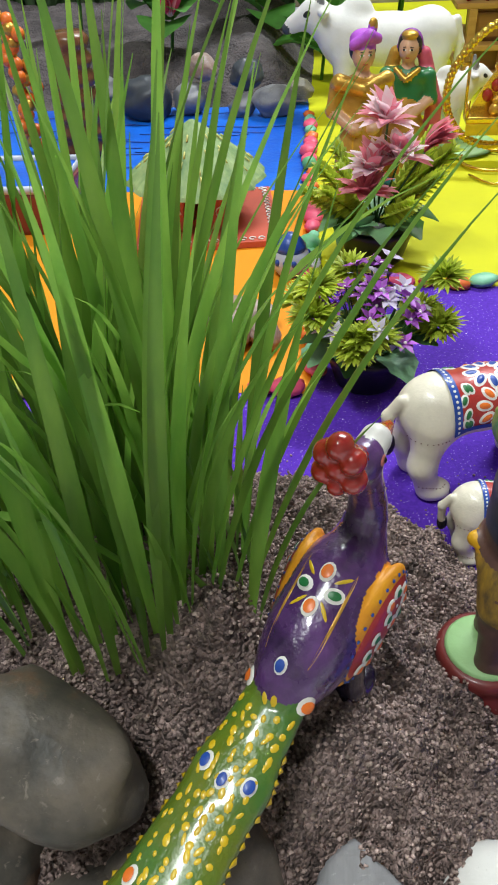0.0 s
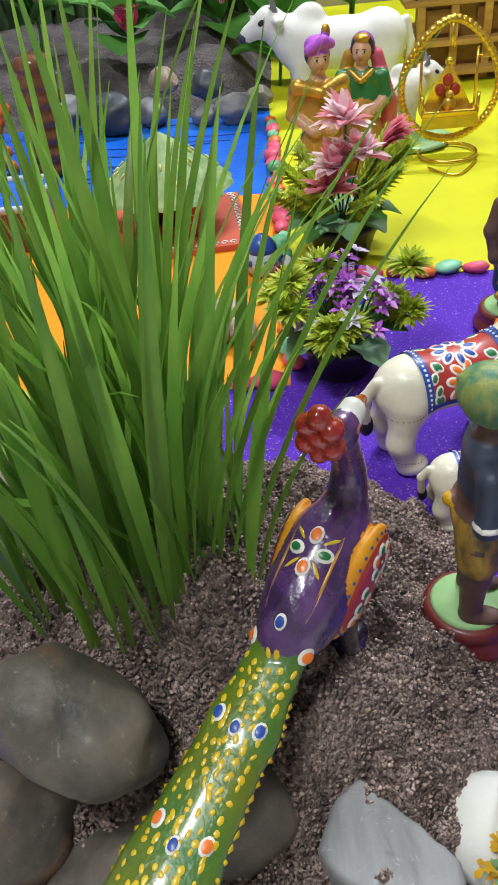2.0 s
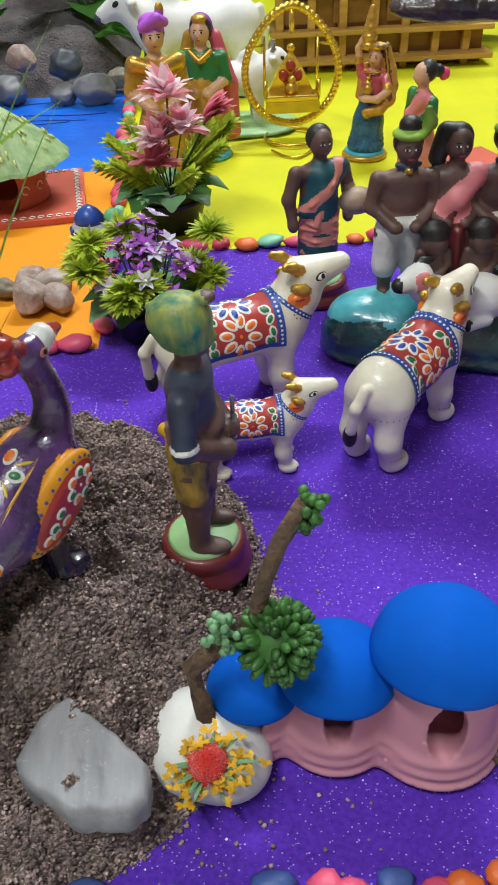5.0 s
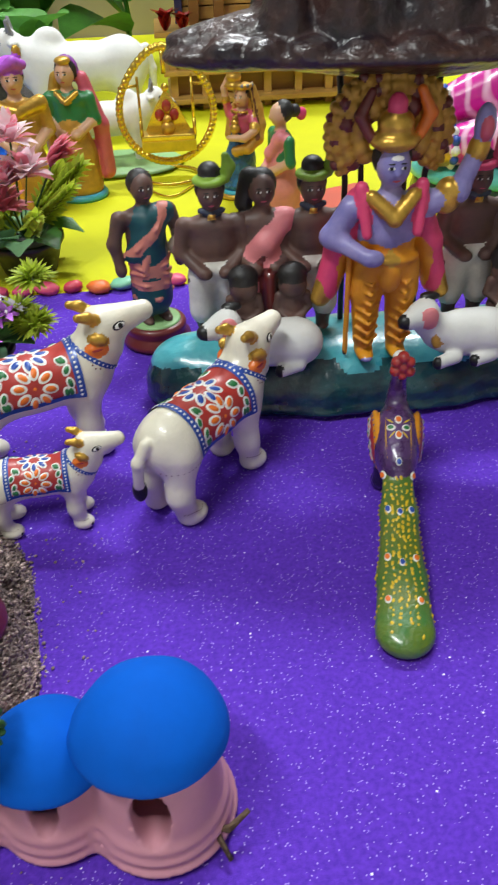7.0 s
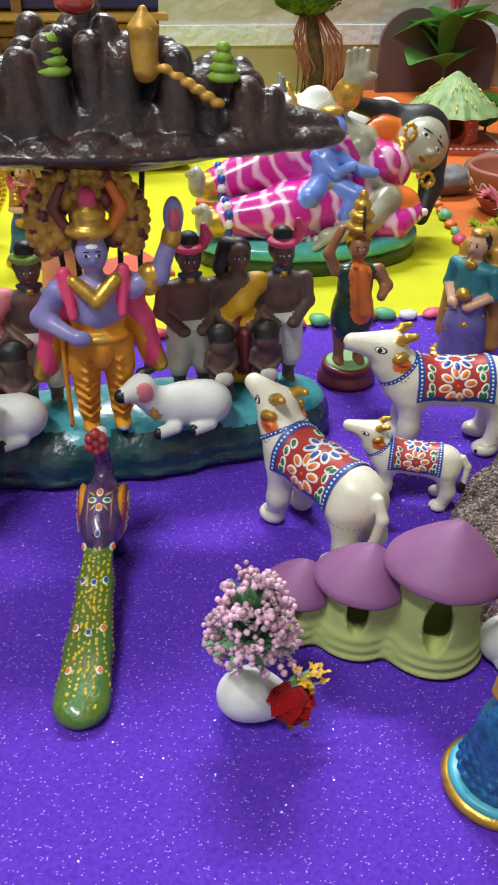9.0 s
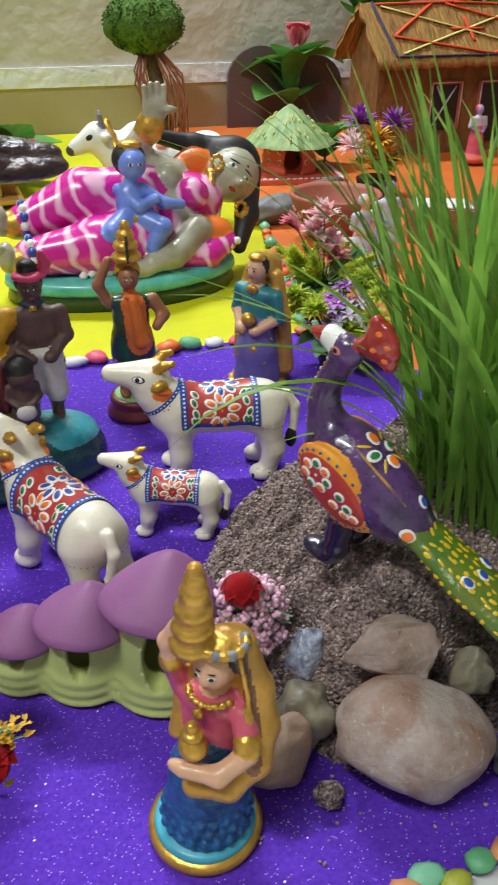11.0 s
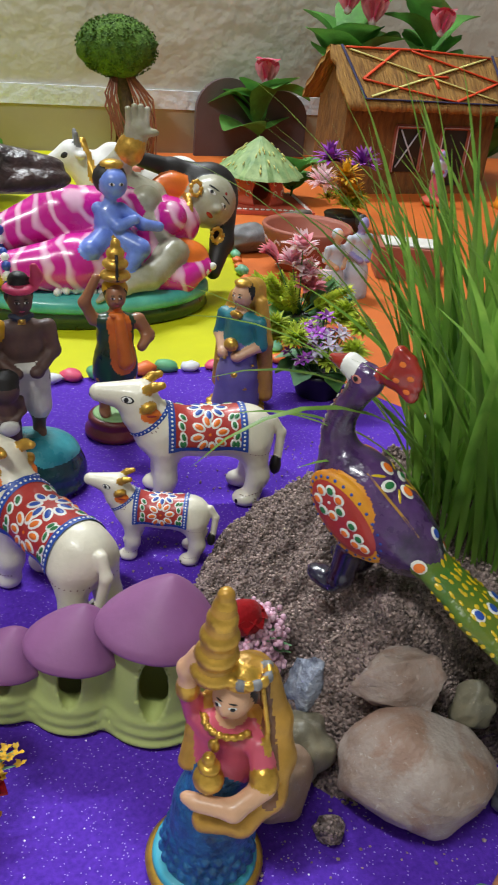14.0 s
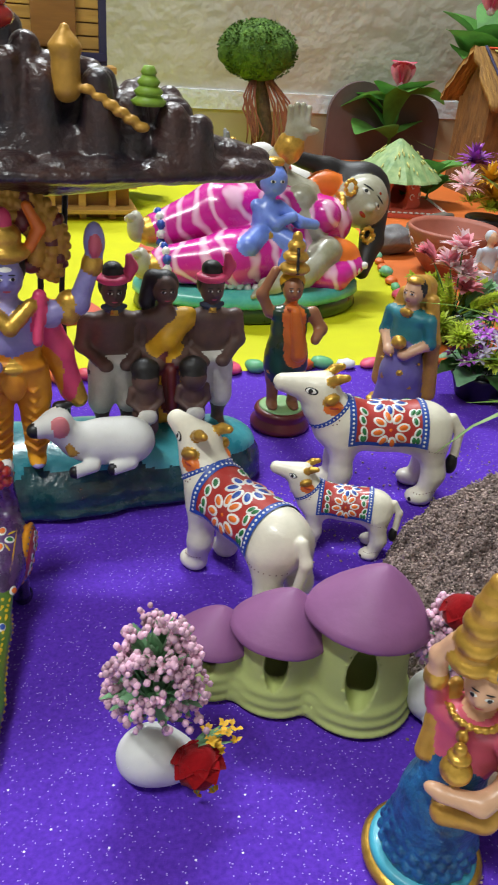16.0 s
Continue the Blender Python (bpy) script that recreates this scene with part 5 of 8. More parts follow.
def round_base(m, r, h, body, top, c=(0, 0, 0)):
    m.lathe([(r * 0.9, 0), (r, h * 0.12), (r, h * 0.3), (r * 0.86, h * 0.5), (r * 0.84, h * 0.62), (r * 0.9, h * 0.8), (r * 0.86, h * 0.94), (r * 0.78, h)], body, c=c)
    m.lathe([(r * 0.72, h * 0.9), (r * 0.74, h * 1.02), (r * 0.68, h * 1.08)], top, c=c)


def figurine(name, x, y, z, build, label, category="figurine", group="", h=0.0014, ang=0):
    c, m = Clay(), Mesh()
    build(c, m)
    c.skin(m, h)
    c.dry(m)
    return m.obj(name, pose(x, y, z, 0, 0, ang), label=label, category=category, group=group)


def turban_man(c, m):
    round_base(m, 0.0245, 0.022, MAROON, MINT)
    P, ball, limb = person(c, (0, 0, 0.0225), 82, 0.134, SKIN_DARK, HAIR, "short", LOIN, arms="fold", top=NAVY)
    ball(0, -0.02, 0.54, (0.122, 0.09, 0.05), SKIN_DARK, 0.01, 0.004)
    ball(0, 0.012, 0.935, (0.094, 0.104, 0.086), TURBAN, 0.01, 0.004)
    limb([(0.07, -0.05, 0.935), (0, 0.1, 0.975), (-0.07, -0.05, 0.935)], [0.014, 0.014, 0.014], BASE_TEAL, 0.004)
    ball(0, -0.07, 1.01, (0.035, 0.035, 0.02), SKIN_DARK, 0.01)
    for s in (1, -1):
        for k in range(9):
            q = 2 * math.pi * k / 9
            ball(s * 0.195 + 0.036 * math.cos(q), 0.036 * math.sin(q), 0.575, (0.012, 0.012, 0.006), WHITE, 0.004)
    limb([(0.13, -0.02, 0.50), (0, -0.1, 0.495), (-0.13, -0.02, 0.50), (0, 0.1, 0.5), (0.13, -0.02, 0.5)], [0.022] * 5, SARI_YELLOW, 0.01)
    limb([(0.06, -0.13, 0.40), (0.06, -0.13, 0.60)], [0.008, 0.008], STONE_GREY, 0.002)


figurine("man_figurine", 0.141, 0.287, 0.022, turban_man, "dark clay man figurine with green-gold turban on a red base", group="clay village people")


def basket_woman(c, m):
    round_base(m, 0.029, 0.020, MAROON, MINT)
    P, ball, limb = person(c, (0, 0, 0.021), 20, 0.125, SKIN_DARK, HAIR, "sari", TEAL, SALMON, "side")
    limb([(0.0, -0.035, 0.68), (0.0, -0.01, 0.5)], [0.09, 0.11], TEAL, 0.03, 0.002)
    limb([(0.12, -0.03, 0.76), (0.03, -0.135, 0.66), (-0.10, -0.10, 0.53), (-0.14, 0.0, 0.47)], [0.013] * 4, SALMON, 0.003, 0.003)
    for z0, z1 in ((0.34, 0.42), (0.29, 0.30), (0.44, 0.36)):
        limb([(0.135, -0.02, z0), (0.075, -0.115, z0 * 0.8 + z1 * 0.2 - 0.01), (-0.075, -0.115, z0 * 0.2 + z1 * 0.8 - 0.01), (-0.135, -0.02, z1)], [0.012] * 4, SALMON, 0.003, 0.003)
    eyes(c, m, P, 0.125, 20)
    ball(0, 0.075, 0.89, (0.04, 0.035, 0.04), HAIR, 0.01)
    ball(0.24, -0.08, 0.50, (0.125, 0.10, 0.085), STONE_TAN, 0.004, 0.004)


figurine("woman_figurine", 0.242, 0.612, 0.0, basket_woman, "dark clay woman figurine in a teal sari with a basket", group="clay village people")


def pot_woman(c, m):
    round_base(m, 0.027, 0.020, MAROON, MINT)
    P, ball, limb = person(c, (0, 0, 0.021), -8, 0.122, SKIN_BROWN, HAIR, "short", BASE_GREEN, None, "carry", BASE_GREEN)
    limb([(0, 0, 0.50), (0, 0, 0.30)], [0.125, 0.135], BASE_GREEN, 0.03)
    limb([(-0.12, -0.05, 0.29), (0, -0.14, 0.28), (0.12, -0.05, 0.29)], [0.012] * 3, SARI_YELLOW, 0.004)
    limb([(0.02, -0.09, 0.74), (0.06, -0.125, 0.45)], [0.035, 0.055], PETAL_ORANGE, 0.01, 0.006)
    ball(0, 0.03, 0.93, (0.09, 0.07, 0.075), SARI_YELLOW, 0.005)
    for k, (z, r) in enumerate(((1.03, 0.105), (1.11, 0.088), (1.18, 0.062), (1.235, 0.035))):
        ball(0, 0, z, (r, r, 0.045), GOLD, 0.01)
    limb([(0, -0.10, 1.02), (0, -0.075, 1.15), (0, 0, 1.25)], [0.010] * 3, HAIR, 0.002)
    ball(0, -0.075, 0.77, (0.05, 0.02, 0.02), WHITE, 0.004)
    eyes(c, m, P, 0.122, -8)


figurine("pot_carrier_figurine", 0.632, 0.594, 0.0, pot_woman, "clay woman figurine in green carrying golden pots on a base", group="clay village people")


def veil_woman(c, m):
    P, ball, limb = person(c, (0, 0, 0.0), -58, 0.132, SKIN, HAIR, "skirt", LAVENDER, GOLD, "fold", BLOUSE_TEAL)
    ball(0, 0.045, 0.90, (0.095, 0.065, 0.10), OCHRE, 0.01)
    limb([(-0.11, 0.07, 0.84), (-0.19, 0.08, 0.55), (-0.22, 0.11, 0.14)], [0.05, 0.06, 0.07], OCHRE, 0.03)
    limb([(0.11, 0.07, 0.84), (0.16, 0.09, 0.55), (0.17, 0.13, 0.14)], [0.045, 0.05, 0.06], OCHRE, 0.03)
    limb([(0, 0.13, 0.90), (0, 0.18, 0.5), (0, 0.20, 0.12)], [0.085, 0.10, 0.11], OCHRE, 0.05)
    ball(0, -0.02, 0.975, (0.06, 0.06, 0.03), GOLD, 0.01)
    ball(0, -0.075, 0.76, (0.05, 0.025, 0.03), GOLD, 0.01)
    ball(0.02, -0.14, 0.56, (0.055, 0.045, 0.05), GOLD, 0.01)
    for k in range(16):
        ball(0.15 * math.cos(k * 2.4), 0.15 * math.sin(k * 2.4), 0.12 + 0.022 * k, (0.012, 0.012, 0.010), GOLD, 0.002)
    eyes(c, m, P, 0.132, -58)


figurine("veiled_woman_figurine", 0.757, 0.612, 0.0, veil_woman, "painted woman figurine with an orange-gold veil and lavender skirt", group="painted dancers")


def pitcher_lady(skirt, blouse, veil):
    def build(c, m):
        m.lathe([(0.0250, 0), (0.0268, 0.0016), (0.0272, 0.0042), (0.0252, 0.0066)], GOLD, 44)
        m.lathe([(0.0244, 0.005), (0.0238, 0.0088), (0.0222, 0.0100)], AQUA, 44)
        P, ball, limb = person(c, (0, 0, 0.007), -40, 0.118, SKIN, HAIR, "skirt", skirt, None, "none", blouse)
        for row in range(9):
            n = 22 - row
            for k in range(n):
                q = 2 * math.pi * (k + 0.5 * (row % 2)) / n
                rr = 0.170 - 0.0095 * row
                ball(rr * math.cos(q), rr * math.sin(q), 0.07 + 0.048 * row, (0.020, 0.020, 0.028), skirt, 0.004)
        # raised arm to the pots
        limb([(-0.13, 0, 0.72), (-0.155, -0.04, 0.86)], [0.042, 0.036], blouse, 0.02)
        limb([(-0.155, -0.04, 0.87), (-0.165, -0.05, 0.96), (-0.13, -0.05, 1.04)], [0.034, 0.031, 0.030], SKIN, 0.02)
        limb([(-0.155, -0.04, 0.855), (-0.156, -0.04, 0.87)], [0.042, 0.042], GOLD, 0.004)
        # veil from the crown, round the elbow and across the front
        ball(0.015, 0.045, 0.91, (0.092, 0.066, 0.10), veil, 0.01)
        limb([(0.08, 0.05, 0.95), (0.145, 0.05, 0.78), (0.19, 0.02, 0.64), (0.20, -0.05, 0.53), (0.14, -0.13, 0.45), (0.02, -0.16, 0.42)], [0.045, 0.052, 0.056, 0.056, 0.050, 0.045], veil, 0.03)
        limb([(0.02, 0.10, 0.88), (0.05, 0.12, 0.60), (0.05, 0.12, 0.48)], [0.08, 0.10, 0.09], veil, 0.05)
        limb([(-0.09, 0.03, 0.80), (-0.115, -0.02, 0.66), (-0.11, -0.06, 0.54)], [0.026, 0.030, 0.034], veil, 0.02)
        limb([(0.085, 0.0, 0.97), (0.14, -0.005, 0.78), (0.185, -0.04, 0.65), (0.215, -0.10, 0.55)], [0.012] * 4, LATHE, 0.004, 0.001)
        limb([(0.095, -0.02, 0.96), (0.14, -0.025, 0.80), (0.17, -0.065, 0.66)], [0.009] * 3, GOLD, 0.003, 0.001)
        # crown with stones, necklace, pendant
        ball(0.01, -0.02, 0.975, (0.075, 0.068, 0.030), GOLD, 0.008)
        for k in range(9):
            q = math.radians(-120 + 20 * k)
            ball(0.080 * math.cos(q) + 0.02, 0.075 * math.sin(q), 0.995, (0.018, 0.018, 0.020), GOLD if k % 2 else STONE_GREY, 0.003)
        for k in range(9):
            q = math.radians(200 + 17.5 * k)
            ball(0.085 * math.cos(q), -0.02 + 0.075 * math.sin(q), 0.765, (0.014, 0.014, 0.014), GOLD, 0.003)
        ball(-0.01, -0.105, 0.72, (0.022, 0.014, 0.03), GOLD, 0.004)
        # stacked pots held before the crown
        for z, q in ((0.995, 0.078), (1.070, 0.074), (1.145, 0.066), (1.215, 0.052), (1.270, 0.036)):
            ball(-0.07, -0.05, z, (q, q, 0.046), GOLD, 0.008)
            limb([(-0.07, -0.05, z + 0.034), (-0.07, -0.05, z + 0.040)], [q * 0.78, q * 0.78], OCHRE, 0.004)
        ball(-0.07, -0.05, 1.305, (0.020, 0.020, 0.018), GOLD, 0.006)
        # pot in the crook of the arm
        ball(0.01, -0.165, 0.635, (0.054, 0.050, 0.050), GOLD, 0.008)
        ball(0.005, -0.165, 0.695, (0.040, 0.038, 0.020), GOLD, 0.006)
        ball(0.000, -0.165, 0.730, (0.023, 0.023, 0.022), GOLD, 0.006)
        limb([(0.13, -0.03, 0.71), (0.180, -0.085, 0.63)], [0.046, 0.042], blouse, 0.02)
        limb([(0.172, -0.08, 0.645), (0.180, -0.085, 0.630)], [0.048, 0.048], GOLD, 0.004)
        limb([(0.185, -0.10, 0.61), (0.12, -0.18, 0.555), (0.00, -0.205, 0.55)], [0.038, 0.036, 0.029], SKIN, 0.02)
        ball(-0.03, -0.205, 0.555, (0.036, 0.024, 0.024), SKIN, 0.02)
        eyes(c, m, P, 0.118, -40)
        # the figure sways to one side
        for q in c.p:
            q[1][:2] += q[1][2] * np.array((0.052, -0.030))
            if q[0] == "l":
                q[2][:2] += q[2][2] * np.array((0.052, -0.030))
        c.wet = [(w[0] + w[0][2] * np.array((0.052, -0.030, 0)), *w[1:]) for w in c.wet]
    return build


figurine("pitcher_carrier_figurine", 0.566, 0.182, 0.0, pitcher_lady(BLUE_SKIRT, ROSE, OCHRE), "painted woman figurine with golden pitcher and blue skirt", group="painted dancers", h=0.0011, ang=-6)
figurine("pitcher_carrier_figurine", 0.345, 0.955, 0.0, pitcher_lady(BLUE_SKIRT, ROSE, OCHRE), "golden veiled woman figurine with a dark blue skirt", group="painted dancers", h=0.0018, ang=10)


def king(c, m):
    P, ball, limb = person(c, (0, 0, 0), 10, 0.165, SKIN, HAIR, "skirt", OCHRE, None, "fold", OCHRE)
    ball(0, 0.01, 0.965, (0.085, 0.085, 0.06), FL_PURPLE, 0.01, 0.003)
    limb([(-0.07, -0.05, 0.95), (0.02, -0.07, 1.0), (0.08, -0.02, 0.97)], [0.03, 0.035, 0.03], FL_PURPLE, 0.01)
    ball(0.06, 0.03, 1.03, (0.03, 0.02, 0.05), GOLD, 0.01)
    eyes(c, m, P, 0.165, 10)
    for k in range(9):
        limb([(0.15 * math.cos(k * 0.7), 0.15 * math.sin(k * 0.7), 0.08), (0.10 * math.cos(k * 0.7), 0.10 * math.sin(k * 0.7), 0.46)], [0.03, 0.018], SARI_YELLOW if k % 3 == 0 else OCHRE, 0.006)
    limb([(-0.15, -0.03, 0.74), (0, -0.09, 0.70), (0.15, -0.03, 0.74)], [0.05, 0.04, 0.05], GOLD, 0.02)


def queen(c, m):
    m.lathe([(0.03, 0), (0.031, 0.004), (0.028, 0.008)], AQUA)
    P, ball, limb = person(c, (0, 0, 0.006), -12, 0.150, SKIN, HAIR, "skirt", OCHRE, None, "fold", PETAL_GREEN)
    ball(0, 0.05, 0.91, (0.09, 0.06, 0.10), FL_PURPLE, 0.01)
    limb([(-0.10, 0.07, 0.84), (-0.2, 0.08, 0.5), (-0.2, 0.1, 0.14)], [0.05, 0.06, 0.07], GOLD, 0.03)
    limb([(0.10, 0.07, 0.84), (0.2, 0.08, 0.5), (0.2, 0.1, 0.14)], [0.05, 0.06, 0.07], ROSE, 0.03)
    ball(0, -0.02, 0.98, (0.06, 0.06, 0.03), GOLD, 0.01)
    limb([(-0.08, -0.05, 0.76), (0, -0.095, 0.70), (0.08, -0.05, 0.76)], [0.018] * 3, GOLD, 0.005)
    eyes(c, m, P, 0.150, -12)


figurine("king_figurine", 0.104, 0.935, 0.0, king, "golden robed figurine with a purple turban", group="court figurines", h=0.0018)
figurine("queen_figurine", 0.155, 0.985, 0.0, queen, "crowned woman figurine with a purple veil", group="court figurines", h=0.0018)


def bun_lady(c, m):
    P, ball, limb = person(c, (0, 0, 0), -75, 0.132, SKIN, HAIR, "skirt", SALMON, None, "fold", PETAL_GREEN)
    limb([(0.1, -0.04, 0.74), (0, -0.09, 0.6), (-0.1, -0.03, 0.5)], [0.05, 0.05, 0.05], PINK, 0.02, 0.003)
    ball(0, 0.11, 0.90, (0.05, 0.05, 0.05), HAIR, 0.01)
    ball(0, 0.17, 0.87, (0.035, 0.045, 0.05), HOTPINK, 0.006)


figurine("seated_woman_figurine", 0.382, 0.850, 0.0, bun_lady, "woman figurine in pink with a dark hair bun", group="court figurines", h=0.0018)


# ---- hill diorama ----
diorama = empty("hill_diorama", pose(0.412, 0.52, 0), "painted clay diorama of a lifted hill over villagers", "diorama")
base = Clay()
for k in range(13):
    x = -0.138 + 0.023 * k
    w = 0.050 - 0.9 * x * x + 0.003 * math.sin(k * 1.9)
    base.ball((x, 0.004, 0.014), (0.040, w, 0.030), BASE_TEAL, 0.010)
    base.ball((x, 0.004, 0.006), (0.040, w + 0.004, 0.007), BASE_TEAL, 0.004)
    base.ball((x, 0.006, 0.030), (0.034, w * 0.80 + 0.004 * math.sin(k * 2.7), 0.0165), BASE_AQUA if k not in (2, 3, 9) else BASE_TEAL, 0.004)
bm_ = Mesh()
base.skin(bm_, 0.0022)
part("base", bm_, diorama, "glossy dark teal base with aqua top")
ZB = 0.042


def lilac_lord(c, m):
    H = 0.150
    P, ball, limb = person(c, (0, 0, 0), 0, H, SKIN_LILAC, HAIR, "short", SAFFRON, None, "none")
    for s in (1, -1):
        limb([(s * 0.075, -0.010, 0.44), (s * 0.078, -0.005, 0.08)], [0.076, 0.050], SAFFRON, 0.015, 0.010)
        for k in range(7):
            limb([(s * 0.130, -0.045, 0.11 + 0.05 * k), (s * 0.078, -0.082 - 0.003 * k, 0.09 + 0.05 * k), (s * 0.030, -0.045, 0.11 + 0.05 * k)], [0.009] * 3, PETAL_ORANGE if k % 2 else SAFFRON, 0.004, 0.002)
        limb([(s * 0.13, 0.03, 0.74), (s * 0.20, 0.05, 0.52), (s * 0.25, 0.06, 0.32)], [0.05, 0.066, 0.055], HOTPINK, 0.02)
        limb([(s * 0.24, 0.05, 0.42), (s * 0.28, 0.05, 0.28)], [0.035, 0.045], GOLD, 0.02)
        limb([(s * 0.13, -0.02, 0.80), (s * 0.11, -0.08, 0.62)], [0.03, 0.022], HOTPINK, 0.01)
    limb([(-0.17, 0, 0.71), (-0.25, 0, 0.59), (-0.11, -0.12, 0.53)], [0.05, 0.045, 0.032], SKIN_LILAC)
    ball(-0.08, -0.13, 0.53, (0.04, 0.03, 0.035), SKIN_LILAC)
    limb([(0.17, 0, 0.71), (0.29, -0.01, 0.76), (0.36, -0.01, 0.95)], [0.052, 0.045, 0.036], SKIN_LILAC)
    limb([(0.245, 0, 0.72), (0.255, 0, 0.76)], [0.058, 0.058], GOLD, 0.004)
    limb([(0.352, -0.01, 0.92), (0.356, -0.01, 0.94)], [0.045, 0.045], GOLD, 0.004)
    ball(0.365, -0.02, 1.03, (0.045, 0.035, 0.085), SKIN_LILAC, 0.02)
    ball(0.365, -0.05, 1.02, (0.028, 0.02, 0.05), ROSE, 0.004)
    ball(0, -0.035, 0.495, (0.14, 0.080, 0.036), GOLD, 0.01, 0.003)
    ball(0, -0.095, 0.42, (0.05, 0.03, 0.07), GOLD, 0.01)
    limb([(-0.09, -0.05, 0.77), (0, -0.105, 0.69), (0.09, -0.05, 0.77)], [0.03, 0.034, 0.03], GOLD, 0.006)
    ball(0, 0.0, 0.985, (0.105, 0.09, 0.045), GOLD, 0.01)
    ball(0, 0.0, 1.05, (0.075, 0.07, 0.06), GOLD, 0.02)
    ball(0, -0.01, 1.12, (0.04, 0.04, 0.05), HOTPINK, 0.01)
    limb([(0.10, 0.0, 1.0), (0.145, 0.01, 1.08), (0.10, 0.01, 1.17)], [0.024, 0.028, 0.02], PETAL_ORANGE, 0.006)
    limb([(-0.10, 0.0, 1.0), (-0.145, 0.01, 1.08), (-0.10, 0.01, 1.17)], [0.022, 0.026, 0.018], MAROON, 0.006)
    for ring, (rad, size, n) in enumerate(((0.135, 0.045, 15), (0.195, 0.036, 25), (0.235, 0.028, 33), (0.262, 0.022, 29))):
        for k in range(n):
            q = math.radians(-38 + 256 * k / (n - 1))
            ball(rad * math.cos(q), 0.055 + 0.012 * ring, 0.99 + rad * math.sin(q) * 0.95, (size * 0.86, 0.026 + 0.008 * (k % 2), size * (0.8 + 0.25 * (k % 2))), OCHRE if (k + ring) % 5 else MAROON, 0.003)
    limb([(-0.17, -0.03, 0.52), (-0.17, -0.03, 0.02)], [0.013, 0.012], HAIR, 0.004)
    eyes(c, m, P, H, 0)
    c.patch(m, P(0, -0.1, 0.94), P(1, 0, 0) - P(0, 0, 0), 0.03 * H, 0.012 * H, WHITE, 0.0004, 8, 1)


def sub_figure(name, x, y, build, label, h=0.0015):
    c, m = Clay(), Mesh()
    build(c, m)
    c.skin(m, h)
    c.dry(m)
    return part(name, m, diorama, label, pose(x, y, ZB))


sub_figure("lord_figurine", -0.008, -0.024, lilac_lord, "lilac figurine with golden halo, saffron trousers and raised arm", 0.0013)


def villager(cap):
    def build(c, m):
        P, ball, limb = person(c, (0, 0, 0), 0, 0.124, SKIN_DARK, HAIR, "dhoti", COTTON, None, "fold")
        ball(0, 0.0, 0.955, (0.096, 0.094, 0.032), cap, 0.008)
        ball(0, 0.01, 1.0, (0.06, 0.06, 0.05), HAIR, 0.01)
        limb([(0.085, 0.0, 0.96), (0.105, 0.0, 1.02), (0.09, 0.0, 1.075)], [0.028, 0.036, 0.022], cap, 0.012)
        ball(0, -0.06, 0.775, (0.02, 0.02, 0.014), GOLD, 0.004)
        limb([(-0.06, -0.03, 0.80), (0, -0.05, 0.785), (0.06, -0.03, 0.80)], [0.016] * 3, NAVY, 0.006)
        eyes(c, m, P, 0.124, 0)
    return build


def village_wife(cloth, trim):
    def build(c, m):
        P, ball, limb = person(c, (0, 0, 0), 0, 0.124, SKIN_DARK, HAIR, "sari", cloth, trim, "fold")
        limb([(-0.06, 0.05, 0.93), (-0.10, 0.05, 0.80)], [0.06, 0.05], HAIR, 0.02)
        limb([(0.02, -0.13, 0.42), (0.03, -0.14, 0.2)], [0.035, 0.04], MAROON, 0.01, 0.003)
        eyes(c, m, P, 0.124, 0)
    return build


def child(c, m):
    P, ball, limb = person(c, (0, 0, 0), 0, 0.062, SKIN_DARK, HAIR, "dhoti", SKIN_DARK, None, "fold")
    ball(0, 0, 0.84, (0.16, 0.15, 0.17), SKIN_DARK, 0.02)
    ball(0, 0.04, 0.95, (0.17, 0.15, 0.13), HAIR, 0.02, 0.002)
    ball(0, -0.16, 0.42, (0.12, 0.05, 0.1), COTTON, 0.01)


for dx, cap in ((-0.121, BASE_GREEN), (-0.052, BASE_GREEN), (0.063, HOTPINK), (0.134, HOTPINK)):
    sub_figure("villager_figurine", dx, 0.012, villager(LIME_PAINT if cap is BASE_GREEN else cap), "dark villager figurine in a white loincloth")
sub_figure("villager_figurine", -0.086, 0.014, village_wife(PINK, MAROON), "dark villager woman figurine in a pink sari")
sub_figure("villager_figurine", 0.100, 0.012, village_wife(SARI_YELLOW, MAROON), "dark villager woman figurine in a yellow sari")
for dx in (-0.103, -0.069, 0.082, 0.117):
    sub_figure("child_figurine", dx, -0.014, child, "small dark child figurine")


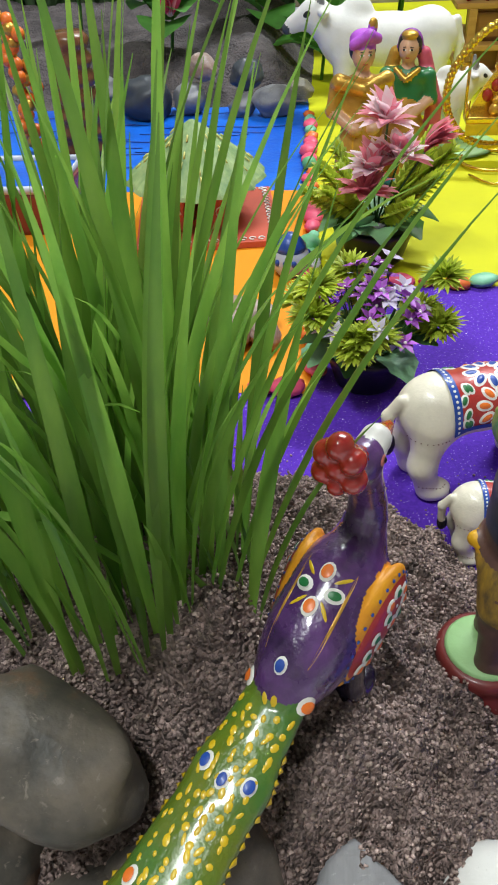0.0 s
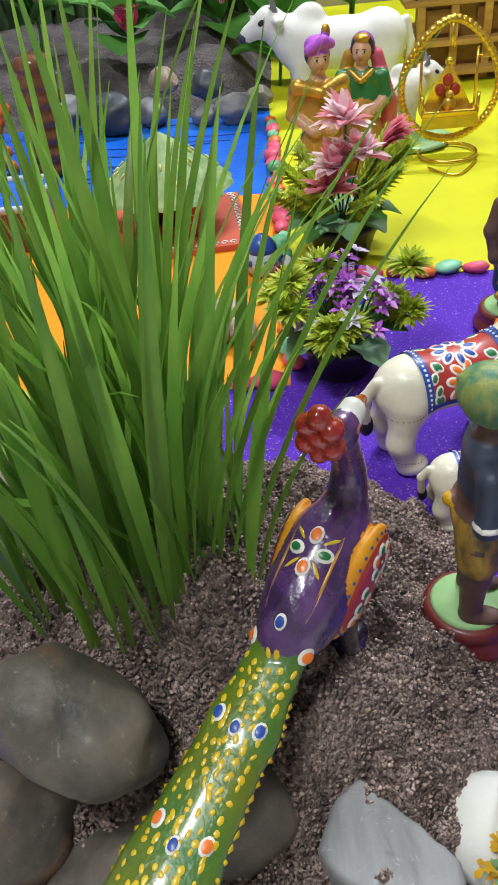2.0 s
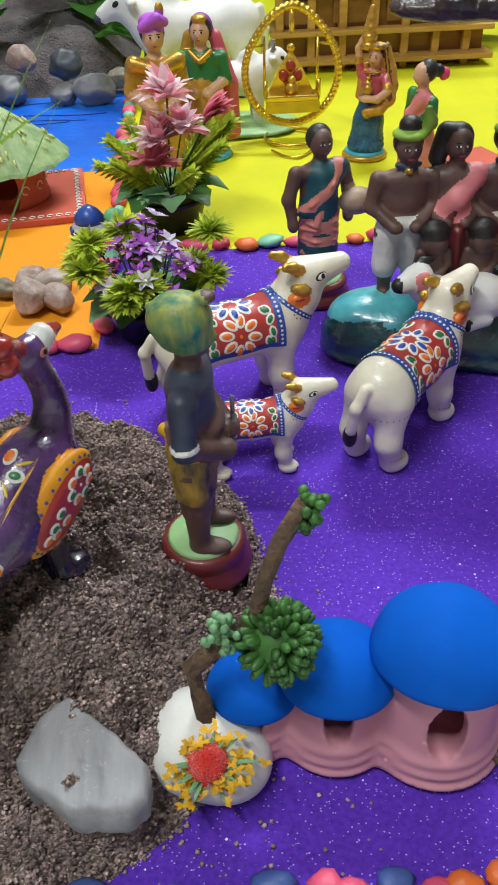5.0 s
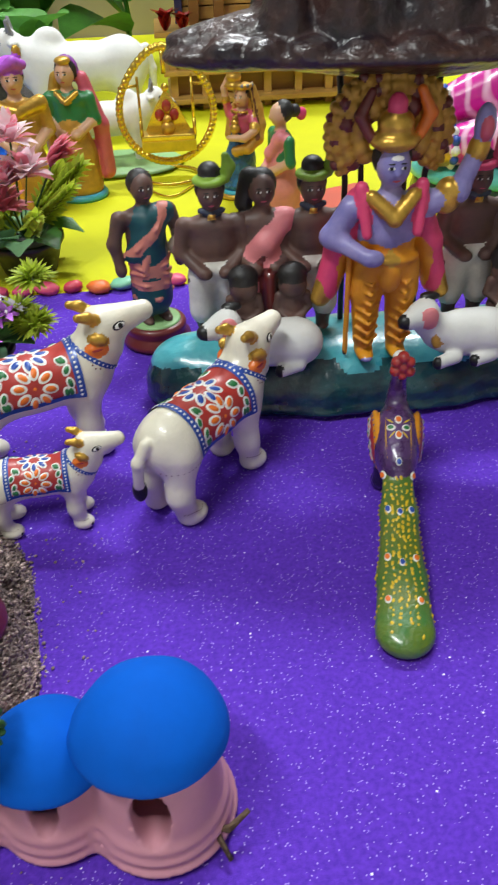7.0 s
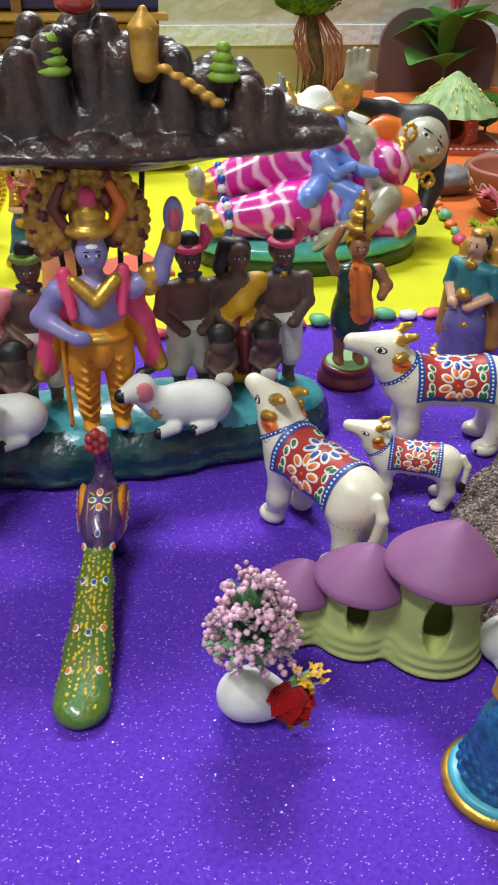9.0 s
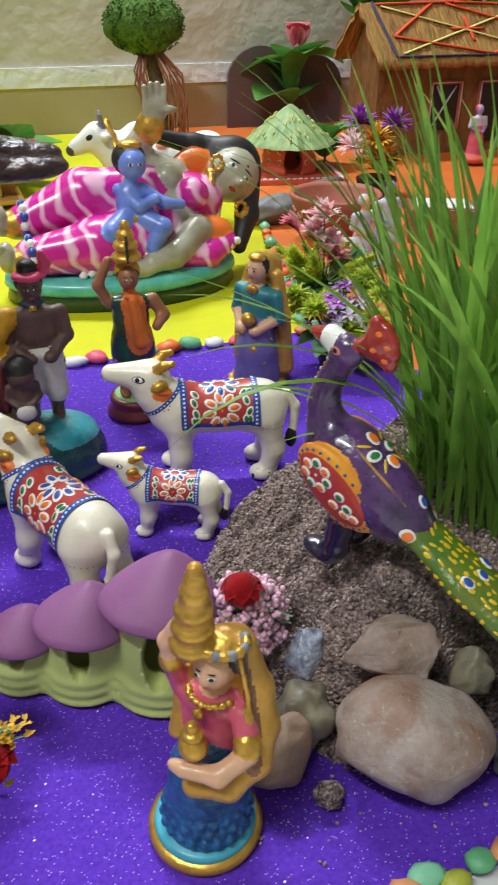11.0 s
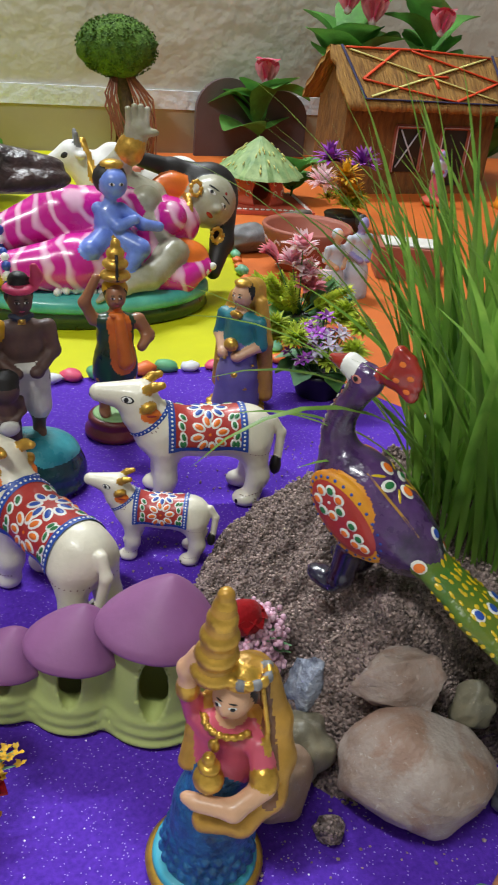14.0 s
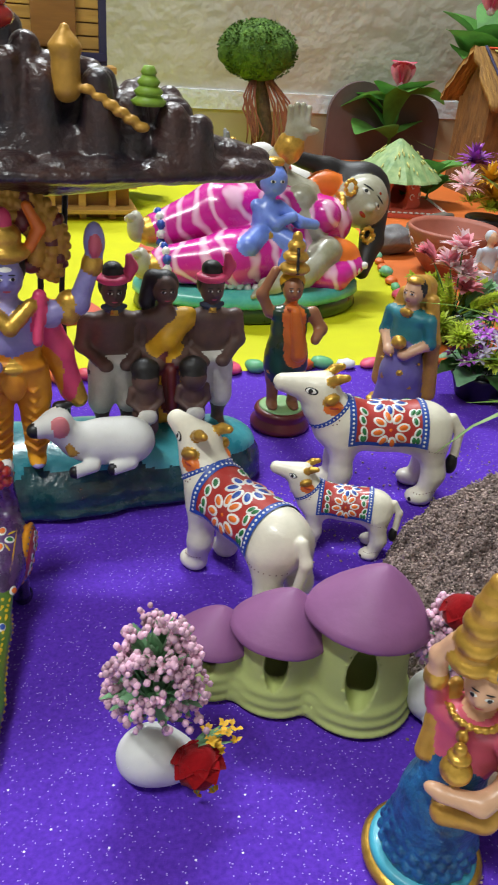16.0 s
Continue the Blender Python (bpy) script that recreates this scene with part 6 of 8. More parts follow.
def lamb(s):
    def build(c, m):
        c.ball((0, 0, 0.017), (0.031, 0.016, 0.017), PLASTER)
        c.ball((s * 0.015, 0, 0.016), (0.017, 0.017, 0.016), PLASTER, 0.006)
        c.limb([(-s * 0.024, -0.002, 0.022), (-s * 0.036, -0.004, 0.034)], [0.011, 0.010], PLASTER, 0.006)
        c.limb([(-s * 0.034, -0.004, 0.037), (-s * 0.046, -0.010, 0.035)], [0.0095, 0.0065], PLASTER, 0.004)
        c.ball((-s * 0.050, -0.012, 0.035), (0.005, 0.005, 0.005), BLACK, 0.002)
        c.ball((-s * 0.033, -0.013, 0.037), (0.006, 0.003, 0.008), PINK, 0.001)
        c.ball((-s * 0.03, 0.002, 0.046), (0.007, 0.004, 0.003), BLACK, 0.001)
        c.limb([(-s * 0.026, -0.012, 0.016), (-s * 0.030, -0.008, 0.032)], [0.003, 0.003], OCHRE, 0.001)
        for x in (-0.012, 0.014):
            c.limb([(s * x, -0.014, 0.006), (s * (x - 0.012), -0.017, 0.004)], [0.005, 0.0045], PLASTER, 0.003)
            c.ball((s * (x - 0.013), -0.018, 0.004), (0.004, 0.0035, 0.0045), BLACK, 0.001)
    return build


sub_figure("lamb_figurine", 0.052, -0.037, lamb(1), "white resting lamb with black muzzle")
sub_figure("lamb_figurine", -0.083, -0.031, lamb(1), "white resting lamb with black muzzle")

hill = Clay()
R_ = random.Random(4)
for k in range(17):
    x = -0.118 + 0.0163 * k
    t = 1 - (abs(x - 0.0125) / 0.142) ** 1.6
    hill.ball((x, -0.004, 0.2385), (0.027, 0.012 + 0.034 * t, 0.0075 + 0.001 * math.sin(k * 2.1)), ROCK_PAINT, 0.005)
    hill.ball((x, 0.004, 0.246), (0.024, 0.010 + 0.022 * t, 0.004 + 0.024 * t), ROCK_PAINT, 0.006)
for k in range(54):
    x = R_.uniform(-0.080, 0.120)
    t = 1 - abs(x - 0.008) / 0.125
    y = R_.uniform(-0.020, 0.024)
    top = 0.258 + 0.074 * max(t, 0) ** 0.8 * R_.uniform(0.55, 1.0) * (0.75 + 12 * max(0, y)) + 0.1 * max(0, y)
    hill.limb([(x, y, 0.245), (x + R_.uniform(-0.003, 0.003), y, top - 0.008)], [0.0135, 0.0088], ROCK_PAINT, 0.0042)
for x in (-0.105, -0.085, -0.06, -0.03, 0.0, 0.03, 0.055, 0.09, 0.12):
    hill.ball((x, -0.030 + 1.3 * x * x, 0.2415), (0.016, 0.013, 0.0085), ROCK_PAINT, 0.002, pose(0, 0, 0, 0, 0, 20))
hm = Mesh()
hill.skin(hm, 0.0019)
hill_part = part("hill", hm, diorama, "glossy dark brown lifted hill with small peaks")
for x, z in ((-0.020, 0.289), (0.082, 0.284)):
    t = Mesh()
    for k in range(4):
        t.lathe([(0.0095 - 0.002 * k, 0), (0.011 - 0.002 * k, 0.0025), (0.006 - 0.001 * k, 0.006)], LIME_PAINT, 10, c=(x, -0.018, z - 0.008 + 0.0052 * k))
    part("tree", t, hill_part, "lime green painted tree")
c = Clay()
c.limb([(0.034, -0.019, 0.284), (0.034, -0.019, 0.304)], [0.0085, 0.0080], OCHRE, 0.003)
c.limb([(0.034, -0.019, 0.306), (0.034, -0.019, 0.314)], [0.0095, 0.003], OCHRE, 0.002)
for k in range(6):
    c.ball((0.046 + 0.006 * k, -0.024 - 0.001 * k, 0.284 - 0.0038 * k), (0.0050, 0.004, 0.0030), OCHRE, 0.002)
t = Mesh()
c.skin(t, 0.0015)
part("shrine", t, hill_part, "golden shrine with a stepped path")
t = Mesh()
t.ball((-0.004, -0.01, 0.318), (0.012, 0.010, 0.007), CREST).lathe([(0.006, 0), (0.009, 0.004), (0.003, 0.010)], CREST, 12, c=(-0.004, -0.01, 0.322))
part("roof_shrine", t, hill_part, "small red roofed shrine on the peak")
for dx in (-0.034, -0.020, 0.018, 0.036):
    t = Mesh()
    t.tube([(dx, 0.03, 0.236), (dx * 0.8, 0.025, 0.15), (dx * 0.8, 0.02, 0.045)], 0.0022, HAIR, 6)
    part("support_rod", t, diorama, "thin black support rod")


# ---- clay huts ----
def hut(name, x, y, ang, wall, roof, label, sx=1.0, peak=0.0):
    thing = empty(name, pose(x, y, 0, 0, 0, ang), label, "hut")
    rooms = ((-0.046, 0.018, 0.030, 0.0095), (-0.010, 0.0225, 0.043, 0.011), (0.034, 0.027, 0.060, 0.014))
    c = Clay()
    for rx, r, h, d in rooms:
        c.limb([(rx, 0, 0.010), (rx, 0, h - 0.55 * r)], [r * 1.02, r * 0.92], wall, 0.010)
        for k, (f, z) in enumerate(((1.16, 0.004), (1.09, 0.010), (1.02, 0.016))):
            c.ball((rx, 0, z), (r * f + 0.001, r * f + 0.001, 0.005), wall, 0.004)
        c.cut((rx, -r * 1.05, 0.020 + d * (1.12 + 0.10 * peak)), (d * 0.58, r * 1.1, d * (1.28 + 0.12 * peak)))
        c.cut((rx, 0.0, 0.018 + d * 1.0), (r * 0.74, r * 0.74, d * 1.25))
    m = Mesh()
    c.skin(m, 0.0014)
    part("wall", m, thing)
    dome = ((0.90, -0.10), (0.99, -0.03), (1.0, 0.06), (0.95, 0.24), (0.83, 0.45), (0.64, 0.66), (0.42, 0.83), (0.20, 0.93), (0.03, 0.97))
    cone = ((0.92, -0.10), (0.99, -0.04), (1.0, 0.03), (0.94, 0.16), (0.80, 0.37), (0.62, 0.60), (0.42, 0.82), (0.22, 1.00), (0.08, 1.09), (0.015, 1.12))
    for rx, r, h, d in rooms:
        w = r * (1.17 + 0.06 * peak)
        m = Mesh()
        m.lathe([(w * q, r * z) for q, z in (cone if peak else dome)], roof, 44)
        v = m.v[0]
        sag = np.array([1 + 0.035 * noise.noise(Vector(p) * 55 + Vector((rx * 90, 2, 1))) for p in v])
        v = v * sag[:, None]
        v[:, 0] += v[:, 2] * 0.14 * peak
        m.v[0] = v @ np.array(pose(0, 0, 0, -7, 4 * peak, 0))[:3, :3].T + np.array((rx, 0, h))
        part("roof", m, thing)
    return thing


hut("clay_hut", 0.207, 0.200, -6, HUT_PINK, HUT_BLUE, "pink clay hut with three domed bright blue roofs")
hut("clay_hut", 0.541, 0.290, -23, HUT_GREEN, HUT_MAUVE, "pale green clay hut with pointed mauve roofs", peak=1)
twig = Mesh()
twig.tube([(0.256, 0.184, 0.004), (0.268, 0.178, 0.010), (0.277, 0.184, 0.012)], [0.0016, 0.0018, 0.0012], BARK, 6)
twig.tube([(0.262, 0.180, 0.008), (0.268, 0.168, 0.004)], [0.0016, 0.001], BARK, 6)
twig.obj("dry_twig", label="short forked dry twig beside the hut", category="twig")


# ---- planters and flowers ----
def sponge_bouquet(m, c, r, n, seed, stem):
    q = random.Random(seed)
    for k in range(n):
        a, b = q.uniform(0, 6.283), math.acos(q.uniform(-0.35, 1))
        d = Vector((math.sin(b) * math.cos(a), math.sin(b) * math.sin(a), math.cos(b)))
        p = Vector(c) + Vector((d.x * r[0], d.y * r[1], d.z * r[2])) * q.uniform(0.72, 1.08)
        for j in range(7):
            m.ball(p + Vector((q.gauss(0, 0.0021), q.gauss(0, 0.0021), q.gauss(0, 0.0017))), 0.00165 * q.uniform(0.8, 1.25), FL_BABY, seg=6, rings=4)
        stem.leaf(Vector(c) + d * 0.004 - Vector((0, 0, r[2] * 0.4)), p, 0.0032, LEAF_PALE, bend=0.05, n=3)
        stem.leaf(Vector(c) + d * 0.004, Vector(c) + Vector((d.x * r[0], d.y * r[1], d.z * r[2])) * 0.97 + Vector((q.gauss(0, 0.003), q.gauss(0, 0.003), 0)), 0.0060, LEAF_PALE, n=3)


def pompom(m, c, r, seed):
    q = random.Random(seed)
    m.ball(c, r * 0.95, POMPOM, wob=0.12, seg=18, rings=12, seed=seed)
    for k in range(260):
        a, b = q.uniform(0, 6.283), math.acos(q.uniform(-1, 1))
        d = Vector((math.sin(b) * math.cos(a), math.sin(b) * math.sin(a), math.cos(b)))
        m.leaf(Vector(c) + d * r * 0.75, Vector(c) + d * r * q.uniform(1.0, 1.14), r * 0.12, POMPOM, n=2)


def yellow_sprig(m, base, d, seed):
    q = random.Random(seed)
    for k in range(7):
        e = Vector(base) + Vector(d) * q.uniform(0.4, 1.0) + Vector((q.gauss(0, 0.003), q.gauss(0, 0.003), q.gauss(0, 0.002)))
        m.leaf(base, e, 0.0022, LEAF_PALE, n=3)
        for j in range(4):
            a = q.uniform(0, 6.28)
            m.leaf(e, e + Vector((0.0032 * math.cos(a), 0.0032 * math.sin(a), 0.0014)), 0.0024, FL_YELLOW, n=2)


def rose(m, c, r):
    m.ball(c, r * 0.5, VELVET)
    for ring, (n, s) in enumerate(((5, 0.6), (7, 0.85), (8, 1.05))):
        for k in range(n):
            a = 2 * math.pi * k / n + ring
            d = Vector((math.cos(a), math.sin(a), 0.55 - 0.3 * ring))
            m.leaf(Vector(c) + d * r * 0.15, Vector(c) + d * r * s, r * 0.95, VELVET, bend=0.35, n=4, fold=0.3)


# white rock planter with a crooked twig tree
planter = empty("rock_planter", pose(0.137, 0.188, 0.0), "white rock planter with red pompom and a crooked little tree", "planter")
c = Clay()
c.ball((0, 0, 0.014), (0.025, 0.023, 0.018), PLASTER)
c.ball((-0.004, 0.010, 0.018), (0.016, 0.013, 0.015), PLASTER, 0.010)
c.ball((0.012, -0.006, 0.010), (0.018, 0.018, 0.014), PLASTER, 0.008)
m = Mesh()
c.skin(m, 0.0014)
part("rock", m, planter)
m = Mesh()
m.tube([(0.004, 0.002, 0.022), (0.001, 0.004, 0.045), (-0.001, 0.006, 0.062), (0.012, 0.008, 0.074), (0.026, 0.010, 0.086), (0.030, 0.012, 0.106), (0.036, 0.014, 0.124), (0.045, 0.016, 0.140)],
       [0.0050, 0.0040, 0.0044, 0.0036, 0.0038, 0.0032, 0.0034, 0.0036], BARK, 9)
part("trunk", m, planter)
m = Mesh()
q = random.Random(8)
m.ball((0.034, 0.004, 0.078), 0.0115, LEAF_DARK, seg=10, rings=7, wob=0.2)
for k in range(150):
    a, b = q.uniform(0, 6.283), math.acos(q.uniform(-0.6, 1))
    d = Vector((math.sin(b) * math.cos(a), math.sin(b) * math.sin(a), math.cos(b)))
    p = Vector((0.034, 0.004, 0.078)) + d * 0.013
    m.ball(p, (0.0022, 0.0022, 0.0052), LEAF_DARK, d.to_track_quat("Z", "Y").to_matrix(), 7, 5)
for k in range(45):
    p = Vector((0.046, 0.016, 0.138)) + Vector((q.gauss(0, 0.0022), q.gauss(0, 0.002), q.gauss(-0.002, 0.0055)))
    m.ball(p, 0.0022, LEAF_DARK, seg=6, rings=4)
for k in range(40):
    p = Vector((0.012, 0.008, 0.083)) + Vector((q.gauss(0, 0.003), q.gauss(0, 0.003), q.gauss(0, 0.0045)))
    m.ball(p, 0.0020, LEAF_PALE, seg=6, rings=4)
part("foliage", m, planter)
m = Mesh()
pompom(m, (0.003, -0.017, 0.030), 0.0085, 3)
part("pompom", m, planter, "fluffy red pompom")
m = Mesh()
for k in range(9):
    a = 2 * math.pi * k / 9
    yellow_sprig(m, (0.003, -0.016, 0.024), (0.019 * math.cos(a), 0.012 * math.sin(a) - 0.003, 0.006 + 0.008 * math.sin(a)), k)
part("flower_sprig", m, planter, "small yellow flowers on green sprigs")

# white pot with a pink bouquet and a red rose
vase = empty("flower_planter", pose(0.457, 0.252, 0.0), "white stone planter with pink sponge flowers and red rose", "planter")
c = Clay()
c.ball((-0.002, 0, 0.014), (0.017, 0.015, 0.0145), PLASTER)
c.ball((0.008, 0, 0.009), (0.013, 0.013, 0.009), PLASTER, 0.006)
m = Mesh()
c.skin(m, 0.0014)
part("pot", m, vase)
flowers, stems = Mesh(), Mesh()
sponge_bouquet(flowers, (0.0, 0.002, 0.056), (0.0205, 0.019, 0.043), 105, 5, stems)
part("bouquet", flowers, vase, "tiny baby pink sponge blossoms")
part("greenery", stems, vase, "pale green stems")
m = Mesh()
rose(m, (0.017, -0.017, 0.022), 0.0125)
m.ball((0.017, -0.017, 0.021), 0.0105, VELVET, wob=0.2)
part("rose", m, vase, "dark red velvet rose")
m = Mesh()
for k, d in enumerate(((0.026, 0.004, 0.014), (0.024, -0.006, 0.010), (0.002, -0.012, 0.006), (0.004, -0.012, -0.014), (0.018, 0.0, 0.02))):
    yellow_sprig(m, (0.014, -0.010, 0.020), d, 20 + k)
part("flower_sprig", m, vase, "small yellow flowers on green sprigs")

# pink bouquet with a pompom behind the figurine
vase = empty("flower_planter", pose(0.610, 0.256, 0.0), "pink sponge flowers with a red velvet ball in white rock", "planter")
c = Clay()
c.ball((0, 0, 0.014), (0.016, 0.014, 0.015), PLASTER)
m = Mesh()
c.skin(m, 0.0014)
part("pot", m, vase)
flowers, stems = Mesh(), Mesh()
sponge_bouquet(flowers, (0.004, 0.0, 0.050), (0.020, 0.016, 0.028), 120, 6, stems)
part("bouquet", flowers, vase, "tiny baby pink sponge blossoms")
part("greenery", stems, vase, "pale green stems")
m = Mesh()
rose(m, (-0.001, -0.006, 0.078), 0.011)
m.ball((-0.001, -0.006, 0.078), 0.0095, VELVET, wob=0.15)
part("rose", m, vase, "dark red velvet ball")


def rosette(m, p, r, n, material, seed, squash=0.8):
    q = random.Random(seed)
    for k in range(n):
        a, b = q.uniform(0, 6.283), math.acos(q.uniform(-0.25, 1))
        d = Vector((math.sin(b) * math.cos(a), math.sin(b) * math.sin(a), math.cos(b) * squash))
        m.leaf(Vector(p) + d * r * 0.1, Vector(p) + d * r * q.uniform(0.8, 1.1), r * 0.24, material, n=2, bend=0.1)


def fern(m, p, d, L, material, seed):
    q = random.Random(seed)
    d = Vector(d).normalized()
    side = d.cross(Vector((0, 0, 1))).normalized()
    up = side.cross(d)
    m.tube([p, Vector(p) + d * L], [0.0012, 0.0006], material, 5)
    for k in range(10):
        t = 0.25 + 0.75 * k / 9
        b = Vector(p) + d * (L * t)
        for j in range(6):
            a = 2 * math.pi * j / 6 + k
            e = b + d * L * 0.16 + (side * math.cos(a) + up * math.sin(a)) * L * 0.20 * (1.1 - 0.5 * t)
            m.leaf(b, e, L * 0.12, material, n=2)


def potted(x, y, size, kind, ang, label, seed):
    thing = empty("potted_flowers", pose(x, y, 0, 0, 0, ang) @ Matrix.Scale(size, 4), label, "potted plant", "potted plastic flowers")
    q = random.Random(seed)
    m = Mesh()
    m.lathe([(0.022, 0), (0.024, 0.002), (0.030, 0.022), (0.034, 0.028), (0.034, 0.032), (0.030, 0.032), (0.026, 0.026)], POT_BLACK)
    part("pot", m, thing, "black plastic pot")
    for k in range(9):
        a = 2 * math.pi * k / 9 + q.uniform(-0.2, 0.2)
        m = Mesh()
        e = Vector((0.052 * math.cos(a), 0.052 * math.sin(a), 0.030 + q.uniform(-0.006, 0.006)))
        m.leaf((0.014 * math.cos(a), 0.014 * math.sin(a), 0.030), e, 0.030, LEAF_PALE if k % 2 else LEAF_DARK, bend=0.22, n=8, fold=0.25, lobes=0.13)
        part("leaf", m, thing)
    green, bloom = Mesh(), Mesh()
    if kind == "purple":
        for k in range(11):
            a, r = q.uniform(0, 6.28), q.uniform(0.02, 0.046)
            p = Vector((r * math.cos(a), r * math.sin(a), q.uniform(0.045, 0.085) - r * 0.25))
            rosette(green, p + Vector((p.x * 0.25, p.y * 0.25, 0.010)), 0.020, 120, LEAF_LIME, seed + k)
        for k in range(46):
            a, r = q.uniform(0, 6.28), 0.042 * math.sqrt(q.random())
            p = Vector((r * math.cos(a), r * math.sin(a), 0.094 - r * 0.9 + q.gauss(0, 0.006)))
            mt = q.choice((FL_PURPLE, FL_PURPLE, FL_LILAC, FL_LILAC))
            tilt = Vector((math.cos(a) * 0.6, math.sin(a) * 0.6, 1)).normalized()
            s1 = tilt.cross(Vector((0.2, 0.9, 0.1))).normalized()
            s2 = tilt.cross(s1)
            for j in range(6):
                b = 2 * math.pi * j / 6
                bloom.leaf(p, p + (s1 * math.cos(b) + s2 * math.sin(b)) * 0.0100 + tilt * 0.003, 0.0056, mt, n=2)
            bloom.ball(p + tilt * 0.0015, 0.0014, WHITE, seg=6, rings=4)
            green.tube([p, (p.x * 0.4, p.y * 0.4, 0.03)], 0.0007, LEAF_DARK, 4)
        part("foliage", green, thing, "lime green spiky plastic foliage")
        part("blossom", bloom, thing, "purple and lilac plastic florets")
    else:
        for k in range(16):
            a = q.uniform(0, 6.28)
            fern(green, (0.008 * math.cos(a), 0.008 * math.sin(a), 0.035), (math.cos(a), math.sin(a), q.uniform(0.25, 1.3)), q.uniform(0.045, 0.07), LEAF_LIME if k % 6 else LEAF_PALE, k)
        for k, (dx, dy, dz) in enumerate(((-0.006, -0.01, 0.078), (0.004, 0.0, 0.112), (0.034, -0.006, 0.092), (0.014, -0.012, 0.088), (-0.01, -0.014, 0.060))):
            p = Vector((dx, dy, dz))
            for j in range(38):
                a, b = q.uniform(0, 6.28), math.acos(q.uniform(0.0, 1))
                d = Vector((math.sin(b) * math.cos(a), math.sin(b) * math.sin(a), math.cos(b)))
                if k == 2:
                    d = (d * 0.5 + Vector((0.8, -0.1, 0.5))).normalized()
                e = p + d * 0.029 * q.uniform(0.75, 1.1)
                bloom.leaf(p, e, 0.0112, FL_PINK if k in (2, 4) or j % 4 == 0 else FL_BLUSH, bend=0.12, n=3)
            green.tube([p, (0, 0, 0.03)], 0.0009, LEAF_DARK, 4)
        part("foliage", green, thing, "feathery lime green plastic foliage")
        part("blossom", bloom, thing, "spiky pink and blush plastic blossoms")
    return thing


potted(0.100, 0.565, 0.98, "purple", 20, "black pot of purple plastic flowers with lime foliage", 11)
potted(0.116, 0.775, 1.12, "pink", 0, "black pot of spiky pink plastic flowers with ferny foliage", 12)
potted(0.855, 0.625, 0.92, "purple", 100, "black pot of purple plastic flowers with lime foliage", 13)
potted(0.905, 0.775, 0.95, "pink", 150, "black pot of spiky pink plastic flowers with ferny foliage", 14)


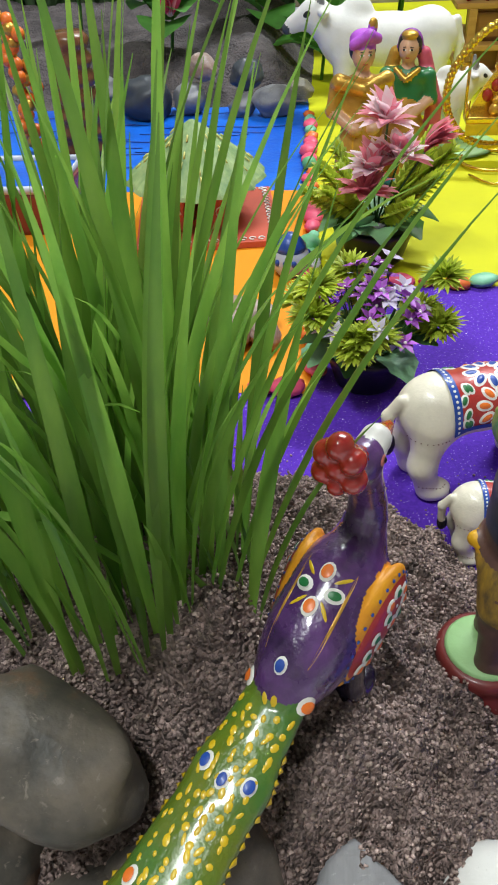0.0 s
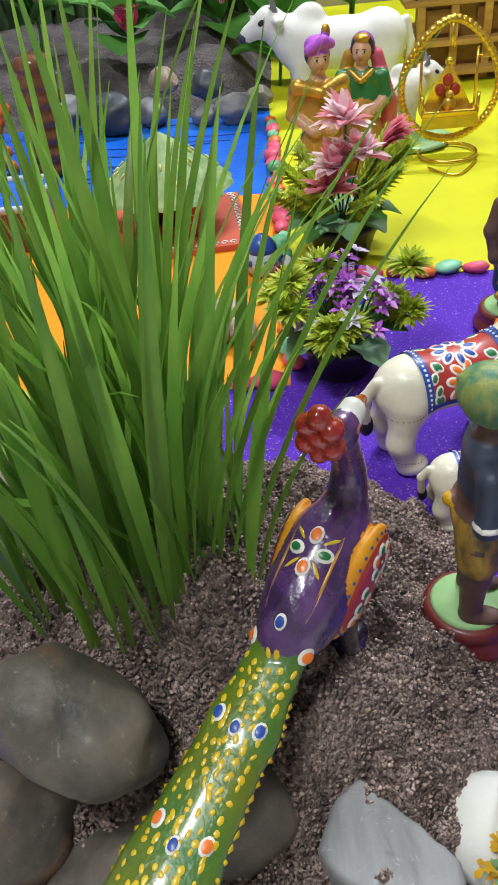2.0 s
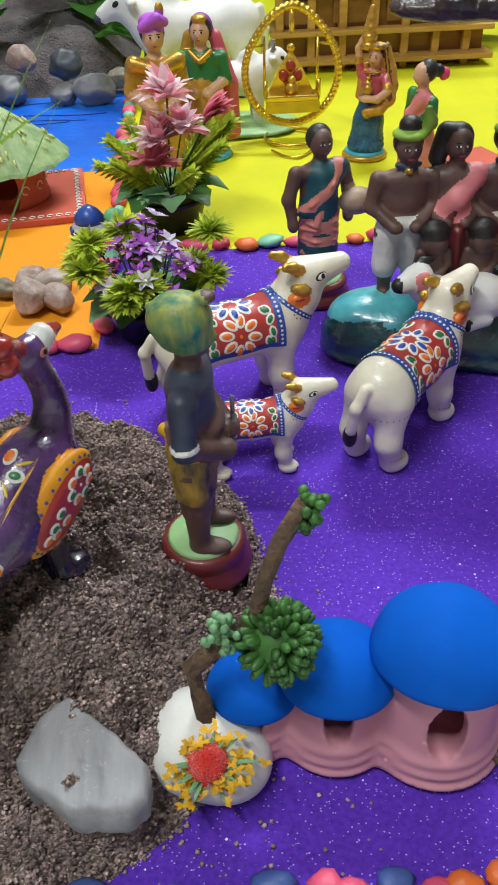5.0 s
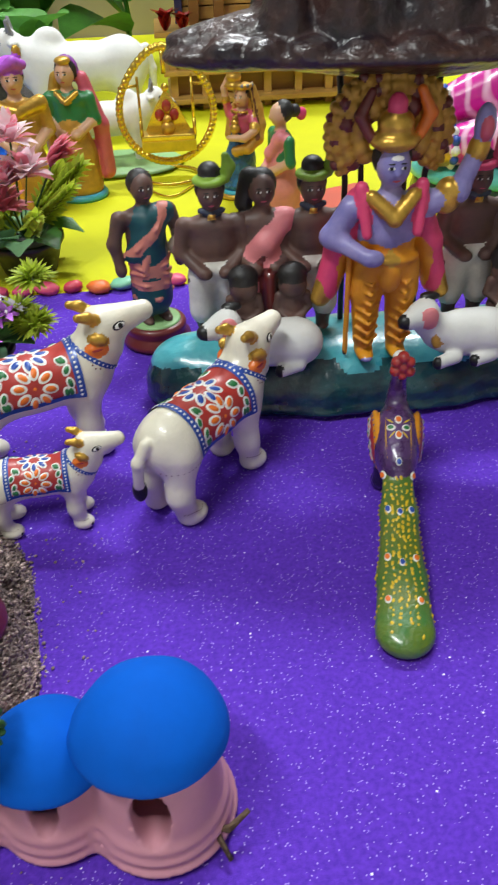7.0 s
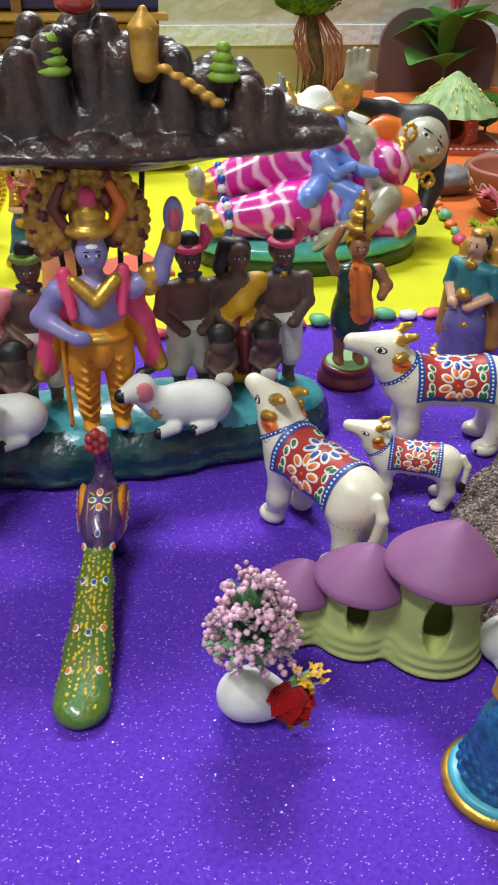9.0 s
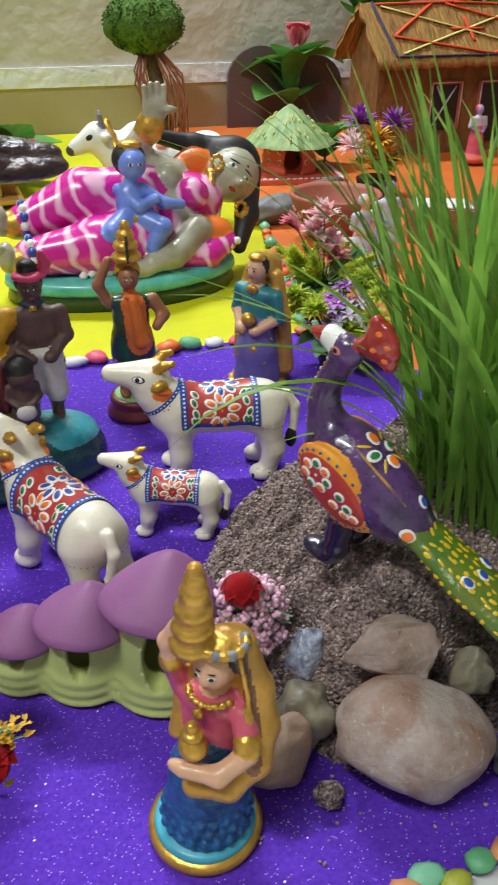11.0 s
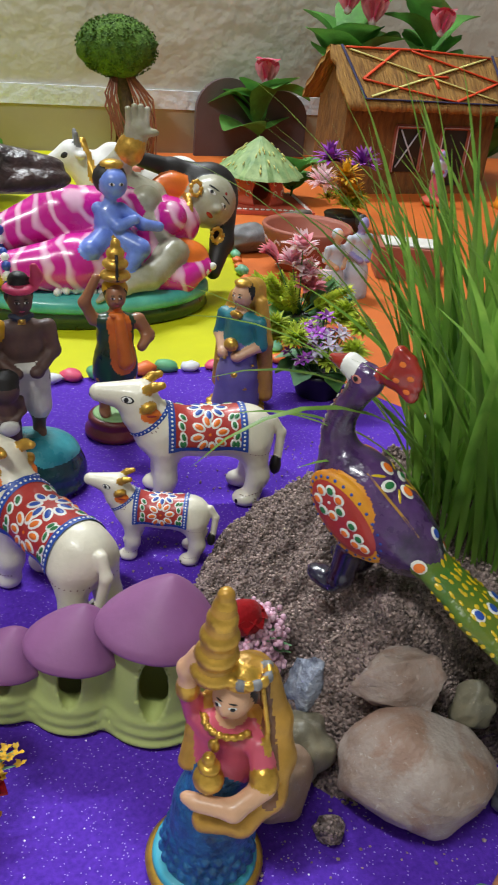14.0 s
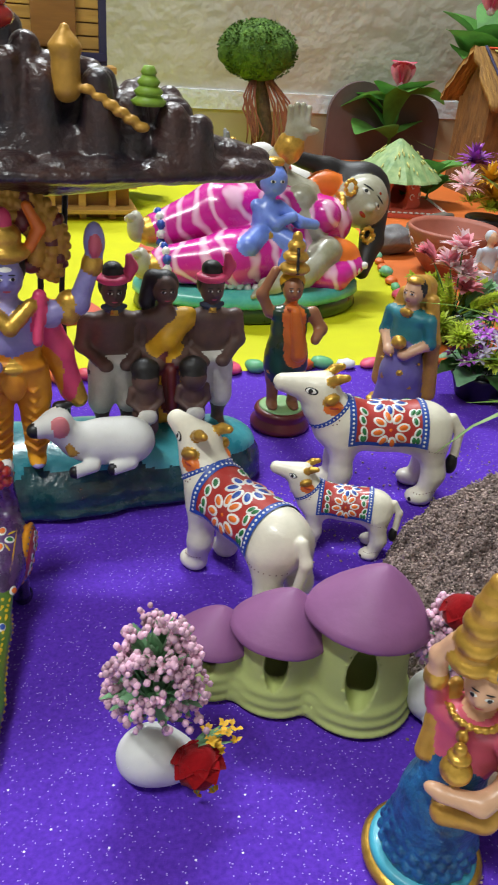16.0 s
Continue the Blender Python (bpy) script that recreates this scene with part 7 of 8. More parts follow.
# ---- reclining figurine with a blue child ----
def reclining(c, m):
    m.lathe([(0.97, 0), (1.0, 0.004), (0.97, 0.022), (0.93, 0.026)], BASE_GREEN, 40, scale=(0.146, 0.084))
    m.lathe([(0.98, 0.019), (1.01, 0.022), (1.0, 0.030), (0.95, 0.035), (0.80, 0.037)], BASE_MINT, 40, scale=(0.146, 0.084))
    G, M = SKIN_GREY, MAGENTA
    for (f, a, b, d) in (((-0.138, -0.030, 0.056), (-0.112, -0.028, 0.060), (-0.035, -0.035, 0.066), (0.03, -0.02, 0.07)), ((-0.138, 0.012, 0.088), (-0.112, 0.014, 0.090), (-0.04, 0.018, 0.112), (0.035, 0.02, 0.108))):
        c.limb([f, a], [0.013, 0.017], G)
        c.ball((f[0] - 0.004, f[1] - 0.004, f[2] + 0.008), (0.010, 0.013, 0.018), G)
        for k in range(5):
            c.ball((f[0] - 0.010, f[1] - 0.012 + 0.006 * k, f[2] + 0.020 - 0.002 * k), (0.0055, 0.0036, 0.005), G, 0.001)
        c.limb([a, b, d], [0.021, 0.034, 0.036], M, 0.008)
        for k in range(12):
            q = 2 * math.pi * k / 12
            c.ball((a[0] - 0.002, a[1] + 0.021 * math.cos(q), a[2] + 0.021 * math.sin(q)), (0.0045, 0.0055, 0.0055), ROYAL if k % 2 else WHITE, 0.001)
        c.limb([(f[0] + 0.014, f[1], f[2]), (f[0] + 0.018, f[1], f[2])], [0.0175, 0.0175], GOLD, 0.002)
    c.ball((0.03, 0.0, 0.075), (0.05, 0.045, 0.042), M, 0.01)
    c.ball((0.062, 0.01, 0.085), (0.04, 0.036, 0.036), G, 0.01)
    c.ball((0.10, 0.028, 0.096), (0.042, 0.036, 0.034), M, 0.008)
    c.ball((0.092, -0.006, 0.112), (0.021, 0.019, 0.020), M, 0.004)
    c.ball((0.066, 0.012, 0.128), (0.020, 0.018, 0.019), G, 0.004)
    c.ball((0.11, -0.015, 0.062), (0.032, 0.026, 0.024), PETAL_ORANGE, 0.006)
    c.limb([(0.05, -0.045, 0.046), (0.10, -0.046, 0.046), (0.13, -0.03, 0.055)], [0.014, 0.016, 0.012], M, 0.006)
    for k in range(20):
        t = k / 19
        c.ball((-0.06 + 0.20 * t, -0.058 + 0.02 * t * t, 0.040 + 0.002 * math.sin(k) + 0.07 * max(0, t - 0.75)), (0.0048, 0.0048, 0.0048), WHITE, 0.001)
    c.limb([(0.125, 0.04, 0.104), (0.15, 0.045, 0.118)], [0.019, 0.018], G, 0.006)
    c.ball((0.160, 0.040, 0.120), (0.036, 0.030, 0.033), G, 0.004, pose(0, 0, 0, 0, -35, 0))
    c.ball((0.161, 0.0105, 0.118), (0.006, 0.007, 0.005), G, 0.006)
    c.ball((0.168, 0.060, 0.126), (0.040, 0.026, 0.040), HAIR, 0.004)
    c.limb([(0.165, 0.066, 0.145), (0.12, 0.075, 0.155), (0.07, 0.075, 0.168)], [0.018, 0.013, 0.009], HAIR, 0.008)
    c.limb([(0.186, 0.05, 0.115), (0.178, 0.03, 0.07), (0.160, 0.01, 0.035)], [0.018, 0.015, 0.010], HAIR, 0.008)
    c.ball((0.115, 0.06, 0.135), (0.03, 0.015, 0.018), PETAL_ORANGE, 0.006)
    for k in range(13):
        q = math.radians(-100 + 200 * k / 12)
        c.ball((0.128 + 0.012 * math.sin(q) * 0.4, 0.034 + 0.024 * math.sin(q), 0.108 + 0.020 * math.cos(q)), 0.0048, GOLD, 0.001)
    for z in (0.108, 0.150):
        for k in range(9):
            q = 2 * math.pi * k / 9
            c.ball((0.145 + 0.007 * math.cos(q) + (0.02 if z < 0.12 else -0.012), 0.018, z - 0.008 - 0.010 + 0.009 * math.sin(q) + (0.01 if z > 0.12 else -0.008)), 0.003, GOLD, 0.001)
    c.limb([(0.08, 0.045, 0.125), (0.03, 0.05, 0.150), (0.055, 0.035, 0.190)], [0.021, 0.018, 0.013], G, 0.008)
    c.limb([(0.051, 0.037, 0.182), (0.053, 0.036, 0.187)], [0.0175, 0.0175], GOLD, 0.002)
    c.ball((0.059, 0.030, 0.208), (0.016, 0.009, 0.016), G, 0.006)
    for k in range(4):
        c.limb([(0.048 + 0.007 * k, 0.029, 0.216), (0.046 + 0.008 * k, 0.027, 0.236 - 0.003 * abs(k - 1.5))], [0.0045, 0.0036], G, 0.002)
    c.ball((0.073, 0.026, 0.206), (0.012, 0.006, 0.005), G, 0.003)
    c.limb([(0.09, -0.03, 0.075), (0.05, -0.062, 0.055), (0.022, -0.068, 0.050)], [0.018, 0.015, 0.012], G, 0.006)
    c.ball((0.008, -0.072, 0.046), (0.018, 0.010, 0.011), G, 0.003)
    for k in range(4):
        c.limb([(0.002, -0.078 + 0.004 * k, 0.044), (-0.018 + 0.003 * k, -0.082 + 0.006 * k, 0.036)], [0.004, 0.003], G, 0.001)
    # the child
    B = SKIN_BLUE
    first = len(c.p)
    c.ball((0.002, -0.024, 0.128), (0.018, 0.015, 0.024), B, 0.004)
    c.limb([(0.002, -0.024, 0.146), (0.004, -0.025, 0.158)], [0.008, 0.007], B)
    c.ball((0.006, -0.027, 0.172), (0.0165, 0.0165, 0.0175), B, 0.002)
    c.ball((0.004, -0.018, 0.176), (0.020, 0.016, 0.019), HAIR, 0.002)
    c.ball((0.006, -0.020, 0.192), (0.014, 0.012, 0.006), GOLD, 0.002)
    c.limb([(-0.004, -0.030, 0.112), (-0.027, -0.052, 0.102), (-0.050, -0.048, 0.088)], [0.014, 0.012, 0.008], B)
    c.limb([(0.012, -0.034, 0.110), (0.032, -0.052, 0.102), (0.018, -0.058, 0.082)], [0.014, 0.012, 0.008], B)
    c.limb([(0.016, -0.024, 0.142), (0.040, -0.034, 0.126), (0.062, -0.030, 0.122)], [0.008, 0.007, 0.006], B)
    c.limb([(-0.010, -0.020, 0.142), (0.008, -0.042, 0.126), (0.028, -0.042, 0.134)], [0.008, 0.007, 0.006], B)
    c.limb([(-0.016, -0.026, 0.114), (0.002, -0.042, 0.112), (0.020, -0.030, 0.114)], [0.004] * 3, GOLD, 0.001)
    for q in c.p[first:]:
        q[1][:] += (0.007, -0.004, -0.014)
        if q[0] == "l":
            q[2][:] += (0.007, -0.004, -0.014)
    u = (0.7, 0, -0.7)
    for s in (1, -1):
        c.patch(m, (0.162 + 0.010 * s, 0.008, 0.128 - 0.011 * s + 0.004), u, 0.0066, 0.0024, WHITE, 0.0009)
        c.patch(m, (0.162 + 0.010 * s, 0.008, 0.128 - 0.011 * s + 0.004), u, 0.0026, 0.0024, BLACK, 0.0016, 8, 1)
        c.patch(m, (0.166 + 0.010 * s, 0.008, 0.136 - 0.011 * s + 0.004), u, 0.0085, 0.0013, BLACK, 0.0009, 8, 1)
        c.patch(m, (0.013 + 0.006 * s, -0.048, 0.160), (1, 0, 0), 0.0034, 0.0018, WHITE, 0.0009, 8, 1)
        c.patch(m, (0.013 + 0.006 * s, -0.048, 0.160), (1, 0, 0), 0.0016, 0.0018, BLACK, 0.0016, 6, 1)
    c.patch(m, (0.150, 0.008, 0.108), u, 0.006, 0.0028, CREST, 0.0009)
    c.patch(m, (0.176, 0.010, 0.138), u, 0.002, 0.002, CREST, 0.0009)


figurine("reclining_figurine", 0.695, 0.925, 0.0, reclining, "reclining mother figurine in magenta with a blue child", h=0.0017)


# ---- plain white cows ----
def white_cow(c, m):
    W = PLASTER
    c.ball((0, 0, 0.098), (0.090, 0.040, 0.036), W)
    c.ball((-0.060, 0, 0.098), (0.040, 0.038, 0.042), W, 0.012)
    c.ball((0.055, 0, 0.100), (0.040, 0.036, 0.042), W, 0.012)
    c.ball((0.045, 0, 0.138), (0.022, 0.014, 0.018), W, 0.012)
    c.limb([(0.075, 0, 0.110), (0.104, 0, 0.132)], [0.028, 0.022], W, 0.012)
    c.limb([(0.106, 0, 0.136), (0.136, 0, 0.122)], [0.020, 0.012], W, 0.008)
    c.ball((0.145, 0, 0.117), (0.008, 0.010, 0.008), STONE_DARK, 0.003)
    for s in (1, -1):
        c.limb([(0.060, s * 0.020, 0.080), (0.062, s * 0.022, 0.010)], [0.018, 0.011], W, 0.01)
        c.limb([(-0.068, s * 0.020, 0.080), (-0.066, s * 0.022, 0.010)], [0.020, 0.011], W, 0.01)
        c.ball((0.064, s * 0.022, 0.006), (0.013, 0.012, 0.008), BLACK, 0.002)
        c.ball((-0.064, s * 0.022, 0.006), (0.013, 0.012, 0.008), BLACK, 0.002)
        c.limb([(0.098, s * 0.010, 0.152), (0.100, s * 0.016, 0.168)], [0.005, 0.003], STONE_GREY, 0.002)
        c.ball((0.094, s * 0.026, 0.140), (0.008, 0.012, 0.006), W, 0.003)
        c.patch(m, (0.118, s * 0.020, 0.138), (1, 0, -0.4), 0.006, 0.004, BLACK, 0.0009)
    c.limb([(-0.098, 0, 0.120), (-0.106, 0, 0.09), (-0.104, 0, 0.05)], [0.007, 0.006, 0.006], W, 0.004)


wc = Clay()
wm = Mesh()
white_cow(wc, wm)
wc.skin(wm, 0.0026)
wc.dry(wm)
white_data = wm.data("white_cow_figurine")
for x, y, ang, s, label in ((0.150, 1.255, 183, 0.94, "large plain white clay cow figurine"), (0.188, 1.10, 4, 0.60, "small plain white clay calf figurine on green")):
    ob = new("white_cow_figurine", white_data)
    ob.matrix_basis = pose(x, y, 0, 0, 0, ang) @ Matrix.Scale(s, 4)
    tagged(ob, label, "cow figurine")
green_pad = Mesh().ball((0, 0, 0.004), (0.09, 0.055, 0.006), MINT, seg=24, rings=8, wob=0.15)
green_pad.obj("green_patch", pose(0.20, 1.09, 0), label="pale green grass patch under the calf", category="mat")


def dressed_cow(c, m):
    white_cow(c, m)
    for k in range(26):
        a, b = RNG.uniform(-0.06, 0.06), RNG.uniform(-0.03, 0.03)
        c.ball((a, b, 0.128 - 8 * b * b), (0.009, 0.009, 0.006), RED if k % 2 else SALMON, 0.002)
    c.limb([(0.075, -0.03, 0.11), (0.09, 0, 0.155), (0.075, 0.03, 0.11)], [0.006] * 3, GOLD, 0.002)


figurine("dressed_cow_figurine", 0.83, 1.19, 0.0, dressed_cow, "white cow figurine with red and gold flower cloth", "cow figurine", h=0.0026, ang=172)


# ---- swing ----
swing = empty("toy_swing", pose(0.265, 1.04, 0.0, 0, 0, 0), "gilded toy swing with a pointed oval hoop", "swing")
m = Mesh()
hoop = []
for k in range(61):
    q = math.radians(-90 + 360 * k / 60)
    r = 0.058 * (1 + 0.0 * math.sin(q))
    hoop.append((r * math.cos(q), 0, 0.078 + 0.060 * math.sin(q) + (0.014 * max(0, math.sin(q)) ** 5)))
m.tube(hoop, 0.0042, GOLDM, 8, caps=False, up=(0, 1, 0))
for k in range(60):
    m.ball(hoop[k], (0.0052, 0.0052, 0.0052), GOLDM, seg=7, rings=5)
part("hoop", m, swing)
m = Mesh()
m.tube([(0.035 * math.cos(a), 0.035 * math.sin(a) - 0.012, 0.004) for a in np.linspace(0, 2 * math.pi, 33)], 0.0022, GOLDM, 6, caps=False)
part("foot_ring", m, swing)
m = Mesh()
m.box((-0.034, -0.014, 0.046), (0.034, 0.014, 0.054), GOLDM, bevel=0.002)
m.box((-0.034, -0.016, 0.034), (0.034, -0.013, 0.047), TAIL_YELLOW, bevel=0.001)
part("seat", m, swing)
m = Mesh()
for s in (1, -1):
    m.tube([(s * 0.033, 0.01, 0.05), (s * 0.033, 0.01, 0.118)], 0.0018, GOLDM, 6)
    m.tube([(s * 0.033, -0.01, 0.05), (s * 0.033, -0.01, 0.072)], 0.0022, GOLDM, 6)
    m.tube([(s * 0.033, 0.01, 0.108), (s * 0.056, 0, 0.108)], 0.0018, GOLDM, 6)
m.tube([(0, 0, 0.15), (0, 0, 0.122)], 0.003, GOLDM, 8)
part("hanger", m, swing)
m = Mesh()
m.add([(-0.028, 0.011, 0.054), (0.028, 0.011, 0.054), (0.014, 0.011, 0.082), (0, 0.011, 0.102), (-0.014, 0.011, 0.082), (-0.028, 0.014, 0.054), (0.028, 0.014, 0.054), (0.014, 0.014, 0.082), (0, 0.014, 0.102), (-0.014, 0.014, 0.082)],
      [(4, 3, 2, 1, 0), (5, 6, 7, 8, 9), (0, 1, 6, 5), (1, 2, 7, 6), (2, 3, 8, 7), (3, 4, 9, 8), (4, 0, 5, 9)], GOLDM, False)
for p in ((0, 0.009, 0.083), (-0.009, 0.009, 0.072), (0.009, 0.009, 0.072)):
    m.ball(p, (0.006, 0.003, 0.007), CREST)
m.ball((0, 0.011, 0.104), 0.005, GOLDM)
part("backrest", m, swing, "gilt back with red enamel petals")
m = Mesh()
m.ball((0, -0.003, 0.060), (0.008, 0.006, 0.008), GOLD).ball((0, -0.003, 0.070), 0.005, GOLD)
part("idol", m, swing)
wire = Mesh()
wire.tube([(0.235 + 0.05 * t, 0.985 - 0.03 * math.sin(3 * t), 0.0025) for t in np.linspace(0, 1.2, 14)], 0.0015, GOLDM, 5)
wire.obj("gilt_wire", label="loose curl of gilt wire on the yellow sheet", category="wire")


# ---- red leaf-roofed huts on mats ----
def mat_hut(x, y, ang, size, label):
    thing = empty("leaf_roof_hut", pose(x, y, 0, 0, 0, ang) @ Matrix.Scale(size, 4), label, "hut")
    m = Mesh()
    m.box((-0.075, -0.085, 0.0), (0.095, 0.085, 0.008), MAT_RED, bevel=0.001)
    mat_ = part("mat", m, thing, "red card mat with white scroll border")
    m = Mesh()
    for k in range(15):
        for (px, py) in ((-0.068 + 0.0108 * k, -0.077), (0.087, -0.077 + 0.0108 * k), (-0.068 + 0.0108 * k, 0.077)):
            m.tube([(px + 0.0036 * math.cos(a), py + 0.0036 * math.sin(a), 0.0088) for a in np.linspace(0, 5.2, 9)], 0.0009, WHITE, 4)
    part("scroll_border", m, mat_, "white painted scrolls")
    c = Clay()
    c.limb([(0, 0, 0.030), (0, 0, 0.062)], [0.050, 0.044], MAT_RED, 0.004)
    c.ball((0, 0, 0.012), (0.052, 0.052, 0.012), MAT_RED, 0.01)
    c.cut((0, -0.052, 0.030), (0.018, 0.035, 0.030))
    c.cut((0, 0, 0.038), (0.038, 0.038, 0.030))
    m = Mesh()
    c.skin(m, 0.0024)
    for k in range(12):
        q = math.radians(-60 + 300 * k / 11 + 0)
        cx, cy = 0.0505 * math.cos(q), 0.0505 * math.sin(q)
        if abs(cx) > 0.022 or cy > 0:
            for z in (0.030, 0.050):
                t = Vector((-math.sin(q), math.cos(q), 0))
                m.tube([Vector((cx, cy, z)) + t * (0.005 * math.cos(a)) + Vector((0, 0, 0.005 * math.sin(a))) for a in np.linspace(0, 5, 8)], 0.0010, WHITE, 4)
    part("wall", m, thing, "red clay wall with white scrolls")
    m = Mesh()
    v, f = [], []
    n = 36
    for i, (r, z) in enumerate(((0.083, 0.058), (0.080, 0.062), (0.045, 0.092), (0.012, 0.118), (0.003, 0.124))):
        for k in range(n):
            q = 2 * math.pi * k / n
            w = 1 + (0.05 * math.sin(k * 2.4) if i < 2 else 0.03 * (k % 2))
            v.append((r * w * math.cos(q), r * w * math.sin(q), z))
    for i in range(4):
        for k in range(n):
            f.append((i * n + k, i * n + (k + 1) % n, (i + 1) * n + (k + 1) % n, (i + 1) * n + k))
    f.append(tuple(range(4 * n, 5 * n)))
    f.append(tuple(reversed(range(n))))
    m.add(v, f, LEAFROOF, False)
    for k in range(70):
        q, t = RNG.uniform(0, 6.28), RNG.uniform(0.1, 0.8)
        r, z = 0.083 - 0.07 * t, 0.0635 + 0.056 * t
        d = Vector((math.cos(q), math.sin(q), 0))
        m.tube([d * r + Vector((0, 0, z)), d * (r - 0.006) + Vector((0, 0, z + 0.0055))], 0.0011, THREAD_Y, 4)
    part("roof", m, thing, "pale green leaf roof")
    return thing


mat_hut(-0.066, 0.862, 8, 0.86, "red clay hut with green leaf roof on a red mat")
mat_hut(1.150, 1.46, -12, 1.06, "red clay hut with green leaf roof on a red mat")
pot = Mesh()
pot.lathe([(0.013, 0), (0.019, 0.008), (0.022, 0.018), (0.019, 0.027), (0.013, 0.031)], SHIRT_WHITE, c=(0, 0, 0))
pot.lathe([(0.017, 0.029), (0.017, 0.034), (0.011, 0.042), (0.004, 0.047)], ROYAL)
for k in range(14):
    q = 2 * math.pi * k / 14
    pot.ball((0.0212 * math.cos(q), 0.0212 * math.sin(q), 0.020), (0.003, 0.003, 0.004), ROYAL, seg=7, rings=5)
pot.obj("lidded_jar", pose(0.036, 0.742, 0) @ Matrix.Scale(0.86, 4), label="small white lidded jar with blue painted dots", category="jar")


# ---- river bank at the back ----
bank = Mesh()
n = 70
xs, ys = np.linspace(-0.75, 0.06, n), np.linspace(1.265, 1.80, n)
v = []
for x in xs:
    for y in ys:
        h = 0.085 * float(smooth01(1.262, 1.40, np.array(y))) * (0.75 + 0.4 * noise.noise(Vector((x * 9, y * 9, 1)))) * float(smooth01(0.06, -0.04, np.array(x)))
        v.append((x, y, -0.004 + h + 0.007 * noise.fractal(Vector((x * 40, y * 40, 2)), 0.8, 2.0, 4) * min(1, h * 60)))
bank.add(v, [(i * n + j, (i + 1) * n + j, (i + 1) * n + j + 1, i * n + j + 1) for i in range(n - 1) for j in range(n - 1)], MUD)
bank.obj("mud_bank", label="grey-brown mud bank behind the river", category="mud", kind="stuff")
hedge = Mesh()
for k in range(900):
    x, z = RNG.uniform(-0.95, 0.0), 0.03
    y = RNG.uniform(1.80, 1.92)
    hedge.leaf((x, y, 0.0), (x + RNG.gauss(0, 0.03), y + RNG.gauss(0, 0.03), RNG.uniform(0.12, 0.36)), 0.012, BACK_GREEN, up=(0, 1, 0), n=3)
hedge.obj("hedge", label="dark green strip of artificial grass behind the bank", category="grass", kind="stuff")


def leafy(x, y, z, size, blooms, seed, label, spread=1.0, stem_h=0.1):
    """Cloth leaves round a stem with folded pink blossoms."""
    thing = empty("cloth_flower", pose(x, y, z), label, "artificial plant", "cloth flowers")
    q = random.Random(seed)
    m = Mesh()
    m.tube([(0, 0, -0.01), (0.006, 0, stem_h * 0.5), (0, 0, stem_h)], 0.003 * size, CLOTH_LEAF, 6)
    part("stem", m, thing)
    for k in range(8):
        a = 2 * math.pi * k / 8 + q.uniform(-0.4, 0.4)
        h = stem_h * q.uniform(0.35, 0.95)
        m = Mesh()
        d = Vector((math.cos(a), math.sin(a) * 0.7, q.uniform(-0.2, 0.9)))
        m.leaf((0, 0, h), Vector((0, 0, h)) + d * 0.088 * size * spread, 0.088 * size, CLOTH_LEAF, bend=0.18, n=9, fold=0.22, lobes=0.05)
        part("leaf", m, thing)
    for dx, dy, dz in blooms:
        m = Mesh()
        p = Vector((dx, dy, dz))
        for k in range(6):
            a = 2 * math.pi * k / 6
            d = Vector((math.cos(a) * 0.55, math.sin(a) * 0.55, 0.9))
            m.leaf(p, p + d * 0.042 * size, 0.040 * size, FL_PINK if k % 2 else HOTPINK, bend=0.25, n=6, fold=0.3)
        m.ball(p + Vector((0, 0, 0.004)), 0.006 * size, FL_BLUSH)
        part("blossom", m, thing, "folded pink cloth blossom")
    return thing


leafy(-0.035, 1.50, 0.06, 0.95, ((0.01, -0.03, 0.06),), 1, "green cloth leaves with a pink blossom on mud", stem_h=0.07)
leafy(-0.175, 1.40, 0.06, 0.95, ((0.01, -0.04, 0.05),), 2, "green cloth leaves with a pink blossom on mud", stem_h=0.07)
leafy(-0.34, 1.48, 0.06, 1.0, ((0.02, -0.03, 0.09),), 3, "green cloth leaves with a pink blossom on mud", stem_h=0.09)
leafy(0.06, 1.42, 0.0, 1.0, (), 4, "broad green cloth leaves behind the white cow", stem_h=0.10)
leafy(0.20, 1.70, 0.0, 1.9, ((0.02, -0.03, 0.16),), 5, "large green cloth leaves against the wall", stem_h=0.18)
leafy(0.02, 1.72, 0.0, 1.9, ((-0.03, -0.04, 0.15),), 6, "large green cloth leaves against the wall", stem_h=0.17)
leafy(0.62, 1.52, 0.0, 1.1, ((0.02, -0.05, 0.05),), 7, "low green cloth leaves with a pink blossom", stem_h=0.06)
leafy(1.375, 1.98, 0.0, 1.55, ((0.0, -0.03, 0.185),), 8, "green cloth leaves with a pink blossom by the wall", stem_h=0.17)
leafy(1.245, 1.50, 0.0, 0.9, (), 9, "broad green cloth leaf beside the hut", stem_h=0.06)
leafy(1.545, 1.86, 0.14, 1.7, ((0.03, -0.05, 0.20), (-0.03, -0.03, 0.22)), 10, "green cloth leaves with pink blossoms above the roof", stem_h=0.18)
leafy(1.74, 1.80, 0.18, 1.5, ((-0.03, -0.08, 0.15),), 11, "green cloth leaves with pink blossom above the roof", stem_h=0.13)
leafy(1.84, 1.66, 0.0, 1.6, (), 12, "large green cloth leaves beside the house", stem_h=0.16)

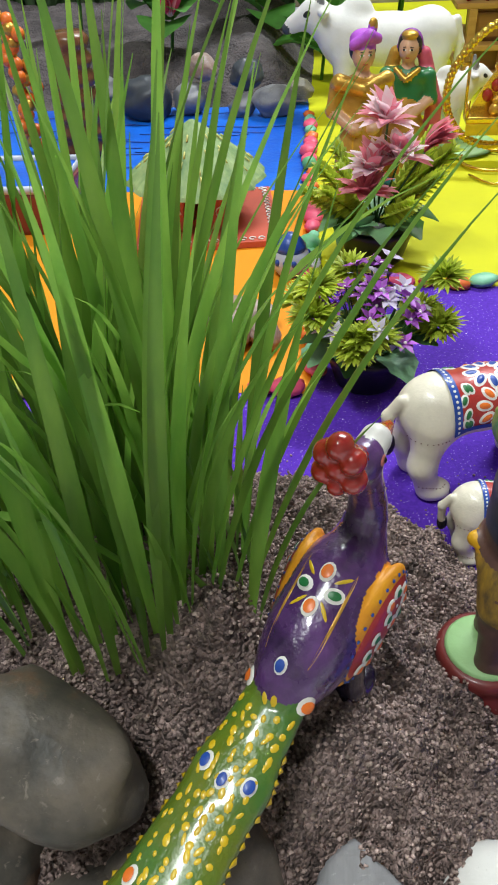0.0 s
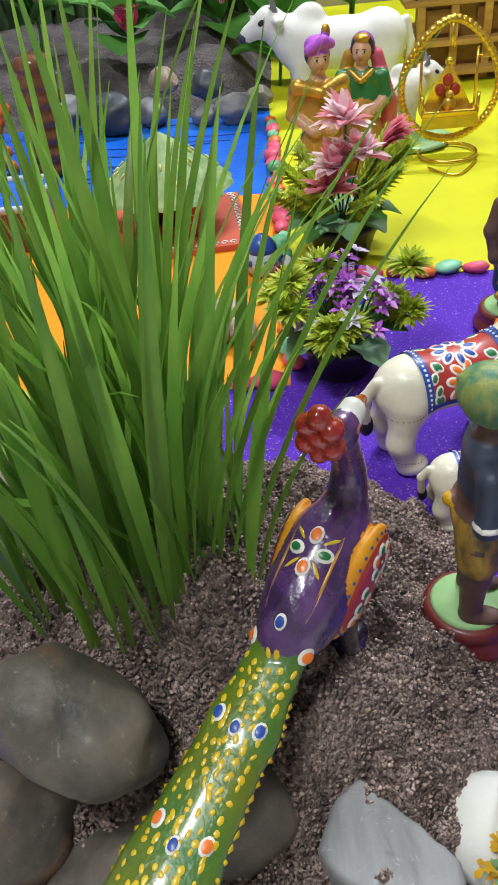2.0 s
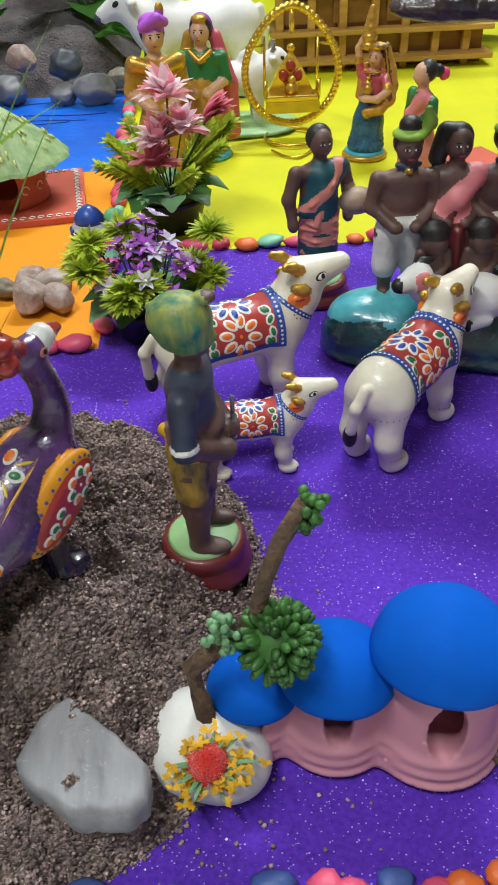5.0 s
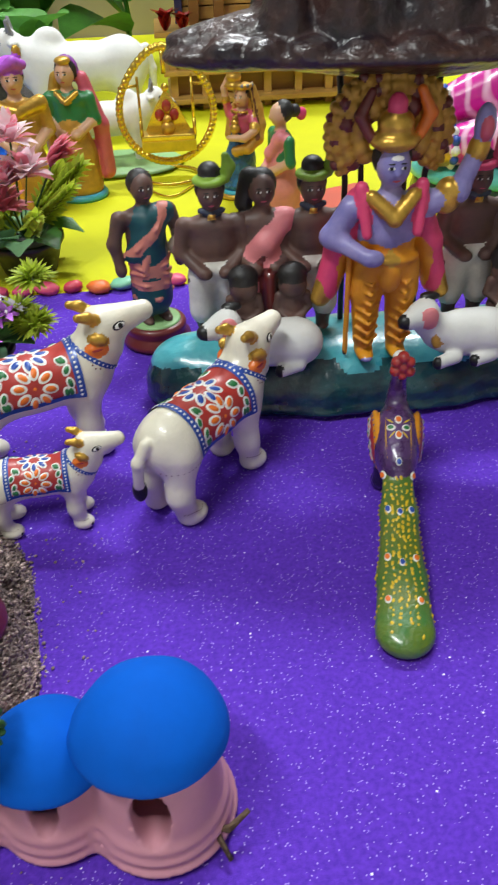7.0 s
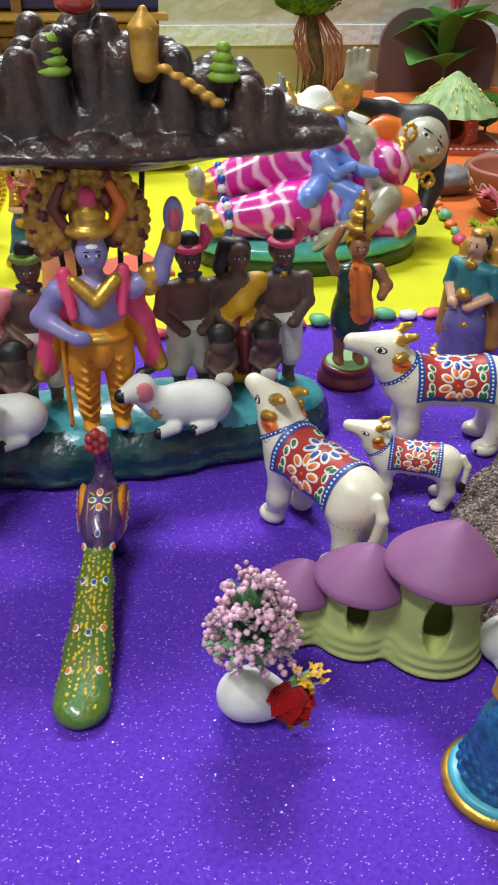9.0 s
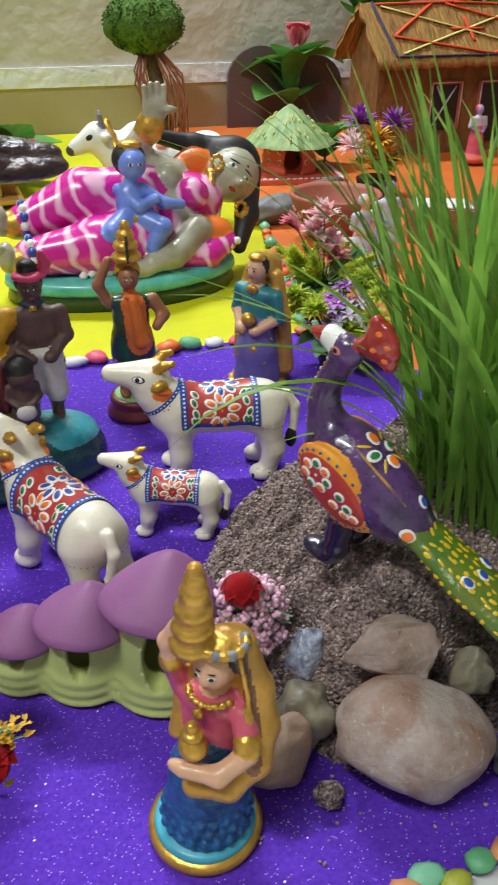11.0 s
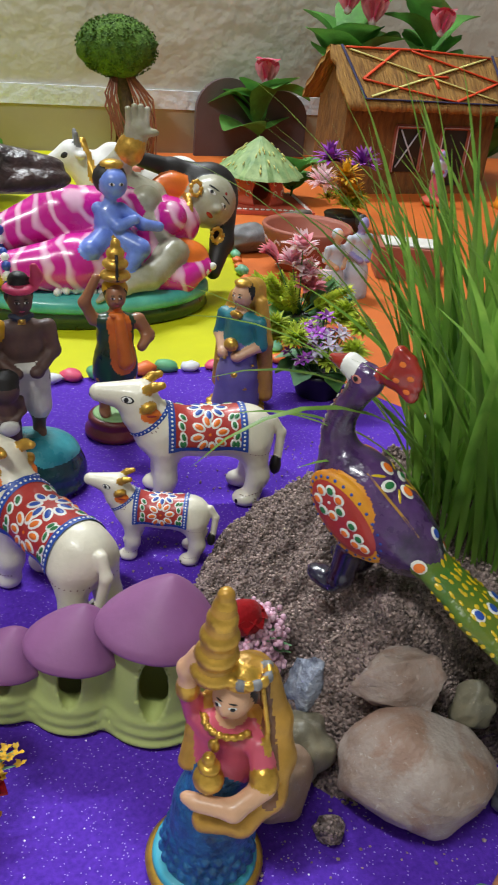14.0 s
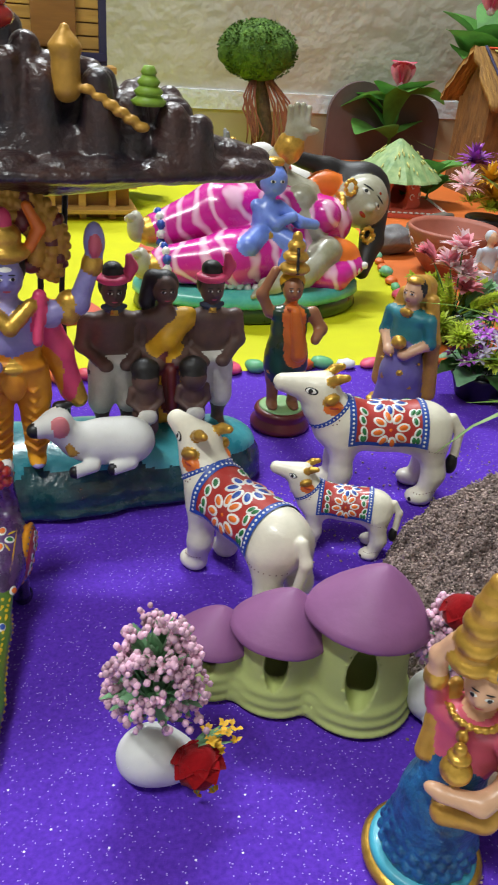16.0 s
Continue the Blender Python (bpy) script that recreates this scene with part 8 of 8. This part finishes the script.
col = Mesh()
prof = [(0.026, 0)]
for k in range(7):
    prof += [(0.033 - 0.0015 * k, 0.004 + 0.021 * k), (0.034 - 0.0015 * k, 0.012 + 0.021 * k), (0.025 - 0.001 * k, 0.019 + 0.021 * k)]
col.lathe(prof, LATHE, 26)
col.obj("turned_pillar", pose(-0.246, 1.09, 0), label="ringed turned brown wooden pillar", category="pillar")
col = Mesh()
for k in range(34):
    col.ball((RNG.gauss(0, 0.006), RNG.gauss(0, 0.006), 0.006 + 0.0048 * k), 0.009, PETAL_ORANGE if k % 3 else GOLD, seg=8, rings=6)
col.obj("marigold_string", pose(-0.315, 1.09, 0), label="upright string of orange and gold beads", category="garland", kind="stuff")
tray = empty("water_trough", pose(-0.36, 0.88, 0), "dark brown trough with blue painted water", "trough")
part("body", Mesh().box((-0.16, -0.05, 0), (0.16, 0.05, 0.046), MAROON, bevel=0.004), tray)
part("water_top", Mesh().box((-0.15, -0.044, 0.042), (0.15, 0.044, 0.0475), BLUE, bevel=0.001), tray)
part("rim", Mesh().tube([(-0.155, -0.047, 0.048), (0.155, -0.047, 0.048), (0.155, 0.047, 0.048), (-0.155, 0.047, 0.048), (-0.155, -0.047, 0.048)], 0.0045, SHIRT_WHITE, 8), tray, "white painted rim")


# ---- stick-built wooden house ----
house = empty("stick_house", pose(0.42, 1.50, 0), "golden stick-built wooden house on a stepped platform", "house")
for k, (y0, z0, z1, x0, x1) in enumerate(((-0.16, 0.012, 0.020, -0.15, 0.20), (-0.15, 0.052, 0.060, -0.155, 0.20), (-0.14, 0.106, 0.114, -0.165, 0.16))):
    part("platform_board", Mesh().box((x0, y0, z0), (x1, y0 + 0.16 - 0.01 * k, z1), WOOD, bevel=0.0015), house)
part("platform_wall", Mesh().box((-0.145, -0.125, 0), (0.19, -0.11, 0.106), WOOD_DARK), house)
for k in range(7):
    x = -0.14 + 0.05 * k
    part("post", Mesh().box((x - 0.006, -0.14, 0.0), (x + 0.006, -0.127, 0.106), WOOD, bevel=0.001), house)
for k in range(4):
    x = -0.11 + 0.085 * k
    part("panel", Mesh().box((x - 0.03, -0.131, 0.066), (x + 0.03, -0.127, 0.100), WOOD_DARK, bevel=0.002), house)
for k in range(20):
    z = 0.118 + 0.0195 * k
    part("slat", Mesh().box((-0.12, -0.06 + 0.0006 * (k % 3), z), (0.155, -0.05, z + 0.0175), WOOD, bevel=0.001), house)
for x in (-0.124, 0.157):
    part("corner_post", Mesh().box((x - 0.006, -0.072, 0.114), (x + 0.006, -0.06, 0.51), THREAD_B, bevel=0.001), house, "dark painted corner post")
part("beam", Mesh().box((-0.124, -0.075, 0.238), (0.163, -0.0625, 0.250), THREAD_B, bevel=0.001), house, "dark painted beam")
part("ledge", Mesh().box((-0.13, -0.10, 0.222), (0.175, -0.05, 0.232), WOOD, bevel=0.001), house)
for x in (-0.10, -0.06):
    part("post", Mesh().box((x - 0.008, -0.085, 0.114), (x + 0.008, -0.07, 0.40), WOOD_DARK, bevel=0.001), house)
door = part("door", Mesh().box((0.045, -0.072, 0.256), (0.115, -0.064, 0.40), WOOD_DARK, bevel=0.002), house, "brown wooden door")
for k in range(6):
    part("bar", Mesh().box((0.056 + 0.009 * k, -0.075, 0.335), (0.060 + 0.009 * k, -0.071, 0.385), MAROON), door)
part("back_wall", Mesh().box((-0.12, -0.048, 0.114), (0.155, 0.10, 0.51), WOOD_DARK), house)
for x, s in ((0.273, 1.0), (0.30, 0.8)):
    m = Mesh()
    for k in range(7):
        a = 2 * math.pi * k / 7
        m.leaf((0, 0, 0), (0.024 * math.cos(a) * s, 0.012 * math.sin(a), 0.030 * s), 0.022, CREST, n=4, bend=0.2)
    m.obj("red_cloth_flower", pose(x, 1.375, 0.114), label="red cloth flower standing on the platform", category="flower")
redmat = Mesh()
redmat.box((-0.05, -0.04, 0), (0.05, 0.04, 0.005), MAT_RED, bevel=0.001)
for k in range(18):
    redmat.tube([(-0.045 + 0.0052 * k, -0.034 + 0.0035 * math.sin(a), 0.0055 + 0 * a) for a in (0, 1.5, 3)], 0.001, WHITE, 4)
redmat.obj("painted_tile", pose(0.455, 0.90, 0, 0, 0, 20), label="red card tile with white painted scrolls", category="mat")
mat2 = Mesh()
mat2.box((-0.07, -0.05, 0), (0.07, 0.05, 0.006), MAT_RED, bevel=0.001)
mat2.obj("painted_tile", pose(0.67, 1.18, 0, 0, 0, -15), label="red card tile with white painted scrolls", category="mat")

# ---- moss tree, boards and thatched house ----
tree = empty("moss_tree", pose(0.985, 1.83, 0), "toy tree with a moss ball crown and raffia roots", "tree")
m = Mesh()
m.tube([(0.015, 0, 0), (0.008, 0, 0.08), (-0.008, 0, 0.16), (-0.02, 0, 0.21)], [0.022, 0.018, 0.016, 0.018], BARK, 12)
part("trunk", m, tree)
m = Mesh()
m.ball((-0.025, 0, 0.252), (0.086, 0.075, 0.060), MOSS, seg=40, rings=26, wob=0.10, seed=4)
for k in range(2600):
    a, b = RNG.uniform(0, 6.283), math.acos(RNG.uniform(-1, 1))
    d = Vector((math.sin(b) * math.cos(a), math.sin(b) * math.sin(a), math.cos(b)))
    p = Vector((-0.025, 0, 0.252)) + Vector((d.x * 0.086, d.y * 0.075, d.z * 0.060)) * RNG.uniform(0.96, 1.04)
    s = Vector((RNG.gauss(0, 1), RNG.gauss(0, 1), RNG.gauss(0, 1))).normalized() * 0.0035
    m.leaf(p - s * 0.6, p + s + d * 0.001, 0.0055, MOSS, n=2)
part("crown", m, tree, "clipped green moss ball")
m = Mesh()
for k in range(22):
    s = -1 if k < 9 else 1
    x = s * RNG.uniform(0.02, 0.06)
    m.tube([(-0.02 + x * 0.4, -0.02, 0.20), (-0.01 + x, -0.035, 0.15 + RNG.uniform(-0.02, 0.02)), (x + RNG.gauss(0, 0.008), -0.04, 0.09), (x * 0.9 + RNG.gauss(0, 0.012), -0.04, RNG.uniform(0.0, 0.05))], 0.0022, CORD, 5)
part("raffia", m, tree, "reddish hanging raffia strands")

for x, w, h, y in ((1.300, 0.088, 0.190, 2.005), (1.455, 0.080, 0.165, 2.015)):
    m = Mesh()
    ring = [(-w, 0)] + [(-w * math.cos(a), h - w * 0.9 + w * 0.9 * math.sin(a)) for a in np.linspace(0, math.pi, 17)] + [(w, 0)]
    k = len(ring)
    m.add([(p, 0, z) for p, z in ring] + [(p, 0.012, z) for p, z in ring], [tuple(range(k)), tuple(reversed(range(k, 2 * k)))] + [(i, i + k, (i + 1) % k + k, (i + 1) % k) for i in range(k)], ARCH, False)
    m.obj("arched_board", pose(x, y, 0), label="mauve-brown round-topped board leaning at the wall", category="board")

cottage = empty("thatched_house", pose(1.59, 1.62, 0), "toy house of brown coir with a thread-laced thatched roof", "house")
m = Mesh()
m.box((-0.20, -0.065, 0), (0.20, -0.055, 0.195), HUT_WALL)
m.box((-0.20, 0.055, 0), (0.20, 0.065, 0.195), HUT_WALL)
wall_part = part("wall", m, cottage)
for s in (-1, 1):
    m = Mesh()
    x0, x1 = sorted((s * 0.19, s * 0.20))
    ring = [(-0.055, 0), (0.055, 0), (0.055, 0.195), (0, 0.275), (-0.055, 0.195)]
    m.add([(x0, y, z) for y, z in ring] + [(x1, y, z) for y, z in ring], [(4, 3, 2, 1, 0), (5, 6, 7, 8, 9)] + [(i, (i + 1) % 5, (i + 1) % 5 + 5, i + 5) for i in range(5)], HUT_WALL, False)
    part("gable_wall", m, cottage)
RW, RIDGE, EAVE, EY = 0.225, 0.296, 0.196, 0.105
for s in (-1, 1):
    m = Mesh()
    n1, n2 = 44, 14
    v = []
    for i in range(n1 + 1):
        for j in range(n2 + 1):
            x = -RW + 2 * RW * i / n1 + (RNG.uniform(-0.004, 0.004) if i in (0, n1) else 0)
            t = j / n2 * (1.02 + 0.03 * RNG.random() * (j == n2))
            v.append((x, s * EY * t, RIDGE - (RIDGE - EAVE) * t + RNG.uniform(-0.0018, 0.0018)))
    k = len(v)
    v += [(x, y, z - 0.012) for x, y, z in v]
    f = []
    for i in range(n1):
        for j in range(n2):
            a = i * (n2 + 1) + j
            q = (a, a + 1, a + n2 + 2, a + n2 + 1)
            f += [q if s > 0 else q[::-1], tuple(p + k for p in (q[::-1] if s > 0 else q))]
    for i in range(n1):
        a, b = i * (n2 + 1) + n2, (i + 1) * (n2 + 1) + n2
        f.append((a, b, b + k, a + k))
    for i in (0, n1):
        for j in range(n2):
            a = i * (n2 + 1) + j
            f.append((a, a + 1, a + 1 + k, a + k))
    m.add(v, f, THATCH)
    for q in range(700):
        x, t = RNG.uniform(-RW, RW), RNG.random()
        p = Vector((x, s * EY * t, RIDGE - (RIDGE - EAVE) * t + 0.001))
        e = p + Vector((RNG.gauss(0, 0.010), s * 0.022, -0.021)) * RNG.uniform(0.4, 1.1) + Vector((0, 0, 0.002))
        m.leaf(p, e, 0.0016, THATCH, n=1)
    part("roof", m, cottage, "coir thatched roof slope")


def roof_at(u, t, lift=0.004):
    return (-RW + 2 * RW * u, -EY * t, RIDGE - (RIDGE - EAVE) * t + lift)


def thread(pts, material, width=0.0045):
    out = []
    for (a, b) in zip(pts[:-1], pts[1:]):
        out += [roof_at(a[0] + (b[0] - a[0]) * k / 8, a[1] + (b[1] - a[1]) * k / 8) for k in range(9)]
    m = Mesh()
    m.tube(out, width, material, 6, flat=(1, 0.5))
    part("thread", m, cottage)


thread([(0.06, 0.03), (0.10, 0.97), (0.94, 0.97), (0.95, 0.03)], THREAD_B, 0.004)
thread([(0.08, 0.06), (0.5, 0.02), (0.93, 0.08)], THREAD_R)
for q in ([(0.12, 0.62), (0.38, 0.04)], [(0.12, 0.62), (0.62, 0.95)], [(0.62, 0.95), (0.93, 0.55)], [(0.93, 0.55), (0.45, 0.05)], [(0.44, 0.5), (0.62, 0.5)], [(0.53, 0.3), (0.54, 0.72)]):
    thread(q, THREAD_R)
for q in ([(0.10, 0.10), (0.90, 0.92)], [(0.14, 0.92), (0.90, 0.10)]):
    thread(q, THREAD_Y, 0.004)
# no holes in the wall: black panels give the shade inside window and door
for x0, name in ((-0.07, "window"), (0.055, "door")):
    op = part(name, Mesh().box((x0, -0.0672, 0.02 if name == "door" else 0.05), (x0 + 0.075, -0.0655, 0.145), BLACK), cottage, "dark opening")
    fr = Mesh()
    z0 = 0.02 if name == "door" else 0.05
    for a, b in (((x0, z0), (x0, 0.147)), ((x0, 0.147), (x0 + 0.075, 0.147)), ((x0 + 0.075, 0.147), (x0 + 0.075, z0))):
        fr.tube([(a[0], -0.069, a[1]), (b[0], -0.069, b[1])], 0.0045, TERRA, 4, smooth=False)
        fr.tube([(a[0], -0.0735, a[1]), (b[0], -0.0735, b[1])], 0.0014, FL_BLUSH, 4)
    part("frame", fr, op, "red frame with a pale line")
    if name == "window":
        fr = Mesh()
        fr.tube([(x0 + 0.01, -0.070, 0.06), (x0 + 0.062, -0.070, 0.14)], 0.0022, SHIRT_WHITE, 4)
        fr.tube([(x0 + 0.062, -0.071, 0.06), (x0 + 0.012, -0.071, 0.14)], 0.0022, SHIRT_WHITE, 4)
        part("cross_bar", fr, op)

# ---- things on the orange sheet ----
bowl = Mesh()
bowl.lathe([(0.030, 0), (0.036, 0.003), (0.058, 0.030), (0.066, 0.056), (0.070, 0.066), (0.067, 0.070), (0.062, 0.064), (0.050, 0.034), (0.02, 0.016), (0.004, 0.014)], TERRA, 40)
for k in range(13):
    q = 2 * math.pi * k / 13
    pts = []
    for a in np.linspace(-1, 1, 9):
        w, z = q + 0.19 * a, 0.045 + 0.007 * math.sin(a * 3.1)
        r = 0.0625 + (z - 0.045) * 0.4
        pts.append((r * math.cos(w), r * math.sin(w), z))
    bowl.tube(pts, 0.0018, FL_BLUSH, 5)
bowl.obj("clay_bowl", pose(1.045, 1.035, 0), label="terracotta bowl with pale painted scrolls", category="bowl")
stone(0.995, 1.14, 0.022, (0.05, 0.03, 0.024), (0, 0, 10), STONE_GREY, "long grey-brown stone behind the bowl", 70)
stone(1.10, 1.20, 0.026, (0.06, 0.03, 0.026), (0, -10, 20), STONE_BROWN, "long brown stone behind the bowl", 71)


def spiky_pot(x, y, size, mats, seed, label):
    thing = empty("potted_flowers", pose(x, y, 0) @ Matrix.Scale(size, 4), label, "potted plant", "potted plastic flowers")
    m = Mesh()
    m.lathe([(0.024, 0), (0.032, 0.03), (0.030, 0.032)], POT_BLACK)
    part("pot", m, thing, "black plastic pot")
    q = random.Random(seed)
    g, b = Mesh(), Mesh()
    for k in range(12):
        a = q.uniform(0, 6.28)
        rosette(g, (0.03 * math.cos(a), 0.03 * math.sin(a), 0.05), 0.02, 40, LEAF_LIME, k)
    for k, (dx, dy, dz, mt) in enumerate(mats):
        for j in range(60):
            a, c_ = q.uniform(0, 6.28), math.acos(q.uniform(-0.2, 1))
            d = Vector((math.sin(c_) * math.cos(a), math.sin(c_) * math.sin(a), math.cos(c_)))
            b.leaf((dx, dy, dz), Vector((dx, dy, dz)) + d * 0.032, 0.008, mt, n=3, bend=0.1)
    part("foliage", g, thing, "lime plastic foliage")
    part("blossom", b, thing, "spiky plastic blossoms")


spiky_pot(1.225, 1.235, 1.15, ((-0.012, -0.01, 0.085, FL_YELLOW), (0.0, -0.014, 0.058, FL_YELLOW), (0.035, 0.02, 0.10, FL_PURPLE), (-0.02, 0.03, 0.105, FL_PURPLE), (-0.045, 0.0, 0.075, FL_BLUSH)), 31, "black pot of yellow, purple and blush plastic flowers")
spiky_pot(1.72, 1.22, 1.0, ((0, 0, 0.07, LEAF_LIME), (0.03, 0, 0.06, LEAF_PALE)), 32, "black pot of dark leafy plastic greenery")


def seated_pair(c, m):
    for dx, mt in ((-0.022, SHIRT_WHITE), (0.016, SHIRT_WHITE)):
        P, ball, limb = person(c, (dx, 0.004 * (dx > 0), 0.0), 12, 0.098 if dx < 0 else 0.115, SKIN if dx < 0 else SKIN_LILAC, HAIR if dx > 0 else SHIRT_WHITE, "skirt", mt, None, "fold", mt)


figurine("white_robed_figurine", 1.045, 0.905, 0.0, seated_pair, "pair of small white robed figurines", h=0.0022)


def small_idol(c, m):
    person(c, (0, 0, 0.02), 0, 0.10, SKIN_LILAC, ROSE, "skirt", ROSE, None, "fold", SHIRT_WHITE)
    c.ball((0, 0, 0.012), (0.03, 0.03, 0.012), MAT_RED)


figurine("small_idol_figurine", 1.565, 1.43, 0.0, small_idol, "small lilac idol figurine on a red seat", h=0.0026)
box = Mesh()
box.box((-0.05, -0.035, 0), (0.05, 0.035, 0.05), TERRA, bevel=0.002)
box.box((-0.043, -0.028, 0.0505), (0.043, 0.028, 0.053), COTTON, bevel=0.001)
box.obj("filled_crate", pose(1.20, 0.985, 0, 0, 0, -25), label="small brown crate filled with white grain", category="crate")

pillar = empty("idol_pillar", pose(1.76, 1.40, 0), "yellow striped pillar carrying a painted idol", "pillar")
m = Mesh()
m.lathe([(0.046, 0), (0.040, 0.01), (0.036, 0.03), (0.038, 0.16), (0.044, 0.18)], SAFFRON, 24)
part("shaft", m, pillar, "yellow and brown fluted shaft")
m = Mesh()
m.lathe([(0.046, 0.178), (0.058, 0.19), (0.060, 0.204), (0.052, 0.212)], BASE_GREEN, 28)
part("capital", m, pillar, "dark green capital")
c, m = Clay(), Mesh()
person(c, (0, 0, 0.21), 0, 0.13, SKIN, GOLD, "skirt", ROSE, GOLD, "fold", HOTPINK)
person(c, (-0.045, 0, 0.21), 0, 0.07, SKIN_BLUE, HAIR, "skirt", ROSE, None, "fold", ROSE)
c.skin(m, 0.003)
part("idol", m, pillar, "pink and gold painted idol")


def gold_idol(c, m):
    person(c, (0, 0, 0), 0, 0.17, SKIN, GOLD, "skirt", PETAL_ORANGE, GOLD, "fold", SARI_YELLOW)


figurine("golden_idol_figurine", 1.80, 1.27, 0.0, gold_idol, "orange and gold robed idol figurine", h=0.003)
